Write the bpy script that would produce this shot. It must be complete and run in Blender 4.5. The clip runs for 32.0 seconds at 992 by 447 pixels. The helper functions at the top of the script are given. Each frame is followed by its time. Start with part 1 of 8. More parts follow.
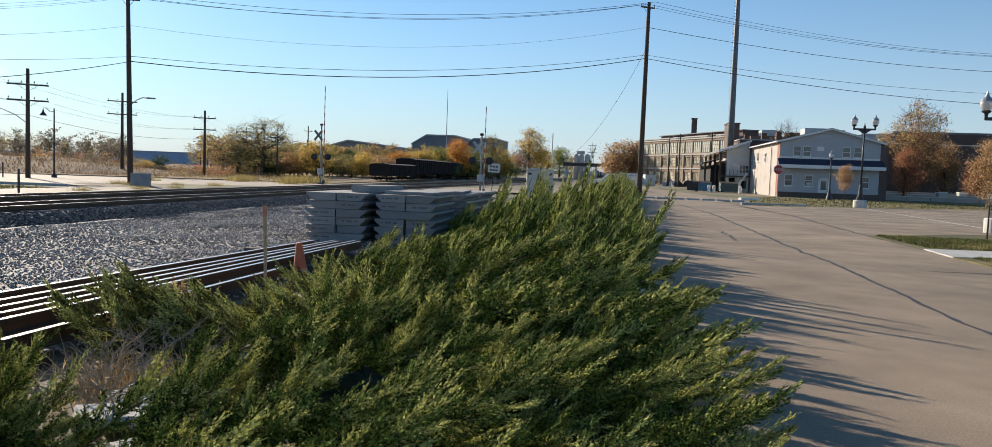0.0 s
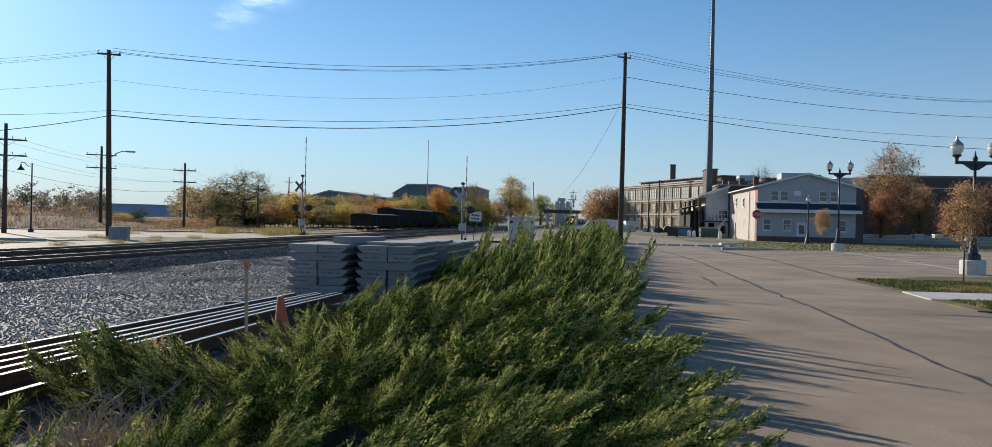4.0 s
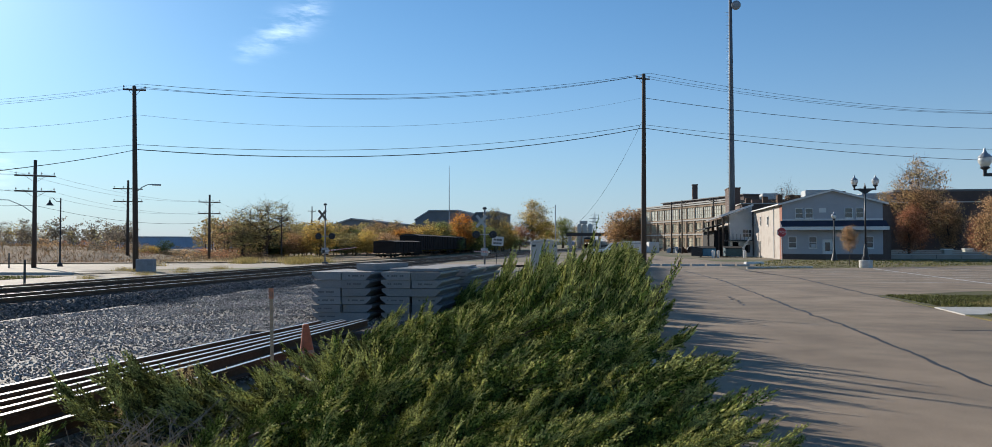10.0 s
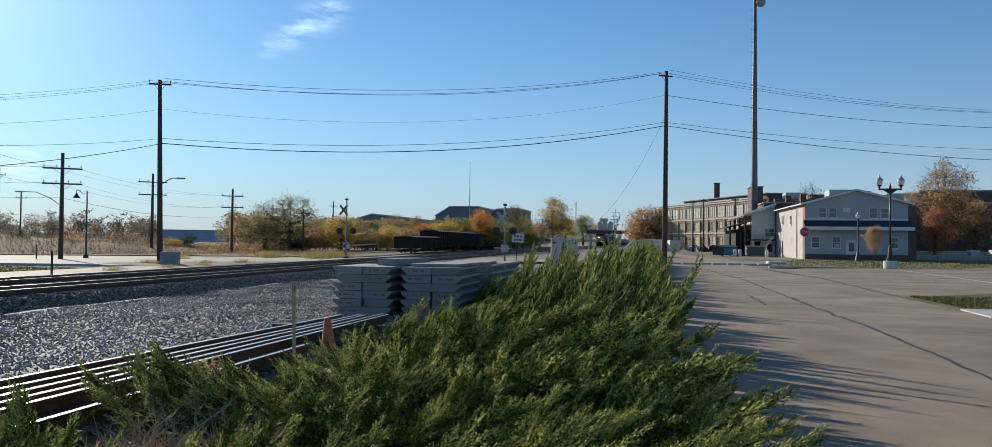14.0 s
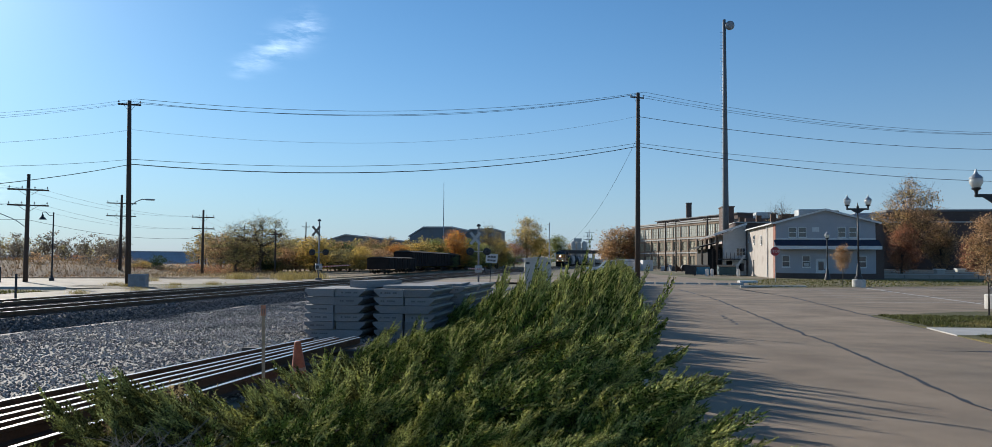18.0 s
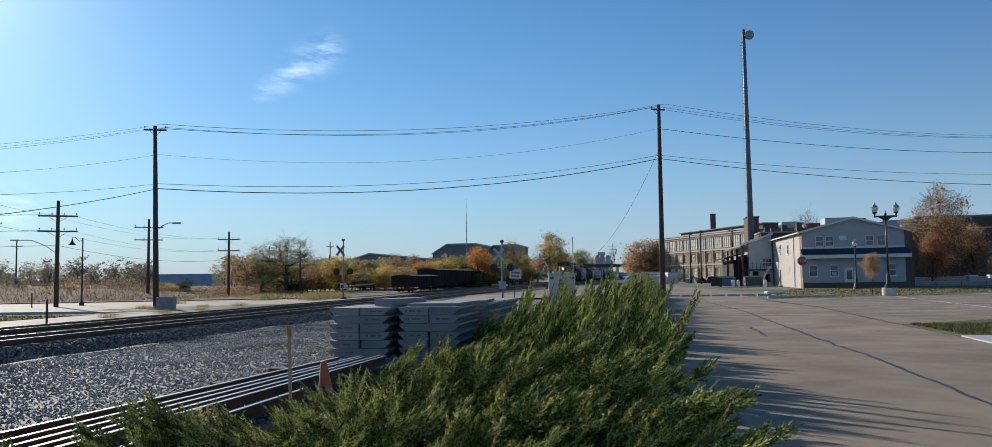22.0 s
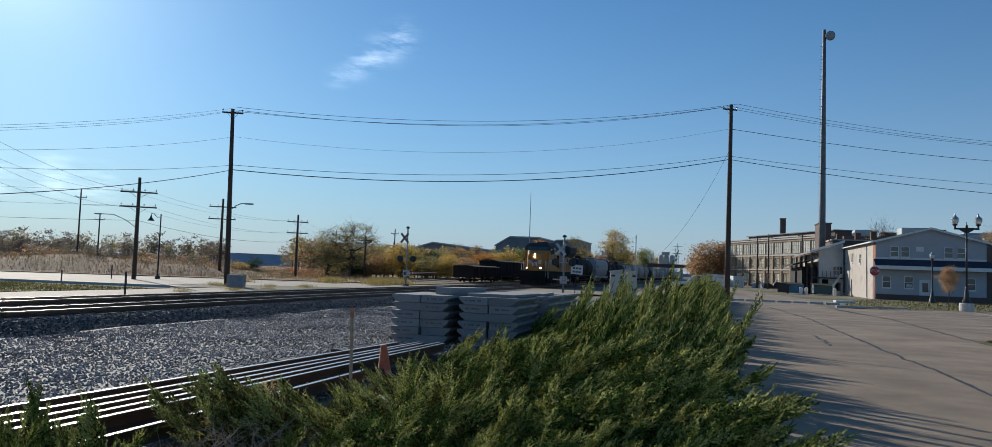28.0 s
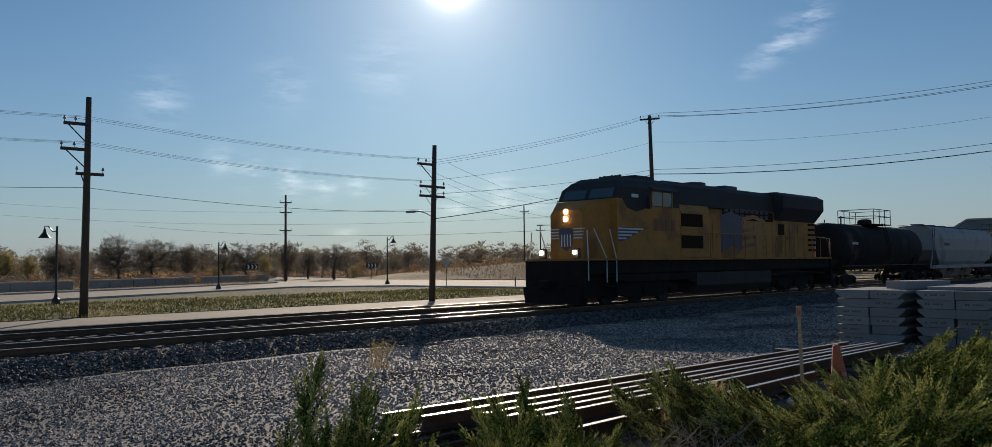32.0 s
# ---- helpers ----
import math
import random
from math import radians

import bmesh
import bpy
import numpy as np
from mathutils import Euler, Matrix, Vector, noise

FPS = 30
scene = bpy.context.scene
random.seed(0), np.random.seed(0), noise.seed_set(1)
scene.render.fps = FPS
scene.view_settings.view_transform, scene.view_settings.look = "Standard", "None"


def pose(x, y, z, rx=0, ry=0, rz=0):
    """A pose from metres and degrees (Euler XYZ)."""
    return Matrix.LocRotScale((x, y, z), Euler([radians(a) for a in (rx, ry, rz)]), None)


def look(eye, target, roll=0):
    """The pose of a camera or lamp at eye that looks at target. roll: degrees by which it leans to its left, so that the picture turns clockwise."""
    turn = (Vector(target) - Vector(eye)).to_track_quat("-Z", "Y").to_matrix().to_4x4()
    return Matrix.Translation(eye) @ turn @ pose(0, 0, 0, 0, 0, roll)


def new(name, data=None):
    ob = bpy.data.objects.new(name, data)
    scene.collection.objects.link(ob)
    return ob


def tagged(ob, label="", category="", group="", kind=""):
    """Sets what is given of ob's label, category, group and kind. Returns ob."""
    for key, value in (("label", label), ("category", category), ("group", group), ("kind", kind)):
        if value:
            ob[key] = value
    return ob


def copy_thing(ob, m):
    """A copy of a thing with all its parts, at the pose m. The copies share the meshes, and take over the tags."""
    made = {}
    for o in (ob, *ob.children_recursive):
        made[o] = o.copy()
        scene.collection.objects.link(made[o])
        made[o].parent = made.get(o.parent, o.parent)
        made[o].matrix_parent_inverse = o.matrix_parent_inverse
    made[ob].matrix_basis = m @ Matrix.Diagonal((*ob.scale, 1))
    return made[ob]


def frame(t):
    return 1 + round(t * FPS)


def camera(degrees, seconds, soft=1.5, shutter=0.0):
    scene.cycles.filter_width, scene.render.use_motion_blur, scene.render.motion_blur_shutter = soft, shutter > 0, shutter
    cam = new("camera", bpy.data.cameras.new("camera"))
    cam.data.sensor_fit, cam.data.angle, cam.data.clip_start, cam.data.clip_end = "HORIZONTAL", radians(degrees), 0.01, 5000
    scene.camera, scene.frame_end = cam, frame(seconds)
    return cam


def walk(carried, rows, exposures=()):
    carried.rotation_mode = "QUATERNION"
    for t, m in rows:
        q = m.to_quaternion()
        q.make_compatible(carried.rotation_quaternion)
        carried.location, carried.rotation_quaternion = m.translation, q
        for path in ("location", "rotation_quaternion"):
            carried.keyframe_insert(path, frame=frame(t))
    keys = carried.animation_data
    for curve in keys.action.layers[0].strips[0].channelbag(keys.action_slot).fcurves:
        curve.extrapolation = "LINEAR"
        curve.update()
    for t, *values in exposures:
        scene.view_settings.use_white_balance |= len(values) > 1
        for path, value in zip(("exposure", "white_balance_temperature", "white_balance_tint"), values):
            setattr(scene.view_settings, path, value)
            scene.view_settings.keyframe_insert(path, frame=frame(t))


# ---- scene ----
cam = camera(63.9, 32.0, soft=0.6)
# seconds, eye x y z, yaw, pitch, roll
ROWS = [
    (0.0, 0.01, 0.01, 1.83, 9.16, -3.73, -2.05),
    (0.5, 0.04, 0.05, 1.87, 9.62, -2.77, -1.70),
    (1.0, 0.04, 0.02, 1.87, 9.13, -3.11, -2.25),
    (1.5, 0.01, 0.04, 1.87, 9.83, -2.93, -2.17),
    (2.0, 0.03, 0.03, 1.87, 10.11, -2.01, -1.96),
    (2.5, 0.02, 0.01, 1.86, 9.49, -0.27, -2.98),
    (3.0, 0.03, -0.01, 1.86, 10.01, -0.48, -1.24),
    (3.5, 0.02, -0.03, 1.87, 7.75, 0.02, -1.57),
    (5.5, -0.01, 0.01, 1.85, 8.70, -1.64, -0.13),
    (6.0, -0.02, 0.05, 1.85, 9.15, -1.25, -0.71),
    (6.5, -0.02, 0.06, 1.84, 9.09, -0.75, -1.53),
    (7.0, -0.00, -0.01, 1.84, 10.31, -0.65, -2.95),
    (7.5, -0.01, 0.02, 1.85, 9.34, -0.70, -0.68),
    (8.0, -0.02, 0.04, 1.85, 9.52, -0.55, -0.60),
    (8.5, -0.00, -0.01, 1.84, 10.20, -0.60, -0.56),
    (9.0, 0.01, -0.04, 1.83, 9.12, 0.34, 0.03),
    (9.5, -0.01, -0.02, 1.84, 8.98, 0.85, 0.22),
    (10.0, -0.01, 0.01, 1.85, 9.42, 1.51, 0.03),
    (10.5, -0.01, 0.02, 1.83, 8.92, 1.22, -0.39),
    (11.0, -0.01, -0.02, 1.84, 11.07, 2.08, -0.10),
    (11.5, -0.02, 0.01, 1.83, 9.66, 1.12, -0.67),
    (12.0, -0.02, -0.01, 1.83, 10.07, 0.82, -0.87),
    (12.5, -0.02, -0.02, 1.84, 9.95, 0.61, -0.45),
    (13.0, -0.01, -0.01, 1.84, 11.17, 0.80, -0.19),
    (13.5, -0.03, -0.01, 1.83, 11.03, 1.13, -0.21),
    (14.0, -0.02, -0.02, 1.84, 10.86, 1.26, -0.59),
    (14.5, -0.01, -0.02, 1.83, 11.27, 1.10, -0.64),
    (15.0, -0.00, 0.02, 1.83, 10.62, 1.90, -0.60),
    (15.5, -0.02, 0.00, 1.84, 10.36, 2.10, 0.51),
    (17.5, 0.01, 0.01, 1.86, 9.82, 1.61, 0.37),
    (18.0, 0.01, -0.01, 1.87, 9.00, 2.73, -0.34),
    (18.5, -0.00, -0.01, 1.87, 9.51, 2.68, -0.32),
    (19.0, 0.00, 0.00, 1.85, 8.98, 2.44, -0.24),
    (19.5, 0.01, -0.03, 1.86, 9.42, 2.47, -0.31),
    (20.0, 0.01, -0.05, 1.87, 8.85, 2.94, -0.60),
    (20.5, 0.00, -0.00, 1.86, 9.45, 2.62, -0.67),
    (21.0, 0.01, -0.02, 1.87, 10.26, 3.60, -0.06),
    (21.5, 0.02, -0.00, 1.86, 10.06, 4.36, 0.13),
    (22.0, 0.00, 0.02, 1.87, 10.71, 3.88, 0.85),
    (22.5, -0.00, -0.04, 1.86, 10.55, 3.87, 0.49),
    (23.0, 0.04, -0.06, 1.87, 9.73, 3.72, 0.03),
    (23.5, 0.03, 0.01, 1.83, 8.91, 2.95, 0.18),
    (24.0, 0.11, 0.05, 1.85, 9.80, 2.25, -0.71),
    (24.5, 0.22, 0.11, 1.84, 10.40, 2.76, -0.59),
    (26.5, 0.07, -0.06, 1.84, 12.89, 2.92, -1.74),
    (27.0, 0.05, -0.03, 1.84, 13.61, 3.32, -1.91),
    (27.5, 0.08, -0.07, 1.85, 14.45, 3.58, -2.13),
    (28.0, 0.05, -0.10, 1.86, 15.13, 3.35, -2.01),
    (28.5, 0.04, -0.17, 1.84, 17.30, 3.76, -2.04),
    (29.0, 0.02, -0.14, 1.84, 19.01, 4.71, -1.76),
    (29.5, 0.05, -0.26, 1.85, 21.40, 4.37, -1.42),
    (30.0, 0.05, -0.32, 1.86, 24.93, 5.96, -0.52),
    (30.5, 0.02, -0.31, 1.86, 25.91, 5.59, 0.62),
    (31.0, 0.03, -0.43, 1.83, 31.87, 3.57, -0.91),
    (31.5, -0.02, -0.43, 1.83, 36.76, 2.96, -0.01),
    (32.0, -0.15, -0.20, 1.87, 44.88, 2.89, 0.62),
]
EXPOSURES = [(0.0, 0.66, 6950, 12), (3.0, 0.46, 6550, 11), (6.0, 0.43, 6450, 10), (9.0, 0.4, 6400, 10), (19.0, 0.27, 6200, 9), (24.0, 0.23, 6150, 9), (28.0, 0.07, 6150, 9), (30.0, -0.16, 6400, 10), (31.0, -0.26, 6800, 11), (32.0, -0.32, 7050, 13)]
walk(cam, [(t, pose(x, y, z, 90 + pitch, roll, yaw)) for t, x, y, z, yaw, pitch, roll in ROWS], EXPOSURES)

# ---- world and sun ----
SUN_BEARING, SUN_UP = 48.0, 20.0     # degrees left of +y, and above the horizon
world = bpy.data.worlds.new("sky")
scene.world = world
world.use_nodes = True
wn, wl = world.node_tree.nodes, world.node_tree.links
wn.clear()
sky = wn.new("ShaderNodeTexSky")
sky.sky_type = 'NISHITA'
sky.sun_disc = False
sky.sun_elevation = radians(SUN_UP)
sky.sun_rotation = radians(-SUN_BEARING)
sky.air_density, sky.dust_density, sky.ozone_density = 1.0, 0.15, 3.0
wbg = wn.new("ShaderNodeBackground")
wbg.inputs["Strength"].default_value = 0.08
wout = wn.new("ShaderNodeOutputWorld")
tint = wn.new("ShaderNodeVectorMath")
tint.operation = 'MULTIPLY'
tint.inputs[1].default_value = (0.62, 0.95, 1.13)
wl.new(sky.outputs[0], tint.inputs[0])
wtc = wn.new("ShaderNodeTexCoord")
wdir = wn.new("ShaderNodeVectorMath")
wdir.operation = 'NORMALIZE'
wl.new(wtc.outputs["Generated"], wdir.inputs[0])


def sky_spot(toward, sharp):
    """How near the sky's direction lies to a given one, as a soft round spot from 0 to 1."""
    d = wn.new("ShaderNodeVectorMath")
    d.operation = 'DOT_PRODUCT'
    d.inputs[1].default_value = Vector(toward).normalized()
    wl.new(wdir.outputs[0], d.inputs[0])
    c = wn.new("ShaderNodeMath")
    c.operation = 'MAXIMUM'
    c.inputs[1].default_value = 0.0
    wl.new(d.outputs["Value"], c.inputs[0])
    p = wn.new("ShaderNodeMath")
    p.operation = 'POWER'
    p.inputs[1].default_value = sharp
    wl.new(c.outputs[0], p.inputs[0])
    return p.outputs[0]


def sky_math(op, a, b):
    m = wn.new("ShaderNodeMath")
    m.operation = op
    for k, v in enumerate((a, b)):
        if isinstance(v, (int, float)):
            m.inputs[k].default_value = v
        else:
            wl.new(v, m.inputs[k])
    return m.outputs[0]


def sky_add(base, fac, color):
    m = wn.new("ShaderNodeMix")
    m.data_type, m.blend_type = 'RGBA', 'ADD'
    m.clamp_factor = False
    m.inputs[7].default_value = (*color, 1)
    wl.new(fac, m.inputs[0])
    wl.new(base, m.inputs[6])
    return m.outputs[2]


# the bright aureole round the sun, and thin cirrus
_b, _u = radians(SUN_BEARING), radians(SUN_UP)
TO_SUN = (-math.sin(_b) * math.cos(_u), math.cos(_b) * math.cos(_u), math.sin(_u))
# pale haze low over the horizon
_sep = wn.new("ShaderNodeSeparateXYZ")
wl.new(wdir.outputs[0], _sep.inputs[0])
_low = sky_math('POWER', sky_math('SUBTRACT', 1.0, sky_math('ABSOLUTE', _sep.outputs[2], 0.0)), 8.0)
_haze = wn.new("ShaderNodeMix")
_haze.data_type = 'RGBA'
_haze.inputs[7].default_value = (4.8, 5.2, 6.5, 1)
wl.new(sky_math('MULTIPLY', _low, 0.85), _haze.inputs[0])
wl.new(tint.outputs[0], _haze.inputs[6])
sky_color = sky_add(_haze.outputs[2], sky_spot(TO_SUN, 3200), (30, 29, 27.5))
sky_color = sky_add(sky_color, sky_spot(TO_SUN, 520), (4.5, 4.4, 4.2))
sky_color = sky_add(sky_color, sky_spot(TO_SUN, 110), (2.5, 2.45, 2.3))
sky_color = sky_add(sky_color, sky_spot(TO_SUN, 30), (1.0, 1.0, 0.95))


def aim(left, up):
    b, u = radians(left), radians(up)
    return (-math.sin(b) * math.cos(u), math.cos(b) * math.cos(u), math.sin(u))


streak = wn.new("ShaderNodeMapping")
streak.inputs["Rotation"].default_value = (0.0, 0.25, 0.5)
streak.inputs["Scale"].default_value = (7, 7, 30)
wl.new(wdir.outputs[0], streak.inputs[0])
cirrus = wn.new("ShaderNodeTexNoise")
cirrus.inputs["Scale"].default_value, cirrus.inputs["Detail"].default_value, cirrus.inputs["Roughness"].default_value = 2.2, 6, 0.62
wl.new(streak.outputs[0], cirrus.inputs["Vector"])
thin = sky_math('MAXIMUM', sky_math('SUBTRACT', cirrus.outputs["Fac"], 0.42), 0.0)
for left, up, sharp, amount in ((27.0, 13.1, 16000, 1.6), (25.9, 13.8, 12000, 2.6), (24.8, 14.5, 9000, 2.6), (23.8, 15.2, 8000, 3.0), (22.6, 16.1, 8000, 3.2), (64.0, 7.2, 9000, 2.6), (62, 6.5, 9000, 3.0), (59.3, 5.9, 7000, 3.6), (57.0, 5.7, 9000, 3.2), (54.6, 5.6, 9000, 2.4),
                                 (47.8, 4.6, 5000, 3.4), (44.5, 4.8, 4500, 3.4), (41.8, 4.5, 5000, 2.6), (55.6, 1.9, 9000, 2.0), (68, 11.2, 3500, 2.4), (52.7, 14, 1500, 1.2), (60, 12.5, 2500, 1.4)):
    sky_color = sky_add(sky_color, sky_math('MULTIPLY', sky_math('MULTIPLY', thin, sky_spot(aim(left, up), sharp)), amount), (6, 6, 6))
wl.new(sky_color, wbg.inputs[0])
wl.new(wbg.outputs[0], wout.inputs[0])
sun = new("sun", bpy.data.lights.new("sun", 'SUN'))
sun.data.energy, sun.data.angle, sun.data.color = 4.6, radians(0.5), (1.0, 0.9, 0.76)
_b, _u = radians(SUN_BEARING), radians(SUN_UP)
SUN_WAY = Vector((-math.sin(_b) * math.cos(_u), math.cos(_b) * math.cos(_u), math.sin(_u)))
sun.matrix_world = look(SUN_WAY * 50, (0, 0, 0))

# ---- materials ----
MATS = {}


def mat(name, color, rough=0.8, metal=0.0, vary=0.25, scale=3.0, fine=40.0, bump=0.15, bump_scale=60.0, second=None, patch=0.0,
        patch_scale=0.4, obj_vary=0.0, island=0.0, translucent=0.0, emit=None, emit_strength=0.0, spec=0.5, stretch=None, dist=0.01, coat=0.0):
    """A principled material with colour variation at two scales and fine relief, in object metres."""
    if name in MATS:
        return MATS[name]
    m = bpy.data.materials.new(name)
    m.use_nodes = True
    n, l = m.node_tree.nodes, m.node_tree.links
    p = n["Principled BSDF"]
    p.inputs["Roughness"].default_value = rough
    p.inputs["Metallic"].default_value = metal
    p.inputs["Specular IOR Level"].default_value = spec
    if coat:
        p.inputs["Coat Weight"].default_value = coat
    geo = n.new("ShaderNodeNewGeometry")
    info = n.new("ShaderNodeObjectInfo")
    tc = n.new("ShaderNodeTexCoord")
    src = tc.outputs["Object"]
    if stretch:
        mp = n.new("ShaderNodeMapping")
        mp.inputs["Scale"].default_value = stretch
        l.new(src, mp.inputs[0])
        src = mp.outputs[0]
    big = n.new("ShaderNodeTexNoise")
    big.inputs["Scale"].default_value, big.inputs["Detail"].default_value, big.inputs["Roughness"].default_value = scale, 4, 0.6
    l.new(src, big.inputs["Vector"])
    small = n.new("ShaderNodeTexNoise")
    small.inputs["Scale"].default_value, small.inputs["Detail"].default_value = fine, 3
    l.new(src, small.inputs["Vector"])

    def mul_color(col, fac_socket, amount):
        """col times (1 - amount .. 1 + amount) by a 0..1 factor."""
        mr = n.new("ShaderNodeMapRange")
        mr.inputs[1].default_value, mr.inputs[2].default_value = 0.25, 0.75
        mr.inputs[3].default_value, mr.inputs[4].default_value = 1 - amount, 1 + amount
        l.new(fac_socket, mr.inputs[0])
        vm = n.new("ShaderNodeVectorMath")
        vm.operation = 'SCALE'
        if isinstance(col, tuple):
            vm.inputs[0].default_value = col
        else:
            l.new(col, vm.inputs[0])
        l.new(mr.outputs[0], vm.inputs["Scale"])
        return vm.outputs[0]

    col = tuple(color)
    if second and patch:
        pn = n.new("ShaderNodeTexNoise")
        pn.inputs["Scale"].default_value, pn.inputs["Detail"].default_value = patch_scale, 5
        l.new(src, pn.inputs["Vector"])
        mr = n.new("ShaderNodeMapRange")
        mr.inputs[1].default_value, mr.inputs[2].default_value = 0.62 - patch * 0.3, 0.72 - patch * 0.2
        l.new(pn.outputs["Fac"], mr.inputs[0])
        mx = n.new("ShaderNodeMix")
        mx.data_type = 'RGBA'
        mx.inputs[6].default_value, mx.inputs[7].default_value = (*color, 1), (*second, 1)
        l.new(mr.outputs[0], mx.inputs[0])
        col = mx.outputs[2]
    col = mul_color(col, big.outputs["Fac"], vary)
    col = mul_color(col, small.outputs["Fac"], vary * 0.8)
    if obj_vary:
        col = mul_color(col, info.outputs["Random"], obj_vary)
    if island:
        col = mul_color(col, geo.outputs["Random Per Island"], island)
    l.new(col, p.inputs["Base Color"])
    if bump:
        bn = n.new("ShaderNodeTexNoise")
        bn.inputs["Scale"].default_value, bn.inputs["Detail"].default_value = bump_scale, 4
        l.new(src, bn.inputs["Vector"])
        bp = n.new("ShaderNodeBump")
        bp.inputs["Strength"].default_value, bp.inputs["Distance"].default_value = bump, dist
        l.new(bn.outputs["Fac"], bp.inputs["Height"])
        l.new(bp.outputs[0], p.inputs["Normal"])
    if emit:
        p.inputs["Emission Color"].default_value = (*emit, 1)
        p.inputs["Emission Strength"].default_value = emit_strength
    if translucent:
        tr = n.new("ShaderNodeBsdfTranslucent")
        l.new(col, tr.inputs["Color"])
        ms = n.new("ShaderNodeMixShader")
        ms.inputs[0].default_value = translucent
        l.new(p.outputs[0], ms.inputs[1])
        l.new(tr.outputs[0], ms.inputs[2])
        l.new(ms.outputs[0], n["Material Output"].inputs["Surface"])
    MATS[name] = m
    return m


def glass(name, tint=(0.6, 0.7, 0.75), rough=0.05):
    """Dark window glass with a mirror-like gloss."""
    if name in MATS:
        return MATS[name]
    m = bpy.data.materials.new(name)
    m.use_nodes = True
    p = m.node_tree.nodes["Principled BSDF"]
    p.inputs["Base Color"].default_value = (*tint, 1)
    p.inputs["Roughness"].default_value = rough
    p.inputs["Specular IOR Level"].default_value = 0.8
    MATS[name] = m
    return m


# ---- mesh building ----
class Mesh:
    """Collects vertices and faces, and becomes one mesh."""

    def __init__(self):
        self.v, self.f = [], []

    def add(self, verts, faces):
        k = len(self.v)
        self.v += [tuple(p) for p in verts]
        self.f += [tuple(k + i for i in f) for f in faces]
        return self

    def box(self, x0, y0, z0, x1, y1, z1, bevel=0.0):
        if x1 < x0: x0, x1 = x1, x0
        if y1 < y0: y0, y1 = y1, y0
        if z1 < z0: z0, z1 = z1, z0
        b = min(bevel, (x1 - x0) * 0.45, (y1 - y0) * 0.45, (z1 - z0) * 0.45)
        if b <= 0:
            v = [(x, y, z) for z in (z0, z1) for x, y in ((x0, y0), (x1, y0), (x1, y1), (x0, y1))]
            return self.add(v, [(3, 2, 1, 0), (4, 5, 6, 7), (0, 1, 5, 4), (1, 2, 6, 5), (2, 3, 7, 6), (3, 0, 4, 7)])
        rings = []
        for z, i in ((z0, b), (z0 + b, 0), (z1 - b, 0), (z1, b)):
            rings.append([(x0 + i + (b if not i else 0), y0 + i, z), (x1 - i - (b if not i else 0), y0 + i, z), (x1 - i, y0 + i + (b if not i else 0), z),
                          (x1 - i, y1 - i - (b if not i else 0), z), (x1 - i - (b if not i else 0), y1 - i, z), (x0 + i + (b if not i else 0), y1 - i, z),
                          (x0 + i, y1 - i - (b if not i else 0), z), (x0 + i, y0 + i + (b if not i else 0), z)])
        v = [p for r in rings for p in r]
        f = [tuple(range(7, -1, -1)), tuple(range(24, 32))]
        for k in range(3):
            f += [(k * 8 + i, k * 8 + (i + 1) % 8, k * 8 + 8 + (i + 1) % 8, k * 8 + 8 + i) for i in range(8)]
        return self.add(v, f)

    def tube(self, pts, radii, n=8, cap=True):
        pts = [Vector(p) for p in pts]
        if not isinstance(radii, (list, tuple)):
            radii = [radii] * len(pts)
        v, f = [], []
        side = None
        for i, p in enumerate(pts):
            d = (pts[min(i + 1, len(pts) - 1)] - pts[max(i - 1, 0)])
            d = d.normalized() if d.length > 1e-9 else Vector((0, 0, 1))
            if side is None:
                side = d.cross(Vector((0, 0, 1)) if abs(d.z) < 0.9 else Vector((1, 0, 0))).normalized()
            side = (side - d * side.dot(d)).normalized()
            up = d.cross(side)
            for k in range(n):
                a = 2 * math.pi * k / n
                v.append(p + (side * math.cos(a) + up * math.sin(a)) * radii[i])
        for i in range(len(pts) - 1):
            f += [(i * n + k, i * n + (k + 1) % n, (i + 1) * n + (k + 1) % n, (i + 1) * n + k) for k in range(n)]
        if cap:
            f += [tuple(range(n - 1, -1, -1)), tuple(range((len(pts) - 1) * n, len(pts) * n))]
        return self.add(v, f)

    def prism(self, outline, axis, a, b):
        """An outline of (u, w) pairs pushed along an axis from a to b: x has (y, z), y has (x, z), z has (x, y)."""
        place = {"x": lambda u, w, s: (s, u, w), "y": lambda u, w, s: (u, s, w), "z": lambda u, w, s: (u, w, s)}[axis]
        n = len(outline)
        v = [place(u, w, s) for s in (a, b) for u, w in outline]
        f = [tuple(range(n - 1, -1, -1)), tuple(range(n, 2 * n))] + [(i, (i + 1) % n, n + (i + 1) % n, n + i) for i in range(n)]
        return self.add(v, f)

    def lathe(self, profile, center=(0, 0, 0), axis="z", n=16):
        v, f = [], []
        cx, cy, cz = center
        for r, h in profile:
            for k in range(n):
                a = 2 * math.pi * k / n
                c, s = r * math.cos(a), r * math.sin(a)
                v.append({"z": (cx + c, cy + s, cz + h), "x": (cx + h, cy + c, cz + s), "y": (cx + c, cy + h, cz + s)}[axis])
        m = len(profile)
        for i in range(m - 1):
            f += [(i * n + k, i * n + (k + 1) % n, (i + 1) * n + (k + 1) % n, (i + 1) * n + k) for k in range(n)]
        f += [tuple(range(n - 1, -1, -1)), tuple(range((m - 1) * n, m * n))]
        return self.add(v, f)

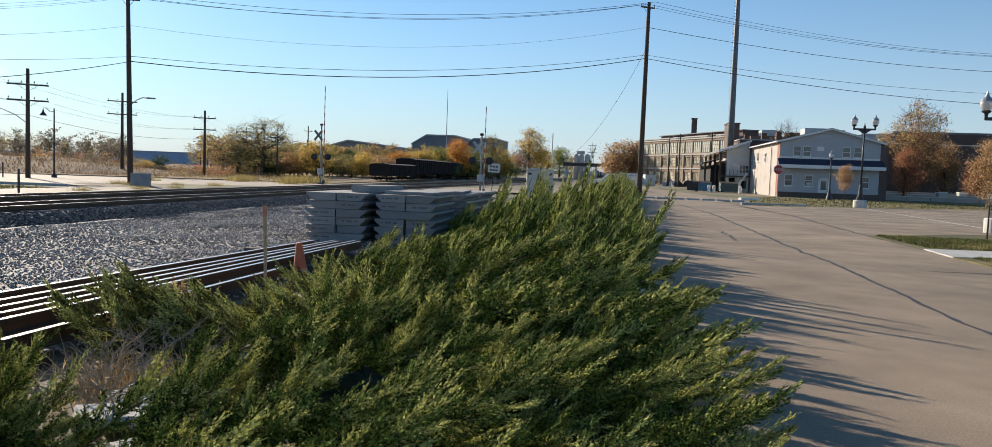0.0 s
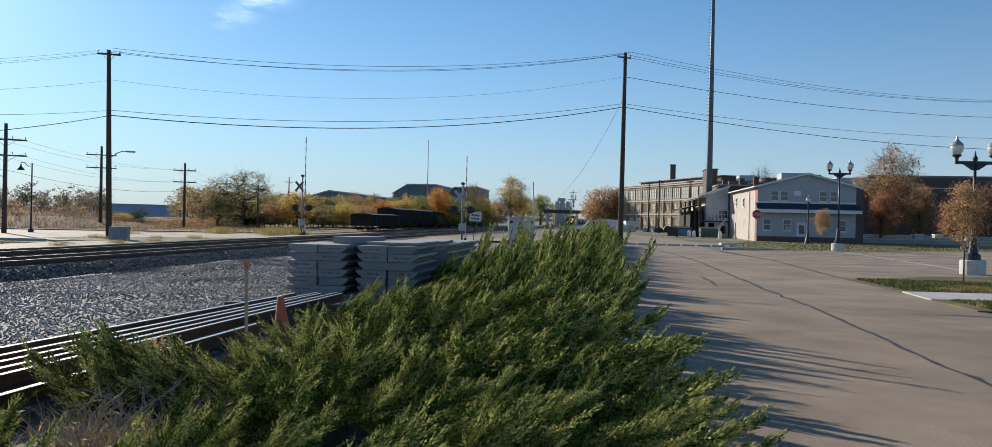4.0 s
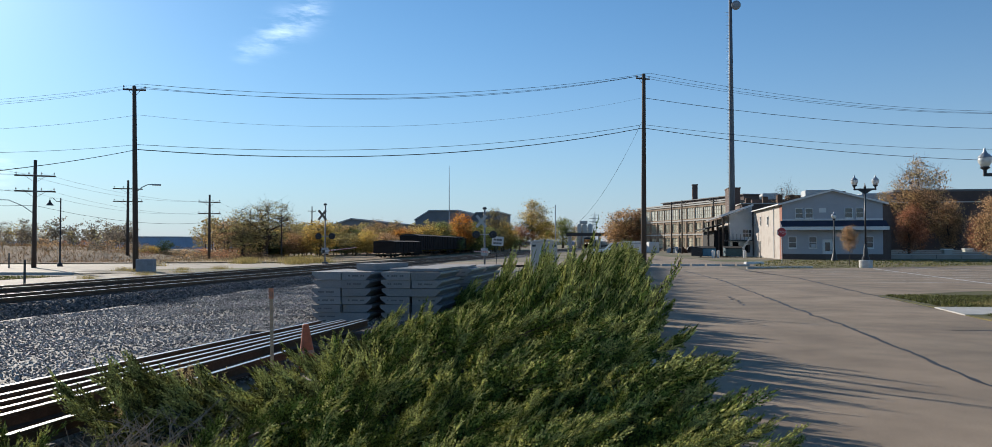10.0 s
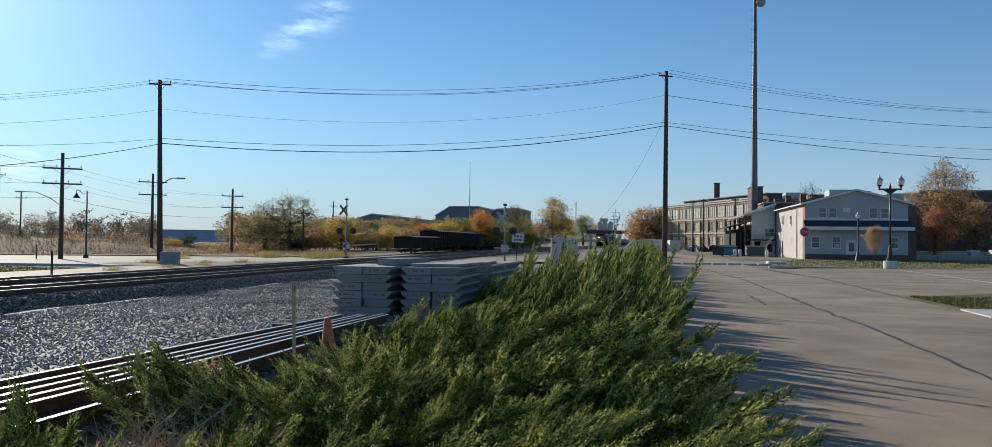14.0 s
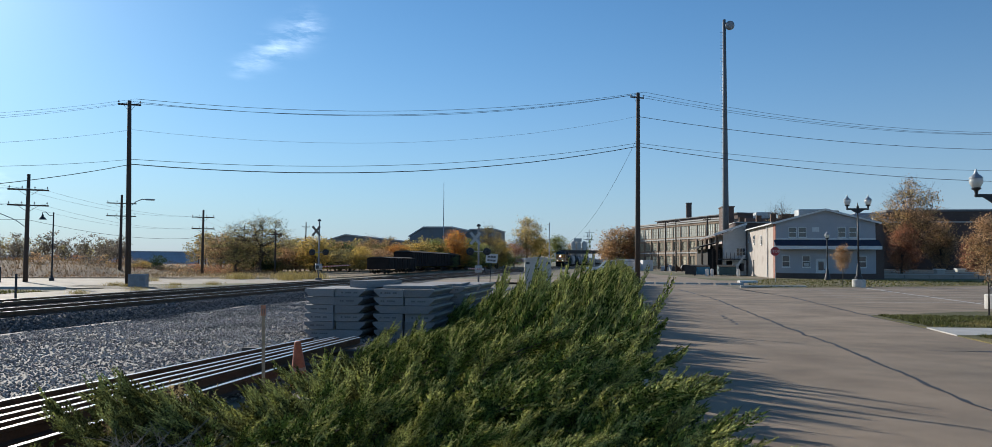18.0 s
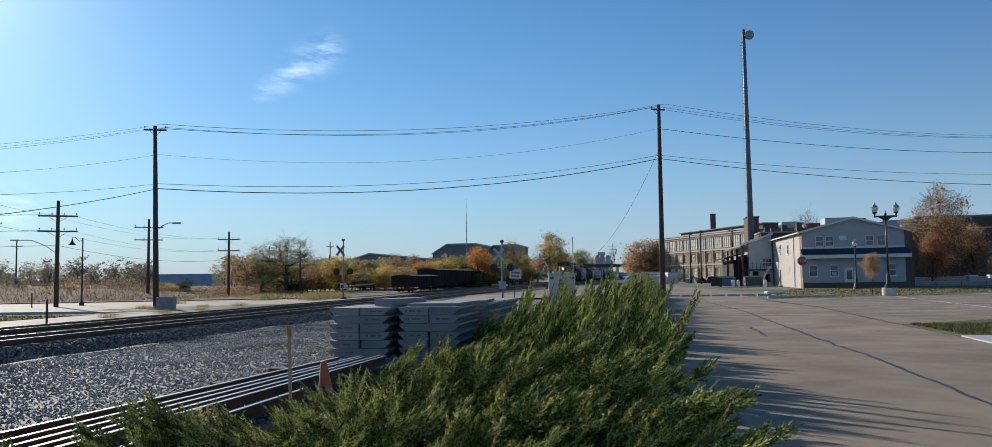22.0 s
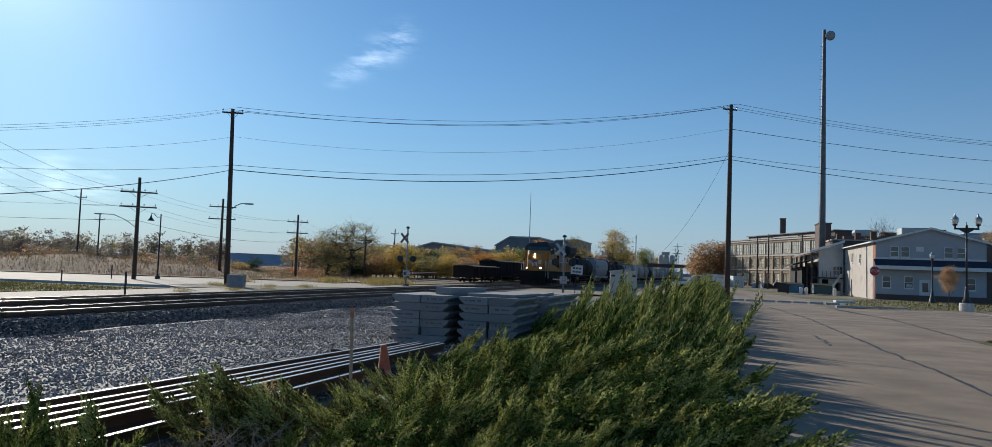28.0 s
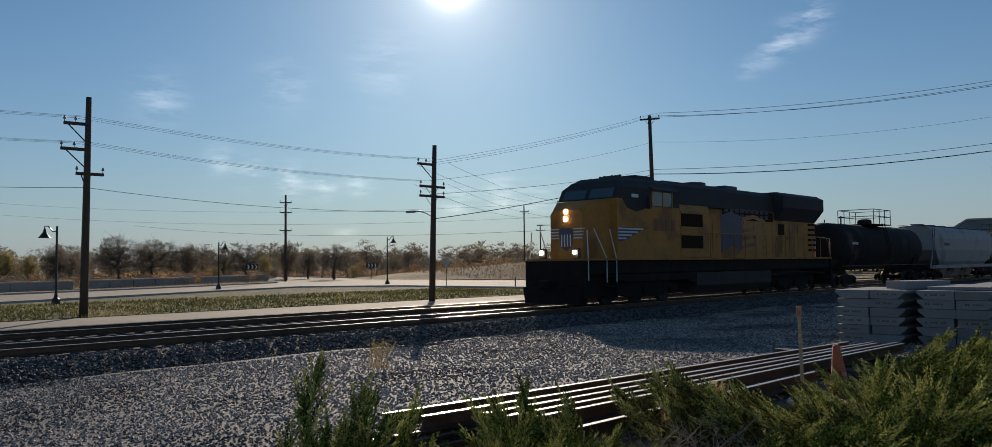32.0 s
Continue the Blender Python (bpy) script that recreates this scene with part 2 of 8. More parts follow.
    def data(self, name, material, smooth=False):
        me = bpy.data.meshes.new(name)
        me.from_pydata(self.v, [], self.f)
        if material:
            me.materials.append(material)
        bm = bmesh.new()
        bm.from_mesh(me)
        bmesh.ops.recalc_face_normals(bm, faces=bm.faces)
        bm.to_mesh(me)
        bm.free()
        if smooth:
            me.polygons.foreach_set("use_smooth", [True] * len(me.polygons))
        return me


def quick(name, verts, faces, material):
    """A mesh straight from lists, for large leafy or stony things."""
    me = bpy.data.meshes.new(name)
    me.from_pydata(verts, [], faces)
    me.materials.append(material)
    return me


def part(name, m, material, parent, label="", smooth=False, at=None, kind=""):
    ob = new(name, m.data(name, material, smooth) if isinstance(m, Mesh) else m)
    ob.parent = parent
    if at is not None:
        ob.matrix_basis = at
    tagged(ob, label, kind=kind)
    return ob


def thing(name, label, category, at=None, group="", kind=""):
    ob = new(name)
    ob.empty_display_size = 0.2
    if at is not None:
        ob.matrix_basis = at
    return tagged(ob, label, category, group, kind)


def solid(name, m, material, label, category, at=None, group="", kind="", smooth=False):
    """A thing of one mesh."""
    ob = new(name, m.data(name, material, smooth) if isinstance(m, Mesh) else m)
    if at is not None:
        ob.matrix_basis = at
    return tagged(ob, label, category, group, kind)


def sheet(name, pts, z, material, label, category="ground", thick=0.0):
    """A flat piece of the setting from an outline of (x, y)."""
    m = Mesh()
    if thick:
        m.prism(pts, "z", z - thick, z)
    else:
        m.add([(x, y, z) for x, y in pts], [tuple(range(len(pts)))])
    return solid(name, m, material, label, category, kind="structure")

# ---- ground, roads, tracks ----
RAIL_Z, TRACK_A, TRACK_B = 0.15, -20.45, -25.0
EARTH = mat("dry_earth", (0.2, 0.165, 0.11), 0.95, vary=0.3, scale=0.25, fine=6, bump=0.6, bump_scale=14, second=(0.11, 0.12, 0.045), patch=0.5, patch_scale=0.06, dist=0.05)
ASPHALT = mat("asphalt", (0.295, 0.222, 0.152), 0.85, vary=0.38, scale=0.45, fine=55, bump=0.6, bump_scale=160, dist=0.008, second=(0.22, 0.17, 0.118), patch=0.5, patch_scale=0.22)
CONCRETE_ROAD = mat("concrete_road", (0.3, 0.25, 0.19), 0.85, vary=0.2, scale=0.4, fine=30, bump=0.2, bump_scale=60)
CONCRETE = mat("concrete", (0.46, 0.45, 0.42), 0.85, vary=0.15, scale=1.2, fine=25, bump=0.25, bump_scale=70)
# Gravel sheet is darkened: shade in the gaps between stones is in its colour.
GRAVEL = mat("shaded_gravel", (0.14, 0.126, 0.116), 0.8, vary=0.2, scale=0.8, fine=24, bump=1.0, bump_scale=26, dist=0.03)
BALLAST = mat("ballast", (0.075, 0.07, 0.067), 0.9, vary=0.25, scale=2, fine=22, bump=1.0, bump_scale=20, dist=0.05)
GRASS_FLAT = mat("lawn_soil", (0.1, 0.095, 0.035), 0.95, vary=0.3, scale=0.7, fine=14, bump=0.8, bump_scale=30, dist=0.04, second=(0.2, 0.16, 0.06), patch=0.35, patch_scale=0.3)
DRY_LAWN = mat("dry_lawn", (0.19, 0.155, 0.075), 0.95, vary=0.3, scale=0.7, fine=14, bump=0.8, bump_scale=30, dist=0.04, second=(0.13, 0.13, 0.05), patch=0.4, patch_scale=0.25)
FIELD = mat("dry_field", (0.2, 0.13, 0.07), 0.95, vary=0.35, scale=0.1, fine=2, bump=0.8, bump_scale=4, dist=0.2, second=(0.3, 0.22, 0.11), patch=0.5, patch_scale=0.03)
RAIL_STEEL = mat("rail_rust", (0.12, 0.075, 0.05), 0.55, metal=0.6, vary=0.3, scale=4, bump=0.2)
RAIL_TOP = mat("rail_polished", (0.62, 0.6, 0.57), 0.34, metal=1.0, vary=0.1, scale=2, bump=0.03, stretch=(30, 0.4, 30))
TIE_WOOD = mat("tie_wood", (0.07, 0.055, 0.045), 0.9, vary=0.4, scale=3, fine=40, bump=0.5, bump_scale=40, obj_vary=0.3, stretch=(1, 6, 6))
DARK_WOOD = mat("pole_wood", (0.085, 0.06, 0.045), 0.9, vary=0.3, scale=2, fine=25, bump=0.5, bump_scale=30, stretch=(6, 6, 0.5))
PAINT_WHITE = mat("road_paint", (0.62, 0.6, 0.56), 0.8, vary=0.2, scale=2, fine=12, bump=0.1)


def ground_sheet():
    """One sheet to the horizon, lower beside the tracks."""
    xs = [-3000, -600, -140, -75, -60, -44, -33, -29, -27.4, -19.0, -17.5, -12, -9, -6, -3, 0.25, 0.5, 20, 60, 300, 3000]
    zs = [8, -0.03, -0.03, -0.03, -0.03, -0.03, -0.03, -0.03, -0.2, -0.35, -0.38, -0.3, -0.22, -0.15, -0.1, -0.03, -0.03, -0.03, -0.03, 0.5, 6]
    ys = [-3000, -300, -60, -20, 0, 20, 40, 62, 85, 130, 250, 600, 3000]
    m = Mesh()
    v = []
    for y in ys:
        for x, z in zip(xs, zs):
            if 66 < y < 120 or y > 600:
                z = max(z, -0.03)
            v.append((x, y, z if abs(y) < 2000 else z + 3))
    n = len(xs)
    f = [(j * n + i, j * n + i + 1, (j + 1) * n + i + 1, (j + 1) * n + i) for j in range(len(ys) - 1) for i in range(n - 1)]
    m.add(v, f)
    return solid("ground", m, EARTH, "bare dry earth with patches of short grass", "ground", kind="structure")


ground_sheet()
# gravel yard beside the tracks, as a gently uneven grid
def gravel_yard():
    m = Mesh()
    xs = [-17.6 + 0.55 * i for i in range(20)]
    ys = [-30 + 0.8 * i for i in range(118)]
    v = []
    for y in ys:
        for x in xs:
            z = np.interp(x, [-17.6, -12, -9, -6], [-0.33, -0.26, -0.18, -0.11])
            z += 0.02 * math.sin(x * 0.9 + y * 0.5) + 0.015 * math.sin(y * 1.3 - x * 0.7)
            v.append((x, y, z))
    n = len(xs)
    m.add(v, [(j * n + i, j * n + i + 1, (j + 1) * n + i + 1, (j + 1) * n + i) for j in range(len(ys) - 1) for i in range(n - 1)])
    return solid("gravel_yard", m, GRAVEL, "crushed gravel beside the railway, darkened for the shade between its stones", "gravel", kind="structure", smooth=True)


gravel_yard()
sheet("road", [(0.35, -40), (8.7, -40), (8.75, 12), (8.75, 31), (9.2, 46), (8.2, 56), (8.2, 71), (0.75, 71), (0.7, 30)], 0.0, ASPHALT, "worn grey asphalt lane beside the shrubs", "road")
sheet("parking_lot", [(8.752, 30.6), (14, 34), (30, 40), (80, 56), (90, 97), (60, 93), (30, 74), (18.8, 66.6), (10.4, 62), (8.25, 60), (9.24, 46)], 0.002, ASPHALT, "grey asphalt parking lot with faded bay lines", "parking lot")
sheet("cross_street", [(-17.3, 71.004), (10.0, 71.004), (70, 78), (70, 86), (10, 86), (4, 140), (2, 260), (-6, 260), (-5, 140), (-6, 84), (-17.3, 84)], -0.002, ASPHALT, "asphalt street that meets the lane", "road")
sheet("grass_bank", [(9.6, 63.2), (12.3, 62.6), (18.8, 66.2), (30, 73.5), (60, 92.5), (90, 96.5), (90, 101.3), (18.2, 101.3), (14, 88), (11.6, 77.8)], 0.012, DRY_LAWN, "dry mown grass between the lot and the grey house", "grass")
sheet("house_lawn", [(24, 101.35), (120, 101.35), (120, 160), (24, 160)], 0.0, GRASS_FLAT, "lawn in front of the grey house", "grass")
sheet("west_road", [(-28.2, -60), (-32.2, -60), (-32.4, 45), (-33.5, 62), (-28.2, 62)], 0.0, CONCRETE_ROAD, "pale concrete lane along the far side of the tracks", "road")
sheet("west_grass", [(-32.204, -60), (-50, -60), (-47.5, 8), (-56, 26), (-60, 36), (-54, 42), (-33, 42.5)], 0.004, GRASS_FLAT, "green and straw-coloured grass strip", "grass")
sheet("west_street", [(-27.6, 62.5), (-34, 46), (-54, 43), (-62, 36.5), (-57.5, 26), (-49.5, 8), (-51, -60), (-62, -60), (-61, 5), (-70, 28), (-78, 44), (-120, 60), (-300, 90), (-300, 98), (-120, 70), (-70, 62), (-28, 78)], 0.008, CONCRETE_ROAD, "wide pale concrete street that bends away", "road")
sheet("crossing_verge", [(-28.4, 47), (-33, 46.4), (-38, 49.5), (-36.5, 54), (-31, 58.5), (-28.4, 60)], 0.016, EARTH, "dry earth and straw round the crossing pole", "verge")
sheet("field", [(-62.5, -60), (-61.5, 4), (-71, 28), (-79, 45), (-121, 61), (-301, 89), (-900, 120), (-900, -60)], 0.1, FIELD, "field of dry brown grass and weeds", "field")
sheet("north_field", [(-30, 80), (-70, 64), (-121, 72), (-301, 99), (-900, 160), (-900, 500), (-60, 500), (-32, 130)], 0.06, FIELD, "rough dry grass in front of the trees", "field")


def track(name, cx, y0, y1, label):
    """Ballast bed, ties and two rails along y."""
    bed = Mesh()
    top = RAIL_Z - 0.2
    for a, b in ((y0, -10), (-10, 10), (10, 30), (30, 60), (60, 120), (120, y1)):
        bed.prism([(cx - 2.9, -0.45), (cx - 1.55, top), (cx + 1.55, top), (cx + 2.9, -0.45)], "y", a, b)
    ob = thing(name, label, "railway track", kind="structure")
    part("ballast_bed", bed, BALLAST, ob)
    for side in (-1, 1):
        x = cx + side * 0.755
        r = Mesh()
        z = RAIL_Z
        r.prism([(x - 0.075, z - 0.17), (x - 0.075, z - 0.155), (x - 0.012, z - 0.135), (x - 0.012, z - 0.045), (x - 0.036, z - 0.035), (x - 0.036, z - 0.006),
                 (x + 0.036, z - 0.006), (x + 0.036, z - 0.035), (x + 0.012, z - 0.045), (x + 0.012, z - 0.135), (x + 0.075, z - 0.155), (x + 0.075, z - 0.17)], "y", y0, y1)
        rail = part("rail", r, RAIL_STEEL, ob, "rusty steel rail with a polished head")
        h = Mesh()
        h.box(x - 0.033, y0, z - 0.0055, x + 0.033, y1, z)
        part("rail_head", h, RAIL_TOP, rail, "polished running surface")
    return ob


tracks = [track("track_main", TRACK_A, -120, 900, "main railway track on dark ballast"), track("track_second", TRACK_B, -120, 900, "second railway track beyond the main one")]


def ties():
    me = Mesh().box(-1.3, -0.11, -0.17, 1.3, 0.11, 0.0, 0.012).data("tie", TIE_WOOD)
    for ob, cx in zip(tracks, (TRACK_A, TRACK_B)):
        k = 0
        rest = Mesh()
        y = -20.0
        while y < 240:
            near = cx == TRACK_A and -8 < y < 75
            if near:
                t = part("tie", me, None, ob, at=pose(cx + random.uniform(-0.05, 0.05), y, RAIL_Z - 0.17 + random.uniform(-0.01, 0.01), 0, 0, random.uniform(-1, 1)))
            else:
                rest.box(cx - 1.3, y - 0.11, RAIL_Z - 0.33, cx + 1.3, y + 0.11, RAIL_Z - 0.172)
            y += 0.53
        part("far_ties", rest, TIE_WOOD, ob, kind="stuff")


# ---- poles ----
def crossarm(parent, z, half, shift=0.0, dark=DARK_WOOD, pins=4):
    a = Mesh().box(-half, -0.05, -0.06, half, 0.05, 0.06, 0.01)
    arm = part("crossarm", a, dark, parent, at=pose(shift, 0.16, z))
    br = Mesh()
    ends = (-half * 0.5, half * 0.5) if not shift else (-half * 0.6,)
    for e in ends:
        br.tube([(e, 0.06, -0.03), (-shift, -0.04, -0.55 - 0.5 * abs(shift))], 0.015 + 0.01 * bool(shift), 5)
    part("brace", br, dark, arm)
    for k in range(pins):
        x = -half * 0.92 + k * half * 1.84 / (pins - 1)
        ins = Mesh().lathe([(0.012, 0.05), (0.012, 0.14), (0.05, 0.15), (0.055, 0.2), (0.03, 0.24), (0.035, 0.27), (0.012, 0.29)], (x, 0, 0), n=8)
        part("insulator", ins, INSULATOR, arm, smooth=True)
    return arm


INSULATOR = mat("insulator", (0.25, 0.24, 0.23), 0.3, vary=0.1, bump=0)
STEEL_GREY = mat("galvanised_steel", (0.4, 0.42, 0.43), 0.5, metal=0.7, vary=0.15, scale=2, bump=0.1)
DARK_STEEL = mat("dark_steel", (0.05, 0.055, 0.06), 0.5, metal=0.3, vary=0.2, scale=4, bump=0.1)


def pole(x, y, h, r, yaw=0, lean=(0, 0), arms=(), label="weathered dark wooden utility pole", z=-0.05, tone=None):
    """arms: (height, half length, pins, and how far the arm is set off to one side)."""
    ob = thing("utility_pole", label, "utility pole", pose(x, y, z, lean[0], lean[1], yaw), group="utility poles")
    m = Mesh()
    m.tube([(0, 0, -0.3), (0, 0, h * 0.33), (0, 0, h * 0.66), (0, 0, h)], [r, r * 0.9, r * 0.78, r * 0.64], 12)
    part("shaft", m, tone or DARK_WOOD, ob, smooth=True)
    for z1, half, pins, *shift in arms:
        crossarm(ob, z1, half, *shift, pins=pins)
    return ob


WIRE = mat("wire", (0.03, 0.03, 0.03), 0.6, vary=0.1, bump=0)
WIRE_PALE = mat("wire_pale", (0.3, 0.32, 0.34), 0.6, metal=0.3, vary=0.1, bump=0)


def wire(a, b, sag, r=0.012, n=16, pale=False, label="overhead wire between two poles"):
    a, b = Vector(a), Vector(b)
    pts = [a.lerp(b, i / n) - Vector((0, 0, sag * 4 * (i / n) * (1 - i / n))) for i in range(n + 1)]
    return solid("overhead_wire", Mesh().tube(pts, r, 4), WIRE_PALE if pale else WIRE, label, "wire", group="overhead wires")

# ---- poles and wires in place ----
P_L, P_R = (-34.1, 51.0), (1.37, 71.7)
line_yaw = 30
pl = pole(*P_L, 13.1, 0.2, 30, (0, -1.0), arms=((12.85, 0.75, 3),), label="tall dark wooden utility pole at the crossing")
pr = pole(*P_R, 17.1, 0.24, 30, (0, 0.3), arms=((16.7, 0.7, 3),), label="tall dark wooden utility pole at the end of the lane")
P_3, P_B, P_6 = (-47.0, 56.9), (-44.45, 65.2), (-39.5, 70.6)
pole(*P_3, 8.7, 0.19, 35, arms=((7.45, 1.45, 4), (6.2, 1.45, 4)), label="dark wooden pole with two crossarms by the street")
pole(-58.2, 85.4, 9.5, 0.19, 35, arms=((8.5, 1.6, 4), (7.0, 1.6, 4)), label="dark wooden pole with two crossarms near the dry field")
pole(-50.5, 90.2, 8.0, 0.18, 35, arms=((7.1, 1.3, 4), (5.7, 1.3, 4)), label="wooden pole with two crossarms before the trees")
pole(-56.0, 118, 7.0, 0.13, 35, arms=((6.6, 0.7, 2),), label="thin far wooden pole")
pole(-46.5, 102, 6.0, 0.13, 35, arms=((5.4, 0.9, 2),), label="thin far wooden pole beside the trees")
pole(-31.4, 26.5, 8.1, 0.17, 80, (0, 1.5), arms=((7.1, 0.5, 3, -0.4), (5.95, 0.75, 3), (5.45, 0.75, 3)), label="dark wooden pole with three crossarms in the grass strip")
pole(-33.2, 10.4, 8.6, 0.16, 80, (0, 0.5), arms=((7.55, 0.42, 3, -0.42), (6.55, 0.48, 3, -0.45), (5.6, 0.5, 2, 0.12)), label="near dark wooden pole with three crossarms")
pole(-33.0, -8, 8.6, 0.16, 80, arms=((7.6, 0.62, 3), (6.65, 0.62, 3)), label="dark wooden pole with crossarms in the grass")
pole(-86, 50, 10.5, 0.17, 60, arms=((9.6, 0.7, 2), (8.4, 0.7, 2), (6.2, 0.7, 2)), label="tall dark pole far behind the street")
for (x, y, h) in ((-93, 100, 12), (-100, 112, 9), (-62, 150, 9.5), (-75, 150, 9), (-58, 140, 6.5)):
    pole(x, y, h, 0.15, 30, arms=((h * 0.9, 0.8, 2),), label="thin distant utility pole")
pole(11, 168, 11, 0.16, 20, arms=((10.4, 1.0, 2),), label="wooden pole in front of the brick factory")
pole(9.3, 176, 11, 0.16, 20, arms=((10.6, 0.8, 2),), label="wooden pole in front of the brick factory")
pole(16.5, 160, 11, 0.16, 20, arms=((10.4, 0.8, 2),), label="wooden pole in front of the brick factory")

# main span, its neighbours, and the low lines
FAR_R = (66, 110)
for dz, off, sag in ((0.15, -0.6, 1.3), (0.1, 0.0, 1.45), (0.15, 0.6, 1.25)):
    wire((P_L[0] + off, P_L[1] - off, 12.9 + dz), (P_R[0] + off, P_R[1] - off, 16.8 + dz), sag, 0.014)
    wire((P_R[0] + off, P_R[1] - off, 16.8 + dz), (FAR_R[0] + off, FAR_R[1] - off, 19.2 + dz), 2.2, 0.014)
    wire((P_L[0] + off, P_L[1] - off, 12.9 + dz), (-31.4 + off * 0.2, 26.5 - off, 7.1), 0.25, 0.007, pale=True)
wire((*P_L, 11.0), (*P_R, 14.9), 1.6, 0.008, pale=True)
wire((*P_L, 8.9), (*P_R, 12.5), 1.15, 0.016)
wire((*P_L, 8.55), (*P_R, 12.2), 1.35, 0.03)
wire((*P_R, 14.9), (*FAR_R, 17.0), 1.7, 0.022)
wire((*P_R, 12.5), (*FAR_R, 14.2), 1.4, 0.016)
wire((*P_R, 12.2), (*FAR_R, 12.6), 1.5, 0.026)
wire((*P_R, 13.0), (-9.5, 103, 3.2), 2.5, 0.014, label="sagging service wire that drops from the pole")
for z0, z1, sg, r in ((11.0, 6.2, 0.3, 0.007), (8.9, 5.5, 0.25, 0.01), (8.55, 4.2, 0.3, 0.02)):
    wire((*P_L, z0), (-31.4, 26.5, z1), sg, r)
for z1, z2 in ((7.2, 7.65), (6.05, 6.65)):
    for o in (-0.8, -0.35, 0.0):
        wire((-31.4 + o * 0.8, 26.5 + o * 0.3, z1 + 0.15), (-33.2 + o * 0.8, 10.4 + o * 0.3, z2 + 0.15), 0.25, 0.005, pale=True)
        wire((-33.2 + o * 0.8, 10.4 + o * 0.3, z2 + 0.15), (-33.0 + o * 0.8, -8, z2 + 0.15), 0.3, 0.005, pale=True)
wire((-31.4, 26.5, 4.6), (-33.2, 10.4, 5.0), 0.3, 0.009)
wire((-33.2, 10.4, 5.0), (-33.0, -8, 5.0), 0.3, 0.009)
chain = [((-31.4, 26.5), 7.1, 6.0), (P_3, 7.5, 6.25), ((-50.5, 90.2), 7.15, 5.75), ((-56.0, 118), 6.6, 5.6)]
for (a, a1, a2), (b, b1, b2) in zip(chain, chain[1:]):
    for o in (-1.1, 1.1):
        wire((a[0] + o * 0.6, a[1] + o * 0.5, a1), (b[0] + o, b[1] + o * 0.6, b1), 0.7, 0.008, pale=True)
        wire((a[0] + o * 0.6, a[1] + o * 0.5, a2), (b[0] + o, b[1] + o * 0.6, b2), 0.8, 0.008, pale=True)
wire((*P_3, 5.0), (-50.5, 90.2, 4.6), 0.7, 0.014)
wire((*P_3, 5.0), (-120, 45, 8), 1.0, 0.014)
wire((*P_3, 7.5), (-110, 20, 10), 1.2, 0.009, pale=True)
wire((*P_3, 6.25), (-110, 20, 8.7), 1.2, 0.009, pale=True)


def mast():
    ob = thing("steel_mast", "tall grey steel mast with a round dish at its top", "mast", pose(18.7, 149.7, -0.1))
    part("shaft", Mesh().tube([(0, 0, 0), (0, 0, 16), (0, 0, 32), (0, 0, 46.8)], [0.62, 0.52, 0.4, 0.28], 12), mat("mast_steel", (0.16, 0.17, 0.18), 0.6, metal=0.4, vary=0.2, scale=0.6), ob, smooth=True)
    part("collar", Mesh().lathe([(0.75, 0), (0.75, 0.3), (0.62, 0.35)], n=16), STEEL_GREY, ob)
    rungs = Mesh()
    for k in range(70):
        rungs.box(-0.75, -0.03, 3 + k * 0.6, -0.3, 0.03, 3.05 + k * 0.6)
    part("climbing_pegs", rungs, STEEL_GREY, ob)
    part("dish", Mesh().lathe([(0.25, -0.45), (0.8, -0.35), (0.85, 0), (0.8, 0.25), (0.2, 0.4)], (0.95, -0.3, 45.6), "y", 20), mat("dish_grey", (0.3, 0.32, 0.34), 0.6), ob, "round grey drum dish", smooth=True)
    part("dish_bracket", Mesh().box(0, -0.1, 45.4, 0.9, 0.1, 45.7), DARK_STEEL, ob)


mast()


# ---- buildings ----
BRICK = mat("old_brick", (0.31, 0.225, 0.155), 0.9, vary=0.22, scale=0.35, fine=9, bump=0.3, bump_scale=12, second=(0.2, 0.14, 0.1), patch=0.45, patch_scale=0.2)
BRICK_RED = mat("red_brick", (0.3, 0.13, 0.09), 0.9, vary=0.25, scale=1.0, fine=9, bump=0.3, bump_scale=14)
BRICK_DARK = mat("dark_brick", (0.13, 0.09, 0.075), 0.9, vary=0.25, scale=0.3, fine=6, bump=0.3, bump_scale=10)
STUCCO = mat("pale_stucco", (0.48, 0.435, 0.39), 0.9, vary=0.12, scale=0.5, fine=8, bump=0.25, bump_scale=25, second=(0.36, 0.31, 0.27), patch=0.4, patch_scale=0.5)
SIDING = mat("grey_siding", (0.42, 0.42, 0.44), 0.7, vary=0.08, scale=0.6, fine=14, bump=0.05)
TRIM = mat("white_trim", (0.72, 0.72, 0.7), 0.6, vary=0.08, scale=1.5, bump=0.05)
NAVY = mat("navy_roofing", (0.025, 0.032, 0.06), 0.75, vary=0.25, scale=1.5, bump=0.3, bump_scale=30)
ROOF_GREY = mat("roof_grey", (0.2, 0.2, 0.2), 0.85, vary=0.2, scale=0.7, bump=0.3, bump_scale=25)
PANE = glass("window_glass", (0.05, 0.06, 0.07), 0.08)
PANE_PALE = mat("frosted_glass", (0.55, 0.5, 0.36), 0.6, vary=0.35, scale=0.9, fine=3, bump=0.05, obj_vary=0.4, spec=0.3)
PUTTY = mat("window_putty", (0.3, 0.27, 0.2), 0.8, vary=0.2, scale=2, bump=0.1)
PANE_BAND = mat("wired_glass", (0.54, 0.55, 0.47), 0.55, vary=0.25, scale=0.6, fine=3, bump=0.05, obj_vary=0.25, spec=0.4)
# Black for lids and tyres, and for boxes that stand in for shade.
BLACK = mat("black_and_shade", (0.012, 0.012, 0.012), 0.9, vary=0.2, bump=0)
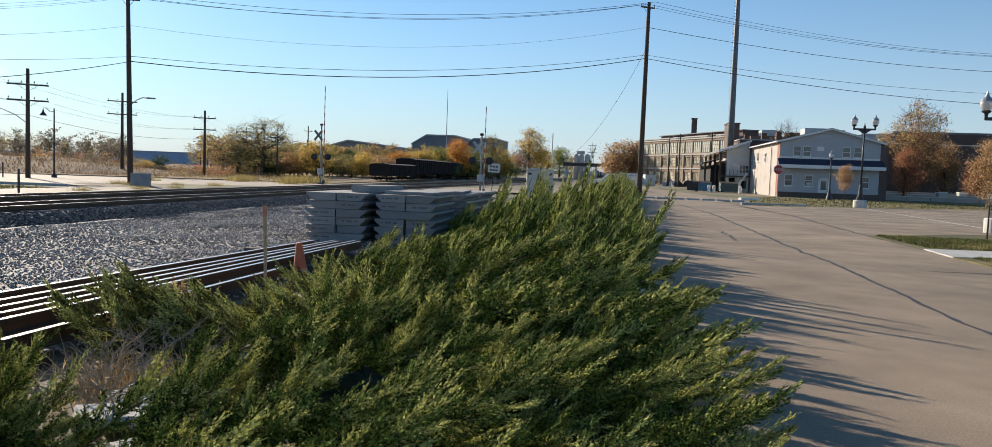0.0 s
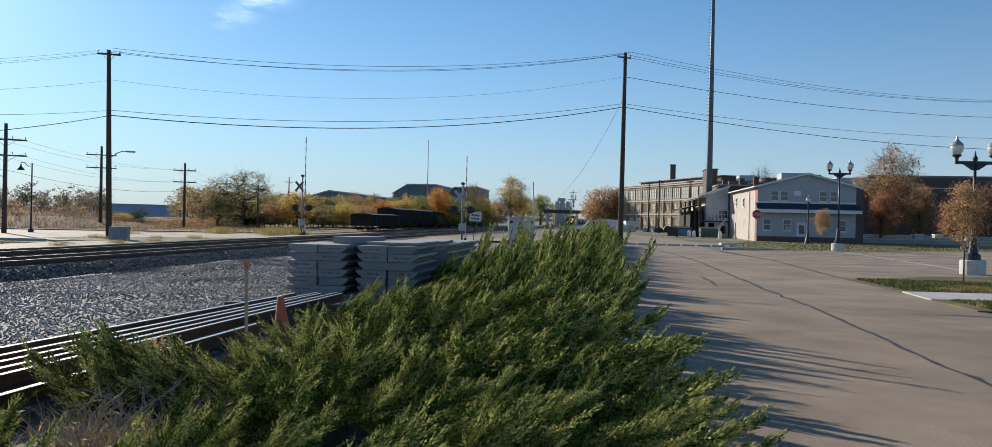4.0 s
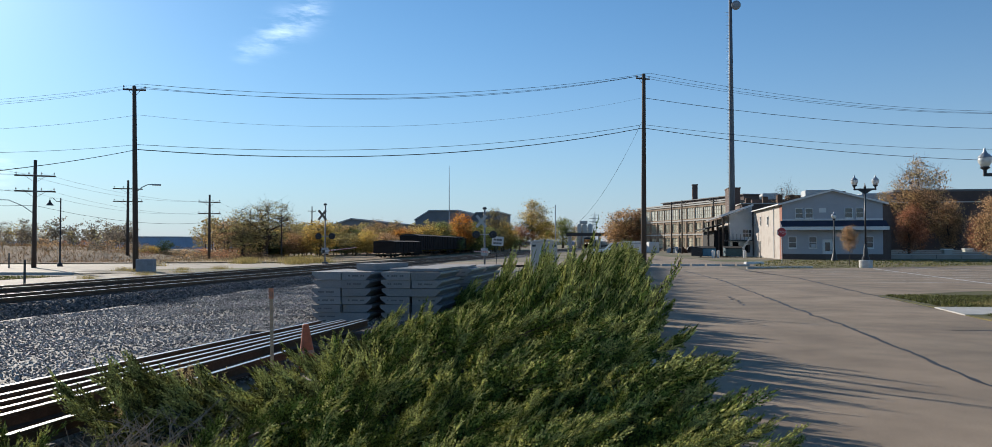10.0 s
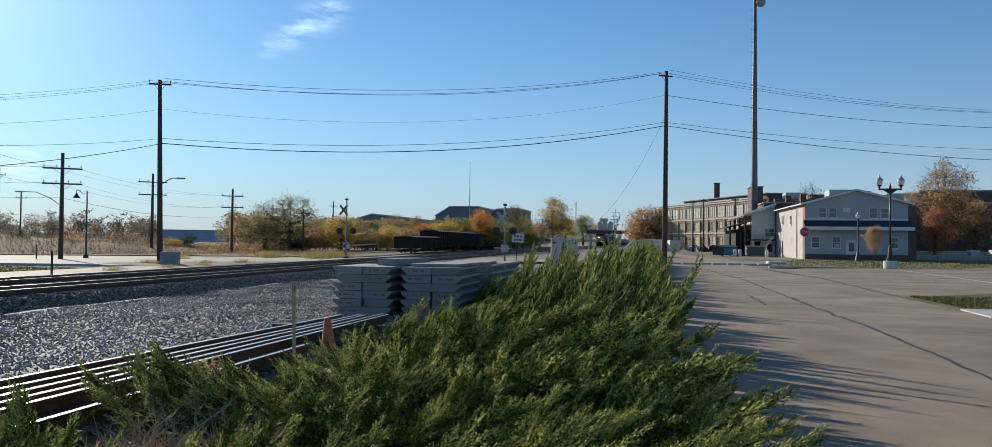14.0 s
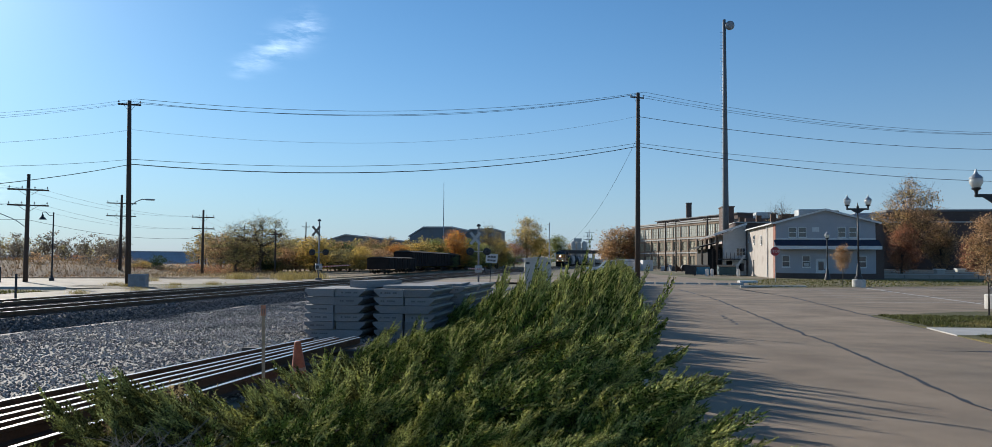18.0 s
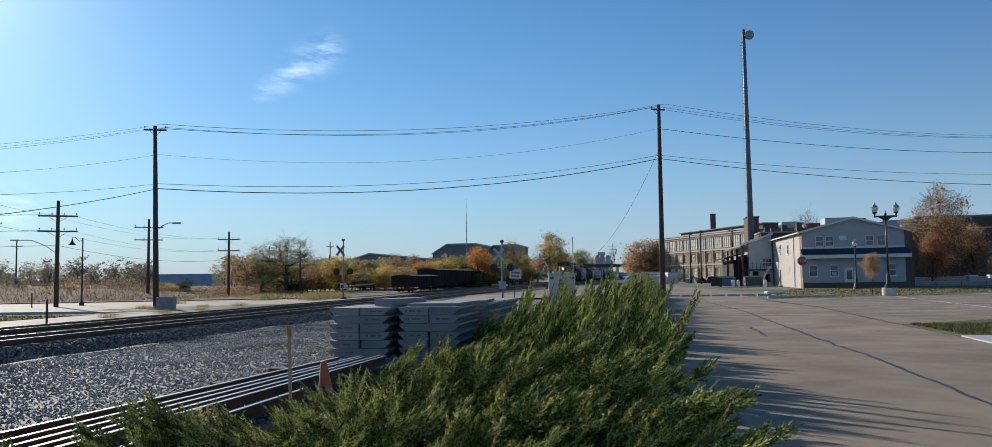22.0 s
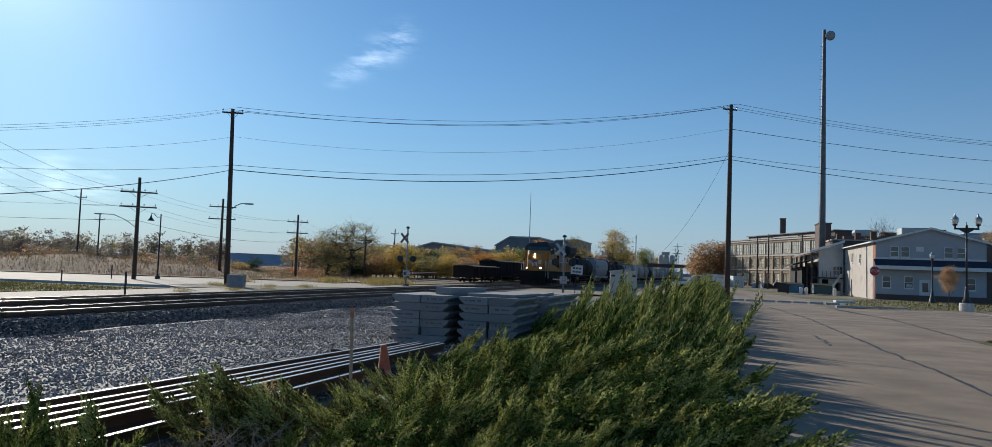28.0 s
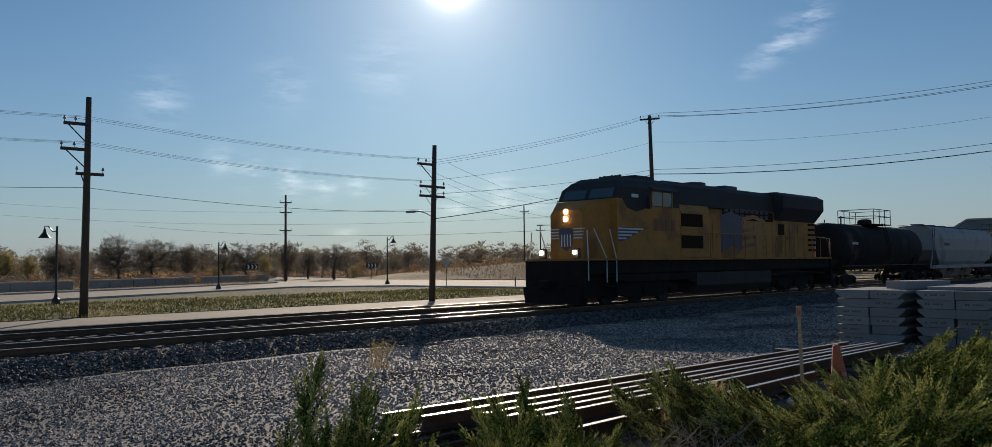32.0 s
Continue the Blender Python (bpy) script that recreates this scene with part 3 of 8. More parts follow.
RUST = mat("rusty_metal", (0.14, 0.08, 0.05), 0.85, metal=0.2, vary=0.35, scale=2, bump=0.3)


def window(parent, w, h, at, pane=None, frame_mat=None, bars=(1, 1), depth=0.12, sill=True):
    """A framed window in a wall whose outside faces -y in the window's space."""
    t, (nx, nz) = 0.07, bars
    cw, ch = (w - 0.05 * nx) / (nx + 1), (h - 0.06 * nz) / (nz + 1)
    holes = [(t + i * (cw + 0.05), t + i * (cw + 0.05) + cw, t + k * (ch + 0.06), t + k * (ch + 0.06) + ch) for i in range(nx + 1) for k in range(nz + 1)]
    shell = wall_with_openings(w + 2 * t, h + 2 * t, depth * 0.5 + 0.04, holes)
    fr = Mesh().add([(x - w / 2 - t, y - 0.04, z - t) for x, y, z in shell.v], shell.f)
    ob = part("window", fr, frame_mat or TRIM, parent, at=at)
    part("pane", Mesh().box(-w / 2, 0.035, 0, w / 2, 0.06, h), pane or PANE, ob)
    if sill:
        part("sill", Mesh().box(-w / 2 - 0.1, -0.1, -0.16, w / 2 + 0.1, 0.02, -0.07), frame_mat or TRIM, ob)
    return ob


def wall_with_openings(L, H, T, holes):
    """A wall along x from 0 to L, its outside at y = 0, with holes (x0, x1, z0, z1), as one closed shell."""
    xs = sorted({0, L, *[h[0] for h in holes], *[h[1] for h in holes]})
    zs = sorted({0, H, *[h[2] for h in holes], *[h[3] for h in holes]})
    nx, nz = len(xs), len(zs)

    def solid_cell(i, k):
        if not (0 <= i < nx - 1 and 0 <= k < nz - 1):
            return False
        x, z = (xs[i] + xs[i + 1]) / 2, (zs[k] + zs[k + 1]) / 2
        return not any(h[0] < x < h[1] and h[2] < z < h[3] for h in holes)

    v = [(x, y, z) for y in (0, T) for z in zs for x in xs]
    at = lambda i, k, b: b * nx * nz + k * nx + i
    f = []
    for i in range(nx - 1):
        for k in range(nz - 1):
            if not solid_cell(i, k):
                continue
            a, b, c, d = (i, k), (i + 1, k), (i + 1, k + 1), (i, k + 1)
            f.append((at(*a, 0), at(*b, 0), at(*c, 0), at(*d, 0)))
            f.append((at(*d, 1), at(*c, 1), at(*b, 1), at(*a, 1)))
            for (p, r), (di, dk) in (((a, b), (0, -1)), ((b, c), (1, 0)), ((c, d), (0, 1)), ((d, a), (-1, 0))):
                if not solid_cell(i + di, k + dk):
                    f.append((at(*r, 0), at(*p, 0), at(*p, 1), at(*r, 1)))
    used = sorted({n for face in f for n in face})
    place = {n: m for m, n in enumerate(used)}
    return Mesh().add([v[n] for n in used], [tuple(place[n] for n in face) for face in f])


def grey_house():
    X0, X1, Y0, Y1, E, A = 18.6, 30.1, 101.5, 124.0, 6.75, 8.3
    xm = (X0 + X1) / 2
    ob = thing("grey_house", "two-storey grey-sided house with a low gable and navy band", "house", pose(0, 0, 0))
    W = X1 - X0
    ups = [(0.17, 0.9), (0.27, 0.9), (0.665, 0.9), (0.775, 0.9)]
    lows = [(0.10, 0.9), (0.305, 0.9), (0.865, 0.9)]
    holes = [(W * u - 0.42, W * u + 0.42, 5.05, 6.2) for u, _ in ups] + [(W * u - 0.42, W * u + 0.42, 1.45, 2.75) for u, _ in lows] + [(W * 0.455 - 0.5, W * 0.455 + 0.5, 0.12, 2.3)]
    fw = wall_with_openings(W, E, 0.3, holes)
    front = part("front_wall", fw, SIDING, ob, "blue-grey lap siding", at=pose(X0, Y0, 0))
    for k in range(30):
        z = 0.75 + k * 0.2
        if not (3.55 < z < 4.75):
            for board in siding_boards(z, W, holes):
                part("siding_board", board, SIDING, front)
    gable = Mesh().prism([(X0, E), (X1, E), (X1 - 0.0, E + 0.05), (xm, A), (X0, E + 0.05)], "y", Y0, Y0 + 0.3)
    part("gable", gable, SIDING, ob)
    part("base_course", Mesh().box(X0 - 0.03, Y0 - 0.05, 0, X1 + 0.03, Y0 - 0.004, 0.65), BRICK_DARK, ob, "dark brick base")
    for u, _ in ups:
        window(ob, 0.8, 1.1, pose(X0 + W * u, Y0 - 0.03, 5.08), bars=(0, 1))
    for u, _ in lows:
        window(ob, 0.8, 1.25, pose(X0 + W * u, Y0 - 0.03, 1.47), bars=(0, 1))
    d = part("door", Mesh().box(-0.5, 0.05, 0, 0.5, 0.12, 2.15).box(-0.62, -0.04, 0, -0.5, 0.14, 2.3).box(0.5, -0.04, 0, 0.62, 0.14, 2.3).box(-0.62, -0.04, 2.15, 0.62, 0.14, 2.3), TRIM, ob, "white front door", at=pose(X0 + W * 0.455, Y0, 0.14))
    part("door_pane", Mesh().box(-0.3, 0.04, 0.9, 0.3, 0.06, 1.95), PANE, d)
    part("handle", Mesh().box(0.35, -0.02, 0.95, 0.42, 0.05, 1.05), DARK_STEEL, d)
    band = Mesh().prism([(Y0 - 1.15, 3.6), (Y0 - 1.15, 3.95), (Y0 - 0.002, 4.72), (Y0 - 0.002, 3.6)], "x", X0 - 0.25, X1 + 0.35)
    part("awning_roof", band, NAVY, ob, "navy shingled band between the storeys")
    part("fascia", Mesh().box(X0 - 0.28, Y0 - 1.22, 3.55, X1 + 0.38, Y0 - 1.152, 3.97), TRIM, ob, "white fascia board")
    part("band_trim", Mesh().box(X0, Y0 - 0.06, 4.75, X1, Y0 - 0.003, 4.95), TRIM, ob)
    part("sign_board", Mesh().box(X0 + W * 0.37, Y0 - 0.05, 5.7, X0 + W * 0.44, Y0 - 0.003, 6.25), TRIM, ob, "small white sign board")
    part("air_conditioner", Mesh().box(X0 + W * 0.305 - 0.3, Y0 - 0.3, 1.5, X0 + W * 0.305 + 0.3, Y0 - 0.01, 1.9, 0.03), STEEL_GREY, ob)
    part("east_pilaster", Mesh().box(X1, Y0 - 0.02, 0, X1 + 0.9, Y0 + 8, 6.5), BRICK_DARK, ob)
    # west side wall, pale stucco with a few openings and a brick strip at the corner
    sideL = Y1 - Y0
    sh = [(1.0, 1.9, 4.9, 6.0), (6.0, 6.9, 4.6, 5.8), (5.2, 6.3, 0.0, 2.3), (12, 13, 4.4, 5.6)]
    sw = wall_with_openings(sideL, E, 0.3, [(a, b, c, d2) for a, b, c, d2 in sh])
    part("side_wall", sw, STUCCO, ob, "pale stucco side wall", at=pose(X0, Y1, 0, 0, 0, -90) @ pose(0, 0, 0))
    part("corner_brick", Mesh().box(X0 - 0.04, Y0, 0.0, X0 - 0.004, Y0 + 1.6, E), BRICK_RED, ob, "painted brick corner, red where bare")
    for a, b, c, d2 in (sh[0], sh[1], sh[3]):
        window(ob, b - a - 0.1, d2 - c - 0.1, pose(X0 - 0.03, Y1 - (a + b) / 2, c + 0.05, 0, 0, -90), bars=(0, 1))
    part("side_door", Mesh().box(X0 + 0.1, Y0 + 16.3, 0, X0 + 0.18, Y0 + 17.2, 2.2), DARK_STEEL, ob)
    part("back_wall", Mesh().box(X0, Y1 - 0.3, 0, X1, Y1, E), STUCCO, ob)
    part("east_wall", Mesh().box(X1 - 0.3, Y0 + 0.31, 0, X1 - 0.002, Y1 - 0.31, E), STUCCO, ob)
    for s in (-1, 1):
        e = X0 - 0.45 if s < 0 else X1 + 0.6
        rf = Mesh().prism([(e, E - 0.12), (xm, A + 0.02), (xm, A + 0.22), (e, E + 0.1)], "y", Y0 - 0.35, Y1 + 0.2)
        r = part("roof", rf, ROOF_GREY, ob, "low grey shingle roof")
        part("rake_board", Mesh().prism([(e, E - 0.16), (xm, A - 0.02), (xm, A + 0.19), (e, E + 0.07)], "y", Y0 - 0.42, Y0 - 0.353), TRIM, r, "white rake board")
    part("gutter", Mesh().tube([(X0 - 0.5, Y0 - 0.3, E - 0.05), (X0 - 0.5, Y1, E - 0.05)], 0.08, 8), TRIM, ob)
    part("downspout", Mesh().tube([(X0 - 0.12, Y0 + 5.2, E - 0.1), (X0 - 0.12, Y0 + 5.2, 0.1)], 0.06, 8), STEEL_GREY, ob)


def siding_boards(z, W, holes):
    out = []
    cuts = sorted((h[0] - 0.08, h[1] + 0.08) for h in holes if h[2] - 0.1 < z + 0.19 and h[3] + 0.1 > z)
    x = 0
    for a, b in cuts + [(W, W)]:
        if a > x:
            out.append(Mesh().prism([(-0.02, z), (-0.004, z + 0.185), (-0.002, z + 0.185), (-0.002, z)], "x", x, a))
        x = max(x, b)
    return out


grey_house()


def stucco_building():
    """The pale shed behind the house: a low-pitched roof that overhangs a loading front, a slatted wall and an outside stair."""
    ob = thing("pale_building", "pale shed with an overhanging roof, slatted wall and outside stair", "building")
    X0, X1, Y0, Y1 = 15.2, 18.5, 124.6, 146.0
    slope = lambda x: 5.95 + (x - 13.8) * 0.36
    part("gable_wall", Mesh().prism([(X0, 4.4), (X0, slope(X0) - 0.1), (X1, slope(X1) - 0.1), (X1, 4.4)], "y", Y0 + 0.3, Y0 + 0.5), TRIM, ob, "shaded pale wall under the roof")
    part("front_wall", wall_with_openings(X1 - X0, 4.4, 0.3, [(0.4, 1.3, 0.1, 2.2), (2.2, 3.0, 0.6, 1.8), (1.9, 3.2, 2.9, 4.1)]), TRIM, ob, "pale front wall below the shaded roof", at=pose(X0, Y0, 0))
    for k in range(8):
        part("wall_slat", Mesh().box(X0 + 0.05 + k * 0.19, Y0 - 0.06, 2.6, X0 + 0.17 + k * 0.19, Y0 - 0.003, 4.5), TRIM, ob)
    part("side_wall", wall_with_openings(Y1 - Y0 - 1.8, 6.2, 0.3, [(4, 6.5, 0.1, 2.6), (9, 12, 0.1, 3.0), (14, 18, 0.1, 3.2), (5, 7, 4.2, 5.6), (11, 13, 4.2, 5.6)]), STUCCO, ob, at=pose(X0, Y1, 0, 0, 0, -90))
    # Solid black box behind the openings in place of indoor shade.
    part("dark_interior", Mesh().box(X0 + 0.6, Y0 + 2.0, 0.02, X1 - 0.4, Y1 - 0.4, 5.4), BLACK, ob)
    part("roof", Mesh().prism([(13.8, 5.95), (X1, slope(X1)), (X1, slope(X1) + 0.25), (13.8, 6.2)], "y", Y0 - 1.2, Y1 + 0.2), ROOF_GREY, ob, "low-pitched grey roof")
    part("roof_fascia", Mesh().prism([(13.75, 5.9), (X1, slope(X1) - 0.06), (X1, slope(X1) + 0.28), (13.75, 6.24)], "y", Y0 - 1.27, Y0 - 1.203), TRIM, ob, "pale fascia board along the roof")
    part("soffit", Mesh().prism([(13.9, 5.8), (X0 - 0.05, 6.3), (X0 - 0.05, 6.4), (13.9, 5.9)], "y", Y0 - 1.0, Y1), RUST, ob)
    window(ob, 1.2, 1.1, pose(X0 + 2.55, Y0 + 0.05, 2.95), bars=(2, 1))
    for y in (Y0 - 0.8, Y0 + 7, Y0 + 14, Y1 - 0.4):
        part("porch_post", Mesh().box(14.0, y - 0.15, 0, 14.3, y + 0.15, 5.85), DARK_WOOD, ob)
    part("lean_to", Mesh().prism([(11.6, 4.1), (14.6, 4.9), (14.6, 5.1), (11.6, 4.3)], "y", Y0 + 0.4, Y1 - 3), BLACK, ob, "dark lean-to roof over the loading bay")
    # Solid black box fills the bay where there is only shade.
    part("loading_bay", Mesh().box(13.0, Y0 + 1.2, 0, 15.1, Y1 - 2, 4.0), BLACK, ob, "solid black box in place of the shade in the loading bay")
    part("bay_frame", Mesh().box(12.0, Y0 + 0.9, 0, 12.3, Y0 + 1.2, 4.2).box(13.6, Y0 + 0.9, 0, 13.8, Y0 + 1.2, 4.3), TIE_WOOD, ob)
    part("balcony", Mesh().box(14.3, Y0 - 1.2, 2.3, 18.4, Y0 - 0.07, 2.5), DARK_STEEL, ob, "dark steel balcony")
    for k in range(8):
        part("baluster", Mesh().box(14.4 + k * 0.55, Y0 - 1.15, 2.5, 14.46 + k * 0.55, Y0 - 1.09, 3.4), DARK_STEEL, ob)
    part("stringer", Mesh().prism([(15.9, 0), (16.2, 0), (18.1, 3.0), (17.8, 3.0)], "y", Y0 - 2.2, Y0 - 2.1), TRIM, ob)
    for k in range(12):
        part("stair_tread", Mesh().box(15.9 + k * 0.165, Y0 - 2.1, 0.22 + k * 0.23, 16.2 + k * 0.165, Y0 - 1.3, 0.27 + k * 0.23), TRIM, ob)


stucco_building()


def factory():
    """Old brick factory of three storeys; the long side is built in its own space and turned."""
    A = Vector((23.2, 189.0, 0))
    B = Vector((2.9, 236.0, 0))
    yaw = math.degrees(math.atan2((A - B).y, (A - B).x))
    L, H, D = (A - B).length, 12.2, 42.0
    ob = thing("brick_factory", "long weathered brick factory with rows of factory windows", "factory", pose(B.x, B.y, -0.1, 0, 0, yaw))
    n = 12
    bay = L / n
    rows = [(1.0, 3.6), (5.0, 7.3), (8.4, 11.2)]
    holes = []
    for i in range(n):
        for j, (z0, z1) in enumerate(rows):
            m = 0.7 if j < 2 else 0.12
            holes.append((i * bay + m, (i + 1) * bay - m, z0, z1))
    part("long_wall", wall_with_openings(L, H, 0.5, holes), BRICK, ob, "soot-stained tan brick")
    for i in range(n + 1):
        part("pilaster", Mesh().box(i * bay - 0.3, -0.18, 0, i * bay + 0.3, -0.002, 8.0), BRICK, ob)
    for i, (x0, x1, z0, z1) in enumerate(holes):
        window(ob, x1 - x0 - 0.16, z1 - z0 - 0.16, pose((x0 + x1) / 2, 0.15, z0 + 0.08), pane=PANE_BAND if z0 > 8 else PANE_PALE, frame_mat=PUTTY, bars=(3, 2), sill=False, depth=0.05)
    for z in (4.3, 7.85, 11.75):
        part("string_course", Mesh().box(-0.1, -0.22, z, L + 0.1, -0.19, z + 0.3), CONCRETE, ob, "pale stone band")
    part("coping", Mesh().box(-0.3, -0.3, H, L + 0.3, 0.7, H + 0.3), CONCRETE, ob)
    eh = [(3 + k * 4.2, 6 + k * 4.2, z0, z1) for k in range(4) for z0, z1 in rows]
    end = part("end_wall", wall_with_openings(D, H, 0.5, eh), BRICK, ob, at=pose(0, D + 0.51, 0, 0, 0, -90))
    for x0, x1, z0, z1 in eh:
        window(end, x1 - x0 - 0.16, z1 - z0 - 0.16, pose((x0 + x1) / 2, 0.15, z0 + 0.08), pane=PANE_PALE, frame_mat=STEEL_GREY, bars=(3, 3), sill=False)
    part("near_end_wall", Mesh().box(L - 0.5, 0.51, 0, L, D, H), BRICK, ob)
    part("roof", Mesh().box(0.1, 0.4, H - 0.3, L - 0.6, D, H - 0.02), ROOF_GREY, ob)
    pent = part("penthouse", Mesh().box(4, 6, H, L - 4, 16, H + 1.5), BRICK_DARK, ob, "dark rooftop storey")
    for k in range(5):
        part("penthouse_window", Mesh().box(3.85, 6.6 + k * 1.9, H + 0.4, 3.99, 8.1 + k * 1.9, H + 1.3), PANE_PALE, pent)
    part("penthouse_roof", Mesh().box(3.5, 5.5, H + 1.5, L - 3.5, 16.5, H + 1.72), ROOF_GREY, pent)
    return ob


factory()


def tower_and_annex():
    ob = thing("brick_annex", "brick annex with a rooftop stair tower", "building")
    part("body", Mesh().box(24.5, 165, 0, 60, 188, 10.8), BRICK_DARK, ob)
    part("stair_tower", Mesh().box(20.6, 170, 0, 22.9, 176, 13.4, 0.05), BRICK_DARK, ob, "brick stair tower")
    part("tower_cap", Mesh().box(20.45, 169.8, 13.4, 23.05, 176.2, 13.6), BRICK_DARK, ob)
    for i, (x, w, h) in enumerate(((27, 3, 1.4), (32, 5, 1.0), (39, 4, 1.7), (46, 6, 1.2), (54, 3, 1.5))):
        part("roof_vent", Mesh().box(x, 168, 10.8, x + w, 172, 10.8 + h, 0.08), (STEEL_GREY, RUST, BRICK_DARK)[i % 3], ob)
    for k in range(9):
        window(ob, 2.2, 1.8, pose(27 + k * 3.7, 164.97, 6.9), pane=PANE_PALE, frame_mat=STEEL_GREY, bars=(2, 2))
    ch = thing("brick_chimney", "square dark brick chimney rising behind the factory roof", "chimney")
    part("shaft", Mesh().box(17.3, 221.3, 11.9, 18.7, 222.7, 17.9, 0.03), BRICK_DARK, ch)
    part("cap", Mesh().box(17.2, 221.2, 17.9, 18.8, 222.8, 18.15), BRICK_DARK, ch)
    far = thing("dark_warehouse", "long dark brick warehouse behind the trees", "warehouse")
    part("body", Mesh().box(52, 168, 0, 150, 200, 12.2), BRICK_DARK, far)
    part("parapet", Mesh().box(51.8, 167.8, 12.2, 150.2, 200.2, 12.6), ROOF_GREY, far)
    for k in range(8):
        part("loading_door", Mesh().box(60 + k * 9, 167.9, 0.2, 64 + k * 9, 168.0, 3.8), DARK_STEEL, far)
    for x, w, h in ((31.5, 5.5, 2.4), (40.5, 3.5, 1.5), (45, 2, 1.0)):
        solid("rooftop_unit", Mesh().box(x, 150, 9.2, x + w, 154, 9.2 + h, 0.1), STEEL_GREY, "grey rooftop ventilation unit on the building", "ventilation unit")
    mid = thing("low_brick_building", "low brick building directly behind the house", "building")
    part("body", Mesh().box(20, 147, 0, 60, 163, 9.0), BRICK_DARK, mid)
    part("coping", Mesh().box(19.8, 146.8, 9.0, 60.2, 163.2, 9.2), CONCRETE, mid)
    for k, x in enumerate((21, 24, 26.5)):
        part("roof_vent", Mesh().box(x, 149, 9.2, x + 0.9, 150, 10.2 + 0.25 * k, 0.05), RUST, mid)


tower_and_annex()


def far_industry():
    """Sheds beyond the trees, a silo group and the road bridge."""
    for x0, x1, y, h0, h1, nm, lb in ((-96, -66, 240, 9.8, 7.6, "metal_shed", "long grey metal shed behind the autumn trees"), (-68, -54, 250, 12.6, 12.6, "dark_shed", "tall dark industrial shed behind the trees"),
                                      (-54, -43, 262, 12.3, 12.6, "dark_shed", "dark flat-roofed industrial shed")):
        ob = thing(nm, lb, "shed")
        part("wall_shell", Mesh().prism([(x0, 0), (x1, 0), (x1, h1), ((x0 * 2 + x1) / 3, h0), (x0, h0 - 3)], "y", y, y + 30), mat("metal_cladding", (0.17, 0.19, 0.21), 0.6, metal=0.2, vary=0.15, scale=0.3, bump=0.05), ob)
        part("eave", Mesh().prism([(x0 - 0.3, h0 - 3), ((x0 * 2 + x1) / 3, h0), (x1 + 0.3, h1), (x1 + 0.3, h1 + 0.4), ((x0 * 2 + x1) / 3, h0 + 0.4), (x0 - 0.3, h0 - 2.6)], "y", y - 0.4, y + 30.2), STEEL_GREY, ob)
    ob = thing("silo_group", "group of pale grain silos far down the line", "silos", pose(-29, 480, 0))
    for k in range(3):
        part("silo", Mesh().lathe([(1.5, 0), (1.5, 13), (0.9, 14), (0.3, 14.4)], (k * 3.3, 0, 0), n=16), CONCRETE, ob, smooth=True)
    part("head_house", Mesh().box(0.5, -1.5, 14, 5, 1.5, 16), STEEL_GREY, ob)
    br = thing("road_bridge", "far road bridge over the railway", "bridge")
    part("deck", Mesh().box(-30, 392, 6.0, -6, 402, 7.6), mat("bridge_steel", (0.07, 0.06, 0.055), 0.8), br)
    for x in (-28.5, -14, -9):
        part("pier", Mesh().box(x - 0.6, 394, 0, x + 0.6, 400, 6.0), CONCRETE, br)
    part("abutment", Mesh().box(-6.0, 392, 0, 12, 402, 5.9), CONCRETE, br)
    for x, y, h in ((-26, 640, 28), (-30, 700, 27), (-420, 428, 19), (-428, 555, 17)):
        tw = thing("lattice_tower", "distant steel lattice transmission tower", "tower", pose(x, y, 0))
        m = Mesh()
        w = h * 0.07
        for sx, sy in ((-1, -1), (1, -1), (1, 1), (-1, 1)):
            m.tube([(sx * w, sy * w, 0), (sx * 0.4, sy * 0.4, h * 0.8), (0, 0, h)], 0.14, 4)
        for i in range(7):
            a, b = i / 8, (i + 1) / 8
            wa, wb = w * (1 - a) + 0.4 * a, w * (1 - b) + 0.4 * b
            for s in (-1, 1):
                m.tube([(-wa, s * wa, h * 0.8 * a), (wb, s * wb, h * 0.8 * b)], 0.09, 4).tube([(wa, s * wa, h * 0.8 * a), (-wb, s * wb, h * 0.8 * b)], 0.09, 4)
        part("lattice", m, STEEL_GREY, tw)
        for z in (0.7, 0.8, 0.9):
            part("arm", Mesh().box(-h * 0.13, -0.15, h * z, h * 0.13, 0.15, h * z + 0.3), STEEL_GREY, tw)
    an = thing("radio_antenna", "thin tall radio mast behind the trees", "antenna", pose(-56.3, 248, 0))
    part("rod", Mesh().tube([(0, 0, 0), (0, 0, 14), (0, 0, 27)], [0.2, 0.14, 0.06], 6), STEEL_GREY, an)


far_industry()

# ---- train ----
LOCO_YELLOW = mat("loco_yellow", (0.42, 0.185, 0.04), 0.55, spec=0.3, vary=0.14, scale=0.8, fine=12, bump=0.04, second=(0.24, 0.105, 0.03), patch=0.4, patch_scale=0.7)
LOCO_GREY = mat("loco_grey", (0.046, 0.044, 0.045), 0.75, spec=0.25, vary=0.15, scale=0.8, bump=0.05)
# Underframe and wheels are near black: shade below the bodies is in their colour.
UNDERFRAME = mat("underframe", (0.02, 0.017, 0.015), 0.9, spec=0.2, vary=0.3, scale=2, bump=0.2)
WHEEL_STEEL = mat("wheel_steel", (0.05, 0.045, 0.04), 0.7, metal=0.2, vary=0.2, scale=3, bump=0.1)
TANK_BLACK = mat("tank_black", (0.018, 0.016, 0.015), 0.85, spec=0.25, vary=0.25, scale=0.6, fine=10, bump=0.04, second=(0.07, 0.055, 0.045), patch=0.25, patch_scale=0.5)
TANK_GREY = mat("tank_grey", (0.2, 0.21, 0.22), 0.45, vary=0.2, scale=0.6, bump=0.04)
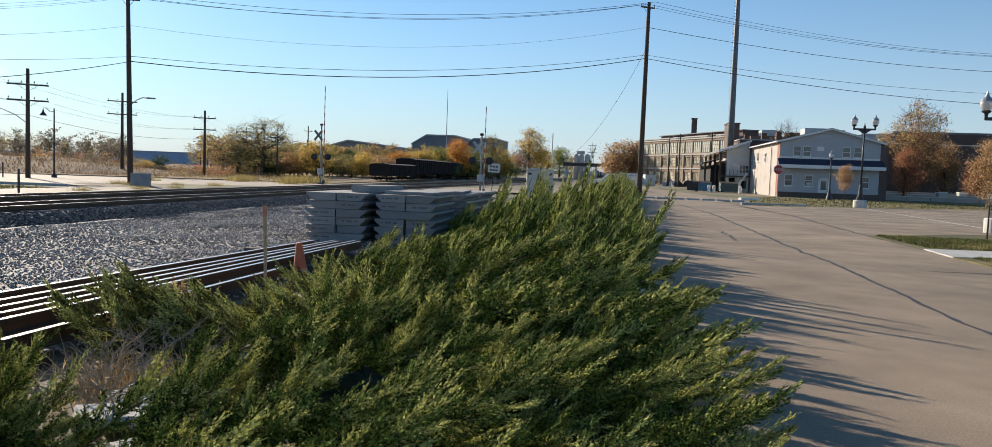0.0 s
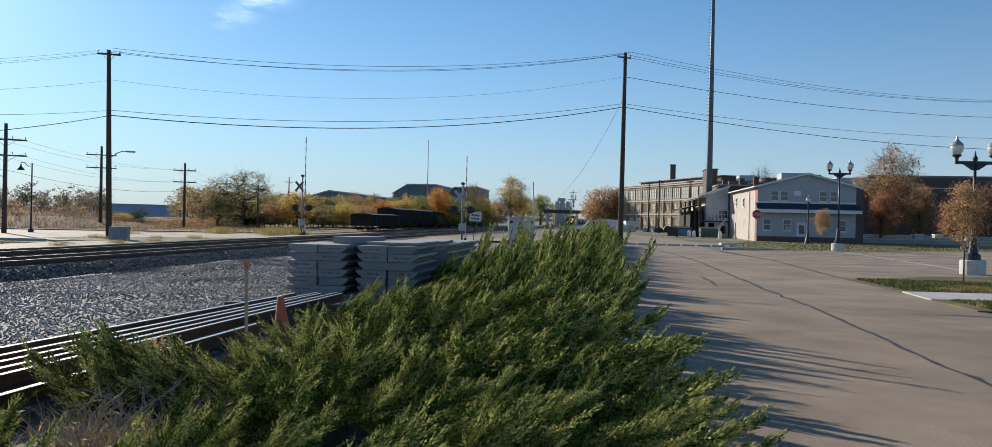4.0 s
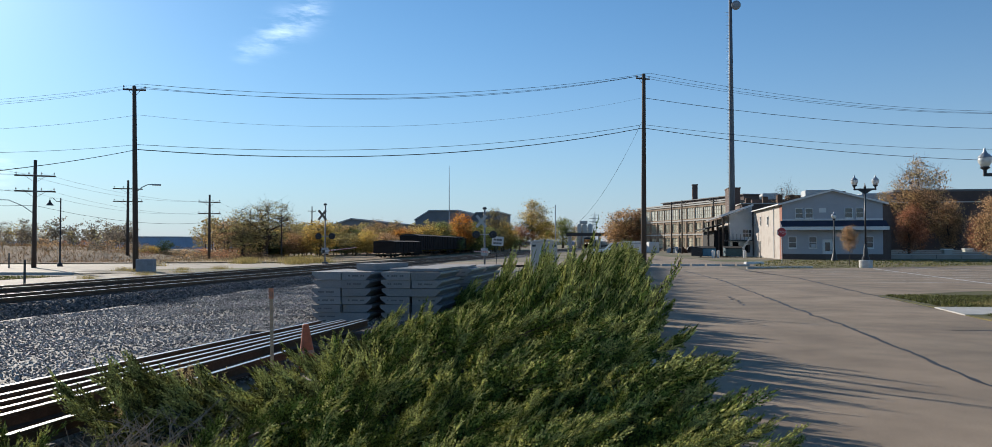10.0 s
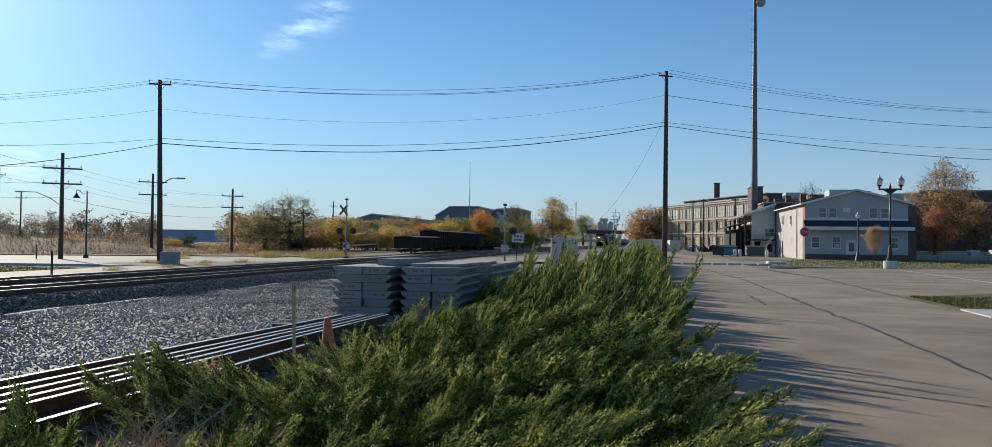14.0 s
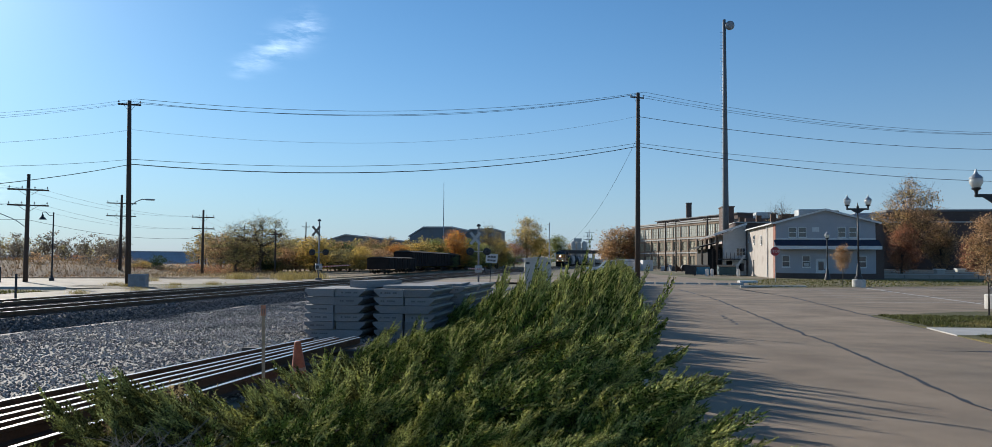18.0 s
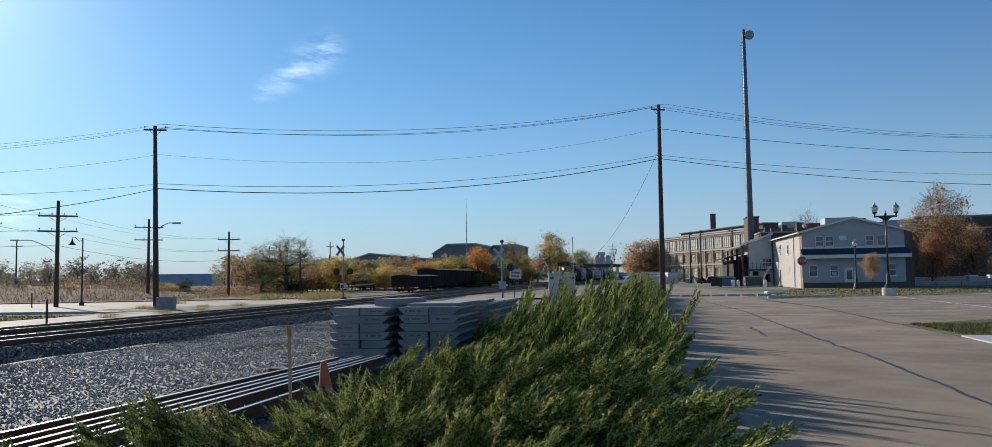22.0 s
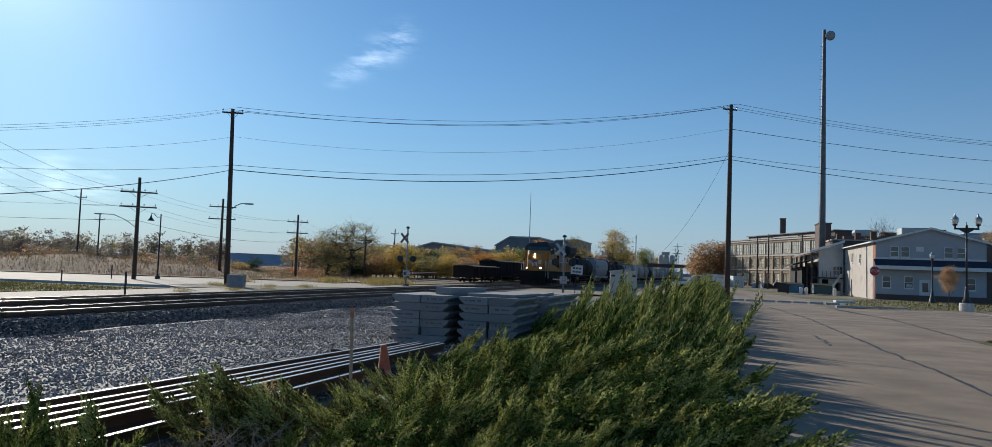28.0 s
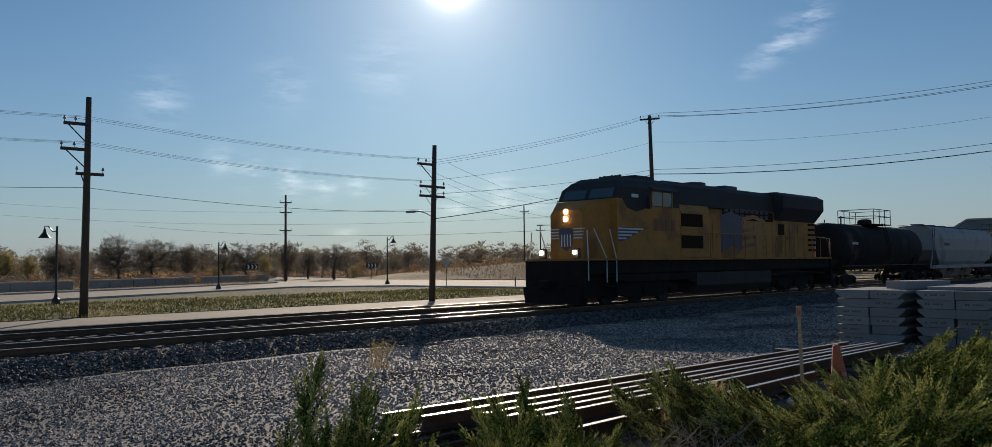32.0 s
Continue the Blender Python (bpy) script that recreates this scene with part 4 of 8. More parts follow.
HOPPER_GREY = mat("hopper_grey", (0.3, 0.305, 0.315), 0.6, vary=0.14, scale=0.5, fine=8, bump=0.05, second=(0.2, 0.18, 0.165), patch=0.3, patch_scale=0.5)
HOPPER_TAN = mat("hopper_tan", (0.24, 0.22, 0.19), 0.65, vary=0.16, scale=0.5, fine=8, bump=0.05, second=(0.14, 0.11, 0.085), patch=0.4, patch_scale=0.5)
LAMP_GLOW = mat("headlight_glow", (0.9, 0.85, 0.7), 0.3, vary=0, bump=0, emit=(1.0, 0.86, 0.6), emit_strength=16)
RED_STRIPE = mat("flag_red", (0.36, 0.16, 0.06), 0.5, vary=0.1, bump=0)
BLUE_PAINT = mat("flag_blue", (0.07, 0.07, 0.11), 0.5, vary=0.1, bump=0)
WHITE_PAINT = mat("white_paint", (0.6, 0.6, 0.6), 0.5, vary=0.1, bump=0)
CAB_GLASS = glass("cab_glass", (0.06, 0.09, 0.1), 0.06)


def wheel_mesh(r):
    return Mesh().lathe([(r * 0.25, -0.07), (r * 0.3, -0.02), (r * 0.82, -0.03), (r * 0.86, -0.07), (r, -0.065), (r, 0.045), (r + 0.028, 0.05), (r + 0.028, 0.075), (r * 0.86, 0.075), (r * 0.8, 0.03), (r * 0.28, 0.02), (r * 0.2, 0.08)], (0, 0, 0), "x", 20).data("wheel", WHEEL_STEEL, True)


WHEEL_BIG, WHEEL_CAR = wheel_mesh(0.51), wheel_mesh(0.44)


def truck(parent, y, axles, r, wheel, half=1.02):
    """A bogie with side frames, springs and wheels."""
    span = (len(axles) - 1) and max(axles)
    tr = part("truck", Mesh().box(-0.9, -0.5, r * 0.8, 0.9, 0.5, r * 1.35, 0.05), UNDERFRAME, parent, at=pose(0, y, 0))
    for s in (-1, 1):
        m = Mesh()
        e = span + 0.45
        m.prism([(-e, r * 0.9), (-e, r * 1.45), (-e * 0.55, r * 1.75), (e * 0.55, r * 1.75), (e, r * 1.45), (e, r * 0.9), (e * 0.75, r * 0.95), (e * 0.45, r * 0.55), (-e * 0.45, r * 0.55), (-e * 0.75, r * 0.95)], "x", s * half, s * (half + 0.14))
        part("side_frame", m, UNDERFRAME, tr)
        for a in axles:
            part("journal_box", Mesh().lathe([(0.17, 0), (0.17, 0.1), (0.1, 0.16)], (s * (half + 0.13) if s > 0 else s * (half + 0.13) - 0.16, a, r), "x", 10), UNDERFRAME, tr)
        for a in (-0.18, 0.18):
            part("spring", Mesh().tube([(s * (half + 0.07), a, r * 0.6), (s * (half + 0.07), a, r * 1.4)], 0.07, 8), RUST, tr)
    for a in axles:
        for s in (-1, 1):
            part("wheel", wheel, None, tr, at=pose(s * 0.72, a, r, 0, 0, 0 if s < 0 else 180))


def coupler(parent, y, s):
    part("coupler", Mesh().box(-0.12, y - 0.35, 0.72, 0.12, y + 0.35, 0.98, 0.03).box(-0.2, y + s * 0.2 - 0.12, 0.68, 0.22, y + s * 0.2 + 0.12, 1.02, 0.04), UNDERFRAME, parent)


def rail_tube(parent, pts, r=0.022, material=None, label="", name="handrail"):
    return part(name, Mesh().tube(pts, r, 6), material or WHITE_PAINT, parent, label)


GRILLE = mat("grille_brown", (0.035, 0.02, 0.014), 0.9, spec=0.1, vary=0.3, scale=5, bump=0.2)


def locomotive():
    ob = thing("locomotive", "yellow and grey six-axle diesel freight locomotive with lit headlights", "locomotive")
    Y = LOCO_YELLOW
    # frame, walkway, pilot, fuel tank
    part("underframe", Mesh().box(-1.45, 0.75, 1.2, 1.45, 22.2, 1.72, 0.05), UNDERFRAME, ob, "black frame")
    part("walkway", Mesh().box(-1.56, 0.7, 1.725, 1.56, 22.25, 1.8), Y, ob, "yellow walkway edge")
    part("pilot", Mesh().prism([(-1.5, 0.14), (1.5, 0.14), (1.5, 1.72), (-1.5, 1.72)], "y", 0.55, 0.72).prism([(-1.35, 0.12), (1.35, 0.12), (1.45, 0.75), (-1.45, 0.75)], "y", 0.35, 0.548), UNDERFRAME, ob, "black pilot plate and plough")
    part("rear_plate", Mesh().box(-1.5, 22.26, 0.3, 1.5, 22.4, 1.75), UNDERFRAME, ob)
    part("fuel_tank", Mesh().prism([(-1.45, 1.18), (-1.45, 0.62), (-1.15, 0.3), (1.15, 0.3), (1.45, 0.62), (1.45, 1.18)], "y", 8.3, 15.2), mat("fuel_tank", (0.04, 0.034, 0.03), 0.8, vary=0.25, scale=1.5), ob, "dusty fuel tank", smooth=False)
    for s in (-1, 1):
        part("air_tank", Mesh().lathe([(0.05, 0), (0.2, 0.05), (0.2, 3.0), (0.05, 3.05)], (s * 1.2, 15.6, 1.0), "y", 12), UNDERFRAME, ob, smooth=True)
    coupler(ob, 0.2, -1)
    coupler(ob, 22.75, 1)
    # Two added filler boxes block the light and view through below the frame.
    part("motor_casing", Mesh().box(-0.62, 1.2, 0.3, 0.62, 8.2, 1.19, 0.05), UNDERFRAME, ob, "added black filler box that blocks light under the body")
    part("motor_casing", Mesh().box(-0.62, 15.3, 0.3, 0.62, 21.9, 1.19, 0.05), UNDERFRAME, ob, "added black filler box that blocks light under the body")
    for s in (-1, 1):
        part("step_well", Mesh().box(s * 1.12, 0.74, 0.32, s * 1.16, 2.6, 1.19).box(s * 1.16, 2.56, 0.32, s * 1.46, 2.6, 1.19), UNDERFRAME, ob, "black step well")
        part("side_sill", Mesh().prism([(2.65, 1.19), (2.65, 0.98), (3.2, 0.9), (7.6, 0.9), (8.28, 0.7), (8.28, 1.19)], "x", s * 1.3, s * 1.42), UNDERFRAME, ob)
        part("cable_run", Mesh().tube([(s * 1.4, 15.3, 0.95), (s * 1.4, 18.2, 1.05), (s * 1.4, 21.6, 0.95)], 0.06, 6), UNDERFRAME, ob)
    # nose: tapered in plan and stepped in profile
    nose = Mesh()
    v = []
    for y, hw, z in ((1.3, 0.82, 3.4), (1.75, 0.98, 3.72), (2.55, 1.22, 3.8)):
        v.append([(-hw, y, 1.8), (hw, y, 1.8), (hw, y, z - 0.12), (hw - 0.14, y, z), (-hw + 0.14, y, z), (-hw, y, z - 0.12)])
    nose.add([p for r in v for p in r], [(5, 4, 3, 2, 1, 0)] + [(k * 6 + i, k * 6 + (i + 1) % 6, (k + 1) * 6 + (i + 1) % 6, (k + 1) * 6 + i) for k in range(2) for i in range(6)])
    part("nose", nose, Y, ob, "yellow short nose")
    # cab
    cab = Mesh()
    w0 = 1.52
    lower = Mesh().prism([(2.552, 1.8), (2.552, 3.8), (6.9, 3.8), (6.9, 1.8)], "x", -w0, w0)
    part("cab_lower", lower, Y, ob, "yellow cab side")
    up = Mesh()
    ring = [(2.556, 3.804, 1.52), (2.8, 4.2, 1.52), (3.1, 4.45, 1.25), (3.4, 4.6, 1.0)]
    vv = []
    for y, z, hw in ring:
        vv += [(-hw, y, z), (hw, y, z)]
    for z, hw in ((3.804, 1.52), (4.22, 1.52), (4.48, 1.2), (4.62, 0.9)):
        vv += [(-hw, 6.9, z), (hw, 6.9, z)]
    fc = []
    for k in range(3):
        fc.append((2 * k, 2 * k + 1, 2 * k + 3, 2 * k + 2))
        fc.append((2 * k, 2 * k + 2, 8 + 2 * k + 2, 8 + 2 * k))
        fc.append((2 * k + 1, 8 + 2 * k + 1, 8 + 2 * k + 3, 2 * k + 3))
        fc.append((8 + 2 * k, 8 + 2 * k + 2, 8 + 2 * k + 3, 8 + 2 * k + 1))
    fc += [(6, 7, 15, 14), (0, 8, 9, 1)]
    up.add(vv, fc)
    cabtop = part("cab_upper", up, LOCO_GREY, ob, "grey cab roof and window band")
    for s in (-1, 1):
        part("grey_swoosh", Mesh().prism([(2.9, 3.8), (3.2, 3.5), (3.8, 3.38), (4.4, 3.5), (4.7, 3.6), (6.88, 3.6), (6.88, 3.8)], "x", s * 1.524, s * 1.53), LOCO_GREY, cabtop, "rounded grey patch on the cab side")
    for x0, x1 in ((-1.3, -0.1), (0.1, 1.3)):
        g = Mesh()
        g.add([(x0, 2.55, 3.84), (x1, 2.55, 3.84), (x1 * 0.98, 2.76, 4.17), (x0 * 0.98, 2.76, 4.17), (x0, 2.6, 3.84), (x1, 2.6, 3.84), (x1 * 0.98, 2.81, 4.17), (x0 * 0.98, 2.81, 4.17)],
              [(0, 1, 2, 3), (4, 7, 6, 5), (0, 4, 5, 1), (1, 5, 6, 2), (2, 6, 7, 3), (3, 7, 4, 0)])
        part("windshield", g, CAB_GLASS, cabtop, "dark cab windshield")
    for s in (-1, 1):
        x = s * 1.525
        part("side_window", Mesh().box(x, 4.95, 3.62, x + s * 0.014, 5.6, 4.12), CAB_GLASS, cabtop)
        part("side_window", Mesh().box(x, 5.68, 3.62, x + s * 0.014, 6.3, 4.12), CAB_GLASS, cabtop)
        part("number_board", Mesh().box(x, 3.5, 3.86, x + s * 0.015, 3.95, 3.98), mat("number_board", (0.7, 0.7, 0.68), 0.5, vary=0.05, bump=0), cabtop, "pale lit number board")
        for k in range(4):
            part("number_bar", Mesh().box(x, 5.0 + k * 0.42, 2.75, x + s * 0.008, 5.26 + k * 0.42, 3.15), mat("number_red", (0.2, 0.06, 0.025), 0.5, vary=0.1, bump=0), ob, "plain dark bar where a numeral stands")
        part("mirror", Mesh().box(s * 1.56, 4.5, 3.5, s * 1.7, 4.56, 3.95), DARK_STEEL, cabtop)
    for s in (-1, 1):
        part("sun_visor", Mesh().prism([(s * 1.3, 4.3), (s * 1.72, 4.14), (s * 1.72, 4.17), (s * 1.3, 4.36)], "y", 4.8, 6.5), LOCO_GREY, cabtop, "grey visor over the cab's side windows")
        part("window_frame", Mesh().box(s * 1.526, 4.85, 3.56, s * 1.548, 4.94, 4.18).box(s * 1.526, 5.6, 3.56, s * 1.548, 5.68, 4.18).box(s * 1.526, 6.3, 3.56, s * 1.548, 6.38, 4.18).box(s * 1.526, 4.85, 4.12, s * 1.546, 6.38, 4.18), LOCO_YELLOW, cabtop)
    for k in range(5):
        part("roof_horn", Mesh().lathe([(0.03, 0), (0.04, 0.2), (0.09, 0.36)], (-0.4 + k * 0.2, 3.9 + 0.1 * (k % 2), 4.68), "y", 8), DARK_STEEL, cabtop)
    part("air_conditioner", Mesh().box(-0.6, 5.0, 4.6, 0.6, 6.3, 4.78, 0.05), LOCO_GREY, cabtop)
    # front lights, emblem and handrails
    for z in (3.12, 3.36):
        part("headlight", Mesh().lathe([(0.085, -0.06), (0.085, 0.0), (0.06, 0.01)], (0.0, 1.28 if z < 3.25 else 1.3, z), "y", 14), LAMP_GLOW, ob, "lit headlight")
    for x in (-0.85, 0.85):
        l = part("ditch_light", Mesh().lathe([(0.075, -0.08), (0.075, 0.0), (0.05, 0.01)], (x, 0.82, 2.0), "y", 14), LAMP_GLOW, ob, "lit ditch light")
        part("lamp_housing", Mesh().box(x - 0.14, 0.84, 1.8, x + 0.14, 1.0, 2.14, 0.03), DARK_STEEL, l)
    sh = Mesh().prism([(-0.3, 2.2), (-0.36, 2.75), (-0.2, 2.82), (0.2, 2.82), (0.36, 2.75), (0.3, 2.2), (0, 2.05)], "y", 1.285, 1.298)
    part("nose_emblem", sh, BLUE_PAINT, ob, "plain blue and white shield shape on the nose")
    st = Mesh()
    for k in range(4):
        st.box(-0.26 + k * 0.15, 1.275, 2.2, -0.2 + k * 0.15, 1.284, 2.6)
    for s in (-1, 1):
        for k in range(4):
            z = 2.76 - k * 0.1
            pts = [(s * 0.4, 1.282), (s * (1.0 - 0.0), 1.36)]
            st.add([(s * 0.38, 1.282, z), (s * 0.82, 1.29, z), (s * 0.82, 1.29, z + 0.045), (s * 0.38, 1.282, z + 0.045)], [(0, 1, 2, 3)])
            if k < 3:
                st.add([(s * 0.83, 1.32, z), (s * (1.2 - 0.06 * k), 2.5, z), (s * (1.2 - 0.06 * k), 2.5, z + 0.045), (s * 0.83, 1.32, z + 0.045)], [(0, 1, 2, 3)])
    part("nose_stripes", st, WHITE_PAINT, ob, "white wing stripes beside the shield")
    for s in (-1, 1):
        back = part("wing_field", Mesh().prism([(2.6, 2.36), (3.0, 2.38), (4.25, 2.78), (4.25, 2.84), (2.6, 2.84)], "x", s * 1.523, s * 1.5265), BLUE_PAINT, ob, "dark blue wing shape on the cab side")
        for k in range(4):
            z = 2.76 - k * 0.11
            part("wing_stripe", Mesh().box(s * 1.535, 2.6, z, s * 1.528, 4.25 - 0.38 * k, z + 0.055), WHITE_PAINT, back, "white wing stripe")
    for s in (-1, 1):
        rail_tube(ob, [(s * 1.5, 0.8, 1.0), (s * 1.5, 0.8, 1.8), (s * 1.42, 0.85, 2.7)])
        rail_tube(ob, [(s * 1.5, 1.9, 0.9), (s * 1.5, 1.9, 1.8), (s * 1.38, 1.3, 2.75)])
        rail_tube(ob, [(s * 1.5, 2.5, 0.9), (s * 1.5, 2.5, 1.8), (s * 1.42, 2.2, 2.75)])
        for k in range(4):
            part("step", Mesh().box(s * 1.15, 1.95, 0.35 + k * 0.38, s * 1.52, 2.45, 0.39 + k * 0.38), UNDERFRAME, ob)
            part("step", Mesh().box(s * 1.15, 21.3, 0.35 + k * 0.38, s * 1.52, 21.8, 0.39 + k * 0.38), UNDERFRAME, ob)
        for k in range(12):
            y = 9.4 + k * 1.05
            rail_tube(ob, [(s * 1.5, y, 1.8), (s * 1.5, y, 2.75)], 0.02, Y, name="stanchion")
        rail_tube(ob, [(s * 1.5, 8.0, 2.75), (s * 1.5, 21.6, 2.75), (s * 1.5, 22.0, 2.5), (s * 1.5, 22.2, 1.8)], 0.022, Y)
        rail_tube(ob, [(s * 0.6, 22.3, 1.8), (s * 0.6, 22.3, 2.8), (s * 1.45, 22.3, 2.7), (s * 1.45, 22.3, 1.0)], 0.022)
    # hood sections
    part("inverter_cabinet", Mesh().box(-1.5, 6.92, 1.8, 1.5, 9.3, 3.75, 0.03), Y, ob, "yellow cabinet with two dark grilles")
    part("cabinet_roof", Mesh().prism([(-1.25, 3.76), (-1.1, 4.4), (-0.7, 4.68), (0.7, 4.68), (1.1, 4.48), (1.25, 3.76)], "y", 6.92, 11.5), LOCO_GREY, ob)
    hood = part("engine_hood", Mesh().prism([(-0.95, 1.8), (-0.95, 3.9), (-0.8, 4.05), (0.8, 4.05), (0.95, 3.9), (0.95, 1.8)], "y", 9.3, 21.5), Y, ob, "long yellow engine hood")
    top = Mesh().prism([(-0.96, 3.8), (-0.9, 4.46), (-0.6, 4.66), (0.6, 4.66), (0.9, 4.46), (0.96, 3.8)], "y", 11.5, 16.6)
    part("hood_roof", top, LOCO_GREY, ob, "grey hood roof with exhaust")
    part("exhaust_stack", Mesh().box(-0.35, 12.8, 4.66, 0.35, 14.0, 4.84, 0.04), DARK_STEEL, ob)
    part("fan_housing", Mesh().lathe([(0.6, 0), (0.62, 0.12), (0.5, 0.16)], (0, 10.4, 4.67), n=20), DARK_STEEL, ob)
    part("radiator_section", Mesh().prism([(-0.96, 3.45), (-1.5, 4.0), (-1.5, 4.52), (-1.1, 4.7), (1.1, 4.7), (1.5, 4.52), (1.5, 4.0), (0.96, 3.45)], "y", 16.6, 21.5), LOCO_GREY, ob, "flared grey radiator section")
    for s in (-1, 1):
        for z in (2.15, 2.95):
            g = part("grille", Mesh().box(s * 1.503, 7.05, z, s * 1.525, 8.75, z + 0.48), GRILLE, ob, "dark ventilation grille")
            fr = Mesh()
            for k in range(5):
                fr.box(s * 1.526, 7.07, z + 0.05 + k * 0.09, s * 1.535, 8.73, z + 0.075 + k * 0.09)
            part("louvre", fr, GRILLE, g)
            for z2 in (z - 0.09, z + 0.48):
                part("grille_frame", Mesh().box(s * 1.503, 6.98, z2, s * 1.54, 8.82, z2 + 0.09), Y, g)
        part("frame_trim", Mesh().box(s * 1.502, 6.95, 3.5, s * 1.512, 9.28, 3.6), mat("loco_trim", (0.3, 0.2, 0.06), 0.5), ob)
        for k in range(11):
            y = 9.5 + k * 0.98
            part("hood_door", Mesh().box(s * 0.952, y, 1.95, s * 0.972, y + 0.9, 3.35), Y, hood)
        for k in range(16):
            part("latch", Mesh().box(s * 0.973, 9.6 + k * 0.6, 2.6, s * 0.985, 9.66 + k * 0.6, 2.7), DARK_STEEL, hood) if k % 2 == 0 else None
        for k in range(7):
            part("side_louvre", Mesh().box(s * 0.955, 20.6, 2.1 + k * 0.24, s * 1.05, 21.45, 2.19 + k * 0.24), GRILLE, hood, "dark louvre at the hood's end")
        part("hood_recess", Mesh().box(s * 0.974, 17.0, 2.75, s * 0.98, 17.7, 3.3), GRILLE, hood, "dark opening in the hood side")
        part("soot_patch", Mesh().prism([(11.4, 3.36), (16.5, 3.36), (16.5, 3.78), (11.4, 3.78)], "x", s * 0.9525, s * 0.9545), GRILLE, hood, "dark brown band under the hood roof")
        scr = Mesh()
        for k in range(9):
            for j in range(2):
                scr.box(s * 0.955, 11.6 + k * 0.5, 3.45 + j * 0.22, s * 0.968, 11.95 + k * 0.5, 3.6 + j * 0.22)
        part("screen", scr, DARK_STEEL, hood, "row of small dark vents")
        part("radiator_screen", Mesh().add([(s * 1.0, 16.7, 3.46), (s * 1.505, 16.7, 3.98), (s * 1.505, 21.0, 3.98), (s * 1.0, 21.0, 3.46)], [(0, 1, 2, 3)]), DARK_STEEL, hood)
        # flag decal as plain shapes
        fl = Mesh().prism([(11.2, 2.0), (11.2, 3.5), (12.2, 3.7), (13.2, 3.5), (13.2, 2.1), (12.2, 2.3)], "x", s * 0.974, s * 0.978)
        part("decal_blue", fl, BLUE_PAINT, hood, "large faded blue panel of a painted flag")
        rw = Mesh()
        for k in range(5):
            rw.prism([(13.25, 2.0 + k * 0.33), (13.25, 2.17 + k * 0.33), (14.4, 2.3 + k * 0.33), (15.6, 2.1 + k * 0.33), (15.6, 1.95 + k * 0.33), (14.4, 2.13 + k * 0.33)], "x", s * 0.974, s * 0.978)
        part("decal_red", rw, RED_STRIPE, hood, "faded red stripes of a painted flag")
    for k in range(8):
        part("rear_louvre", Mesh().box(-0.9, 21.5, 2.0 + k * 0.22, 0.9, 21.56, 2.1 + k * 0.22), DARK_STEEL, hood)
    for y, ax in ((4.7, (-1.95, 0, 1.95)), (18.2, (-1.95, 0, 1.95))):
        truck(ob, y, ax, 0.51, WHEEL_BIG, 1.05)
    return ob


def car_ends(ob, L, z=1.05):
    coupler(ob, 0.15, -1)
    coupler(ob, L - 0.15, 1)
    for y in (2.3, L - 2.3):
        truck(ob, y, (-0.88, 0.88), 0.44, WHEEL_CAR)


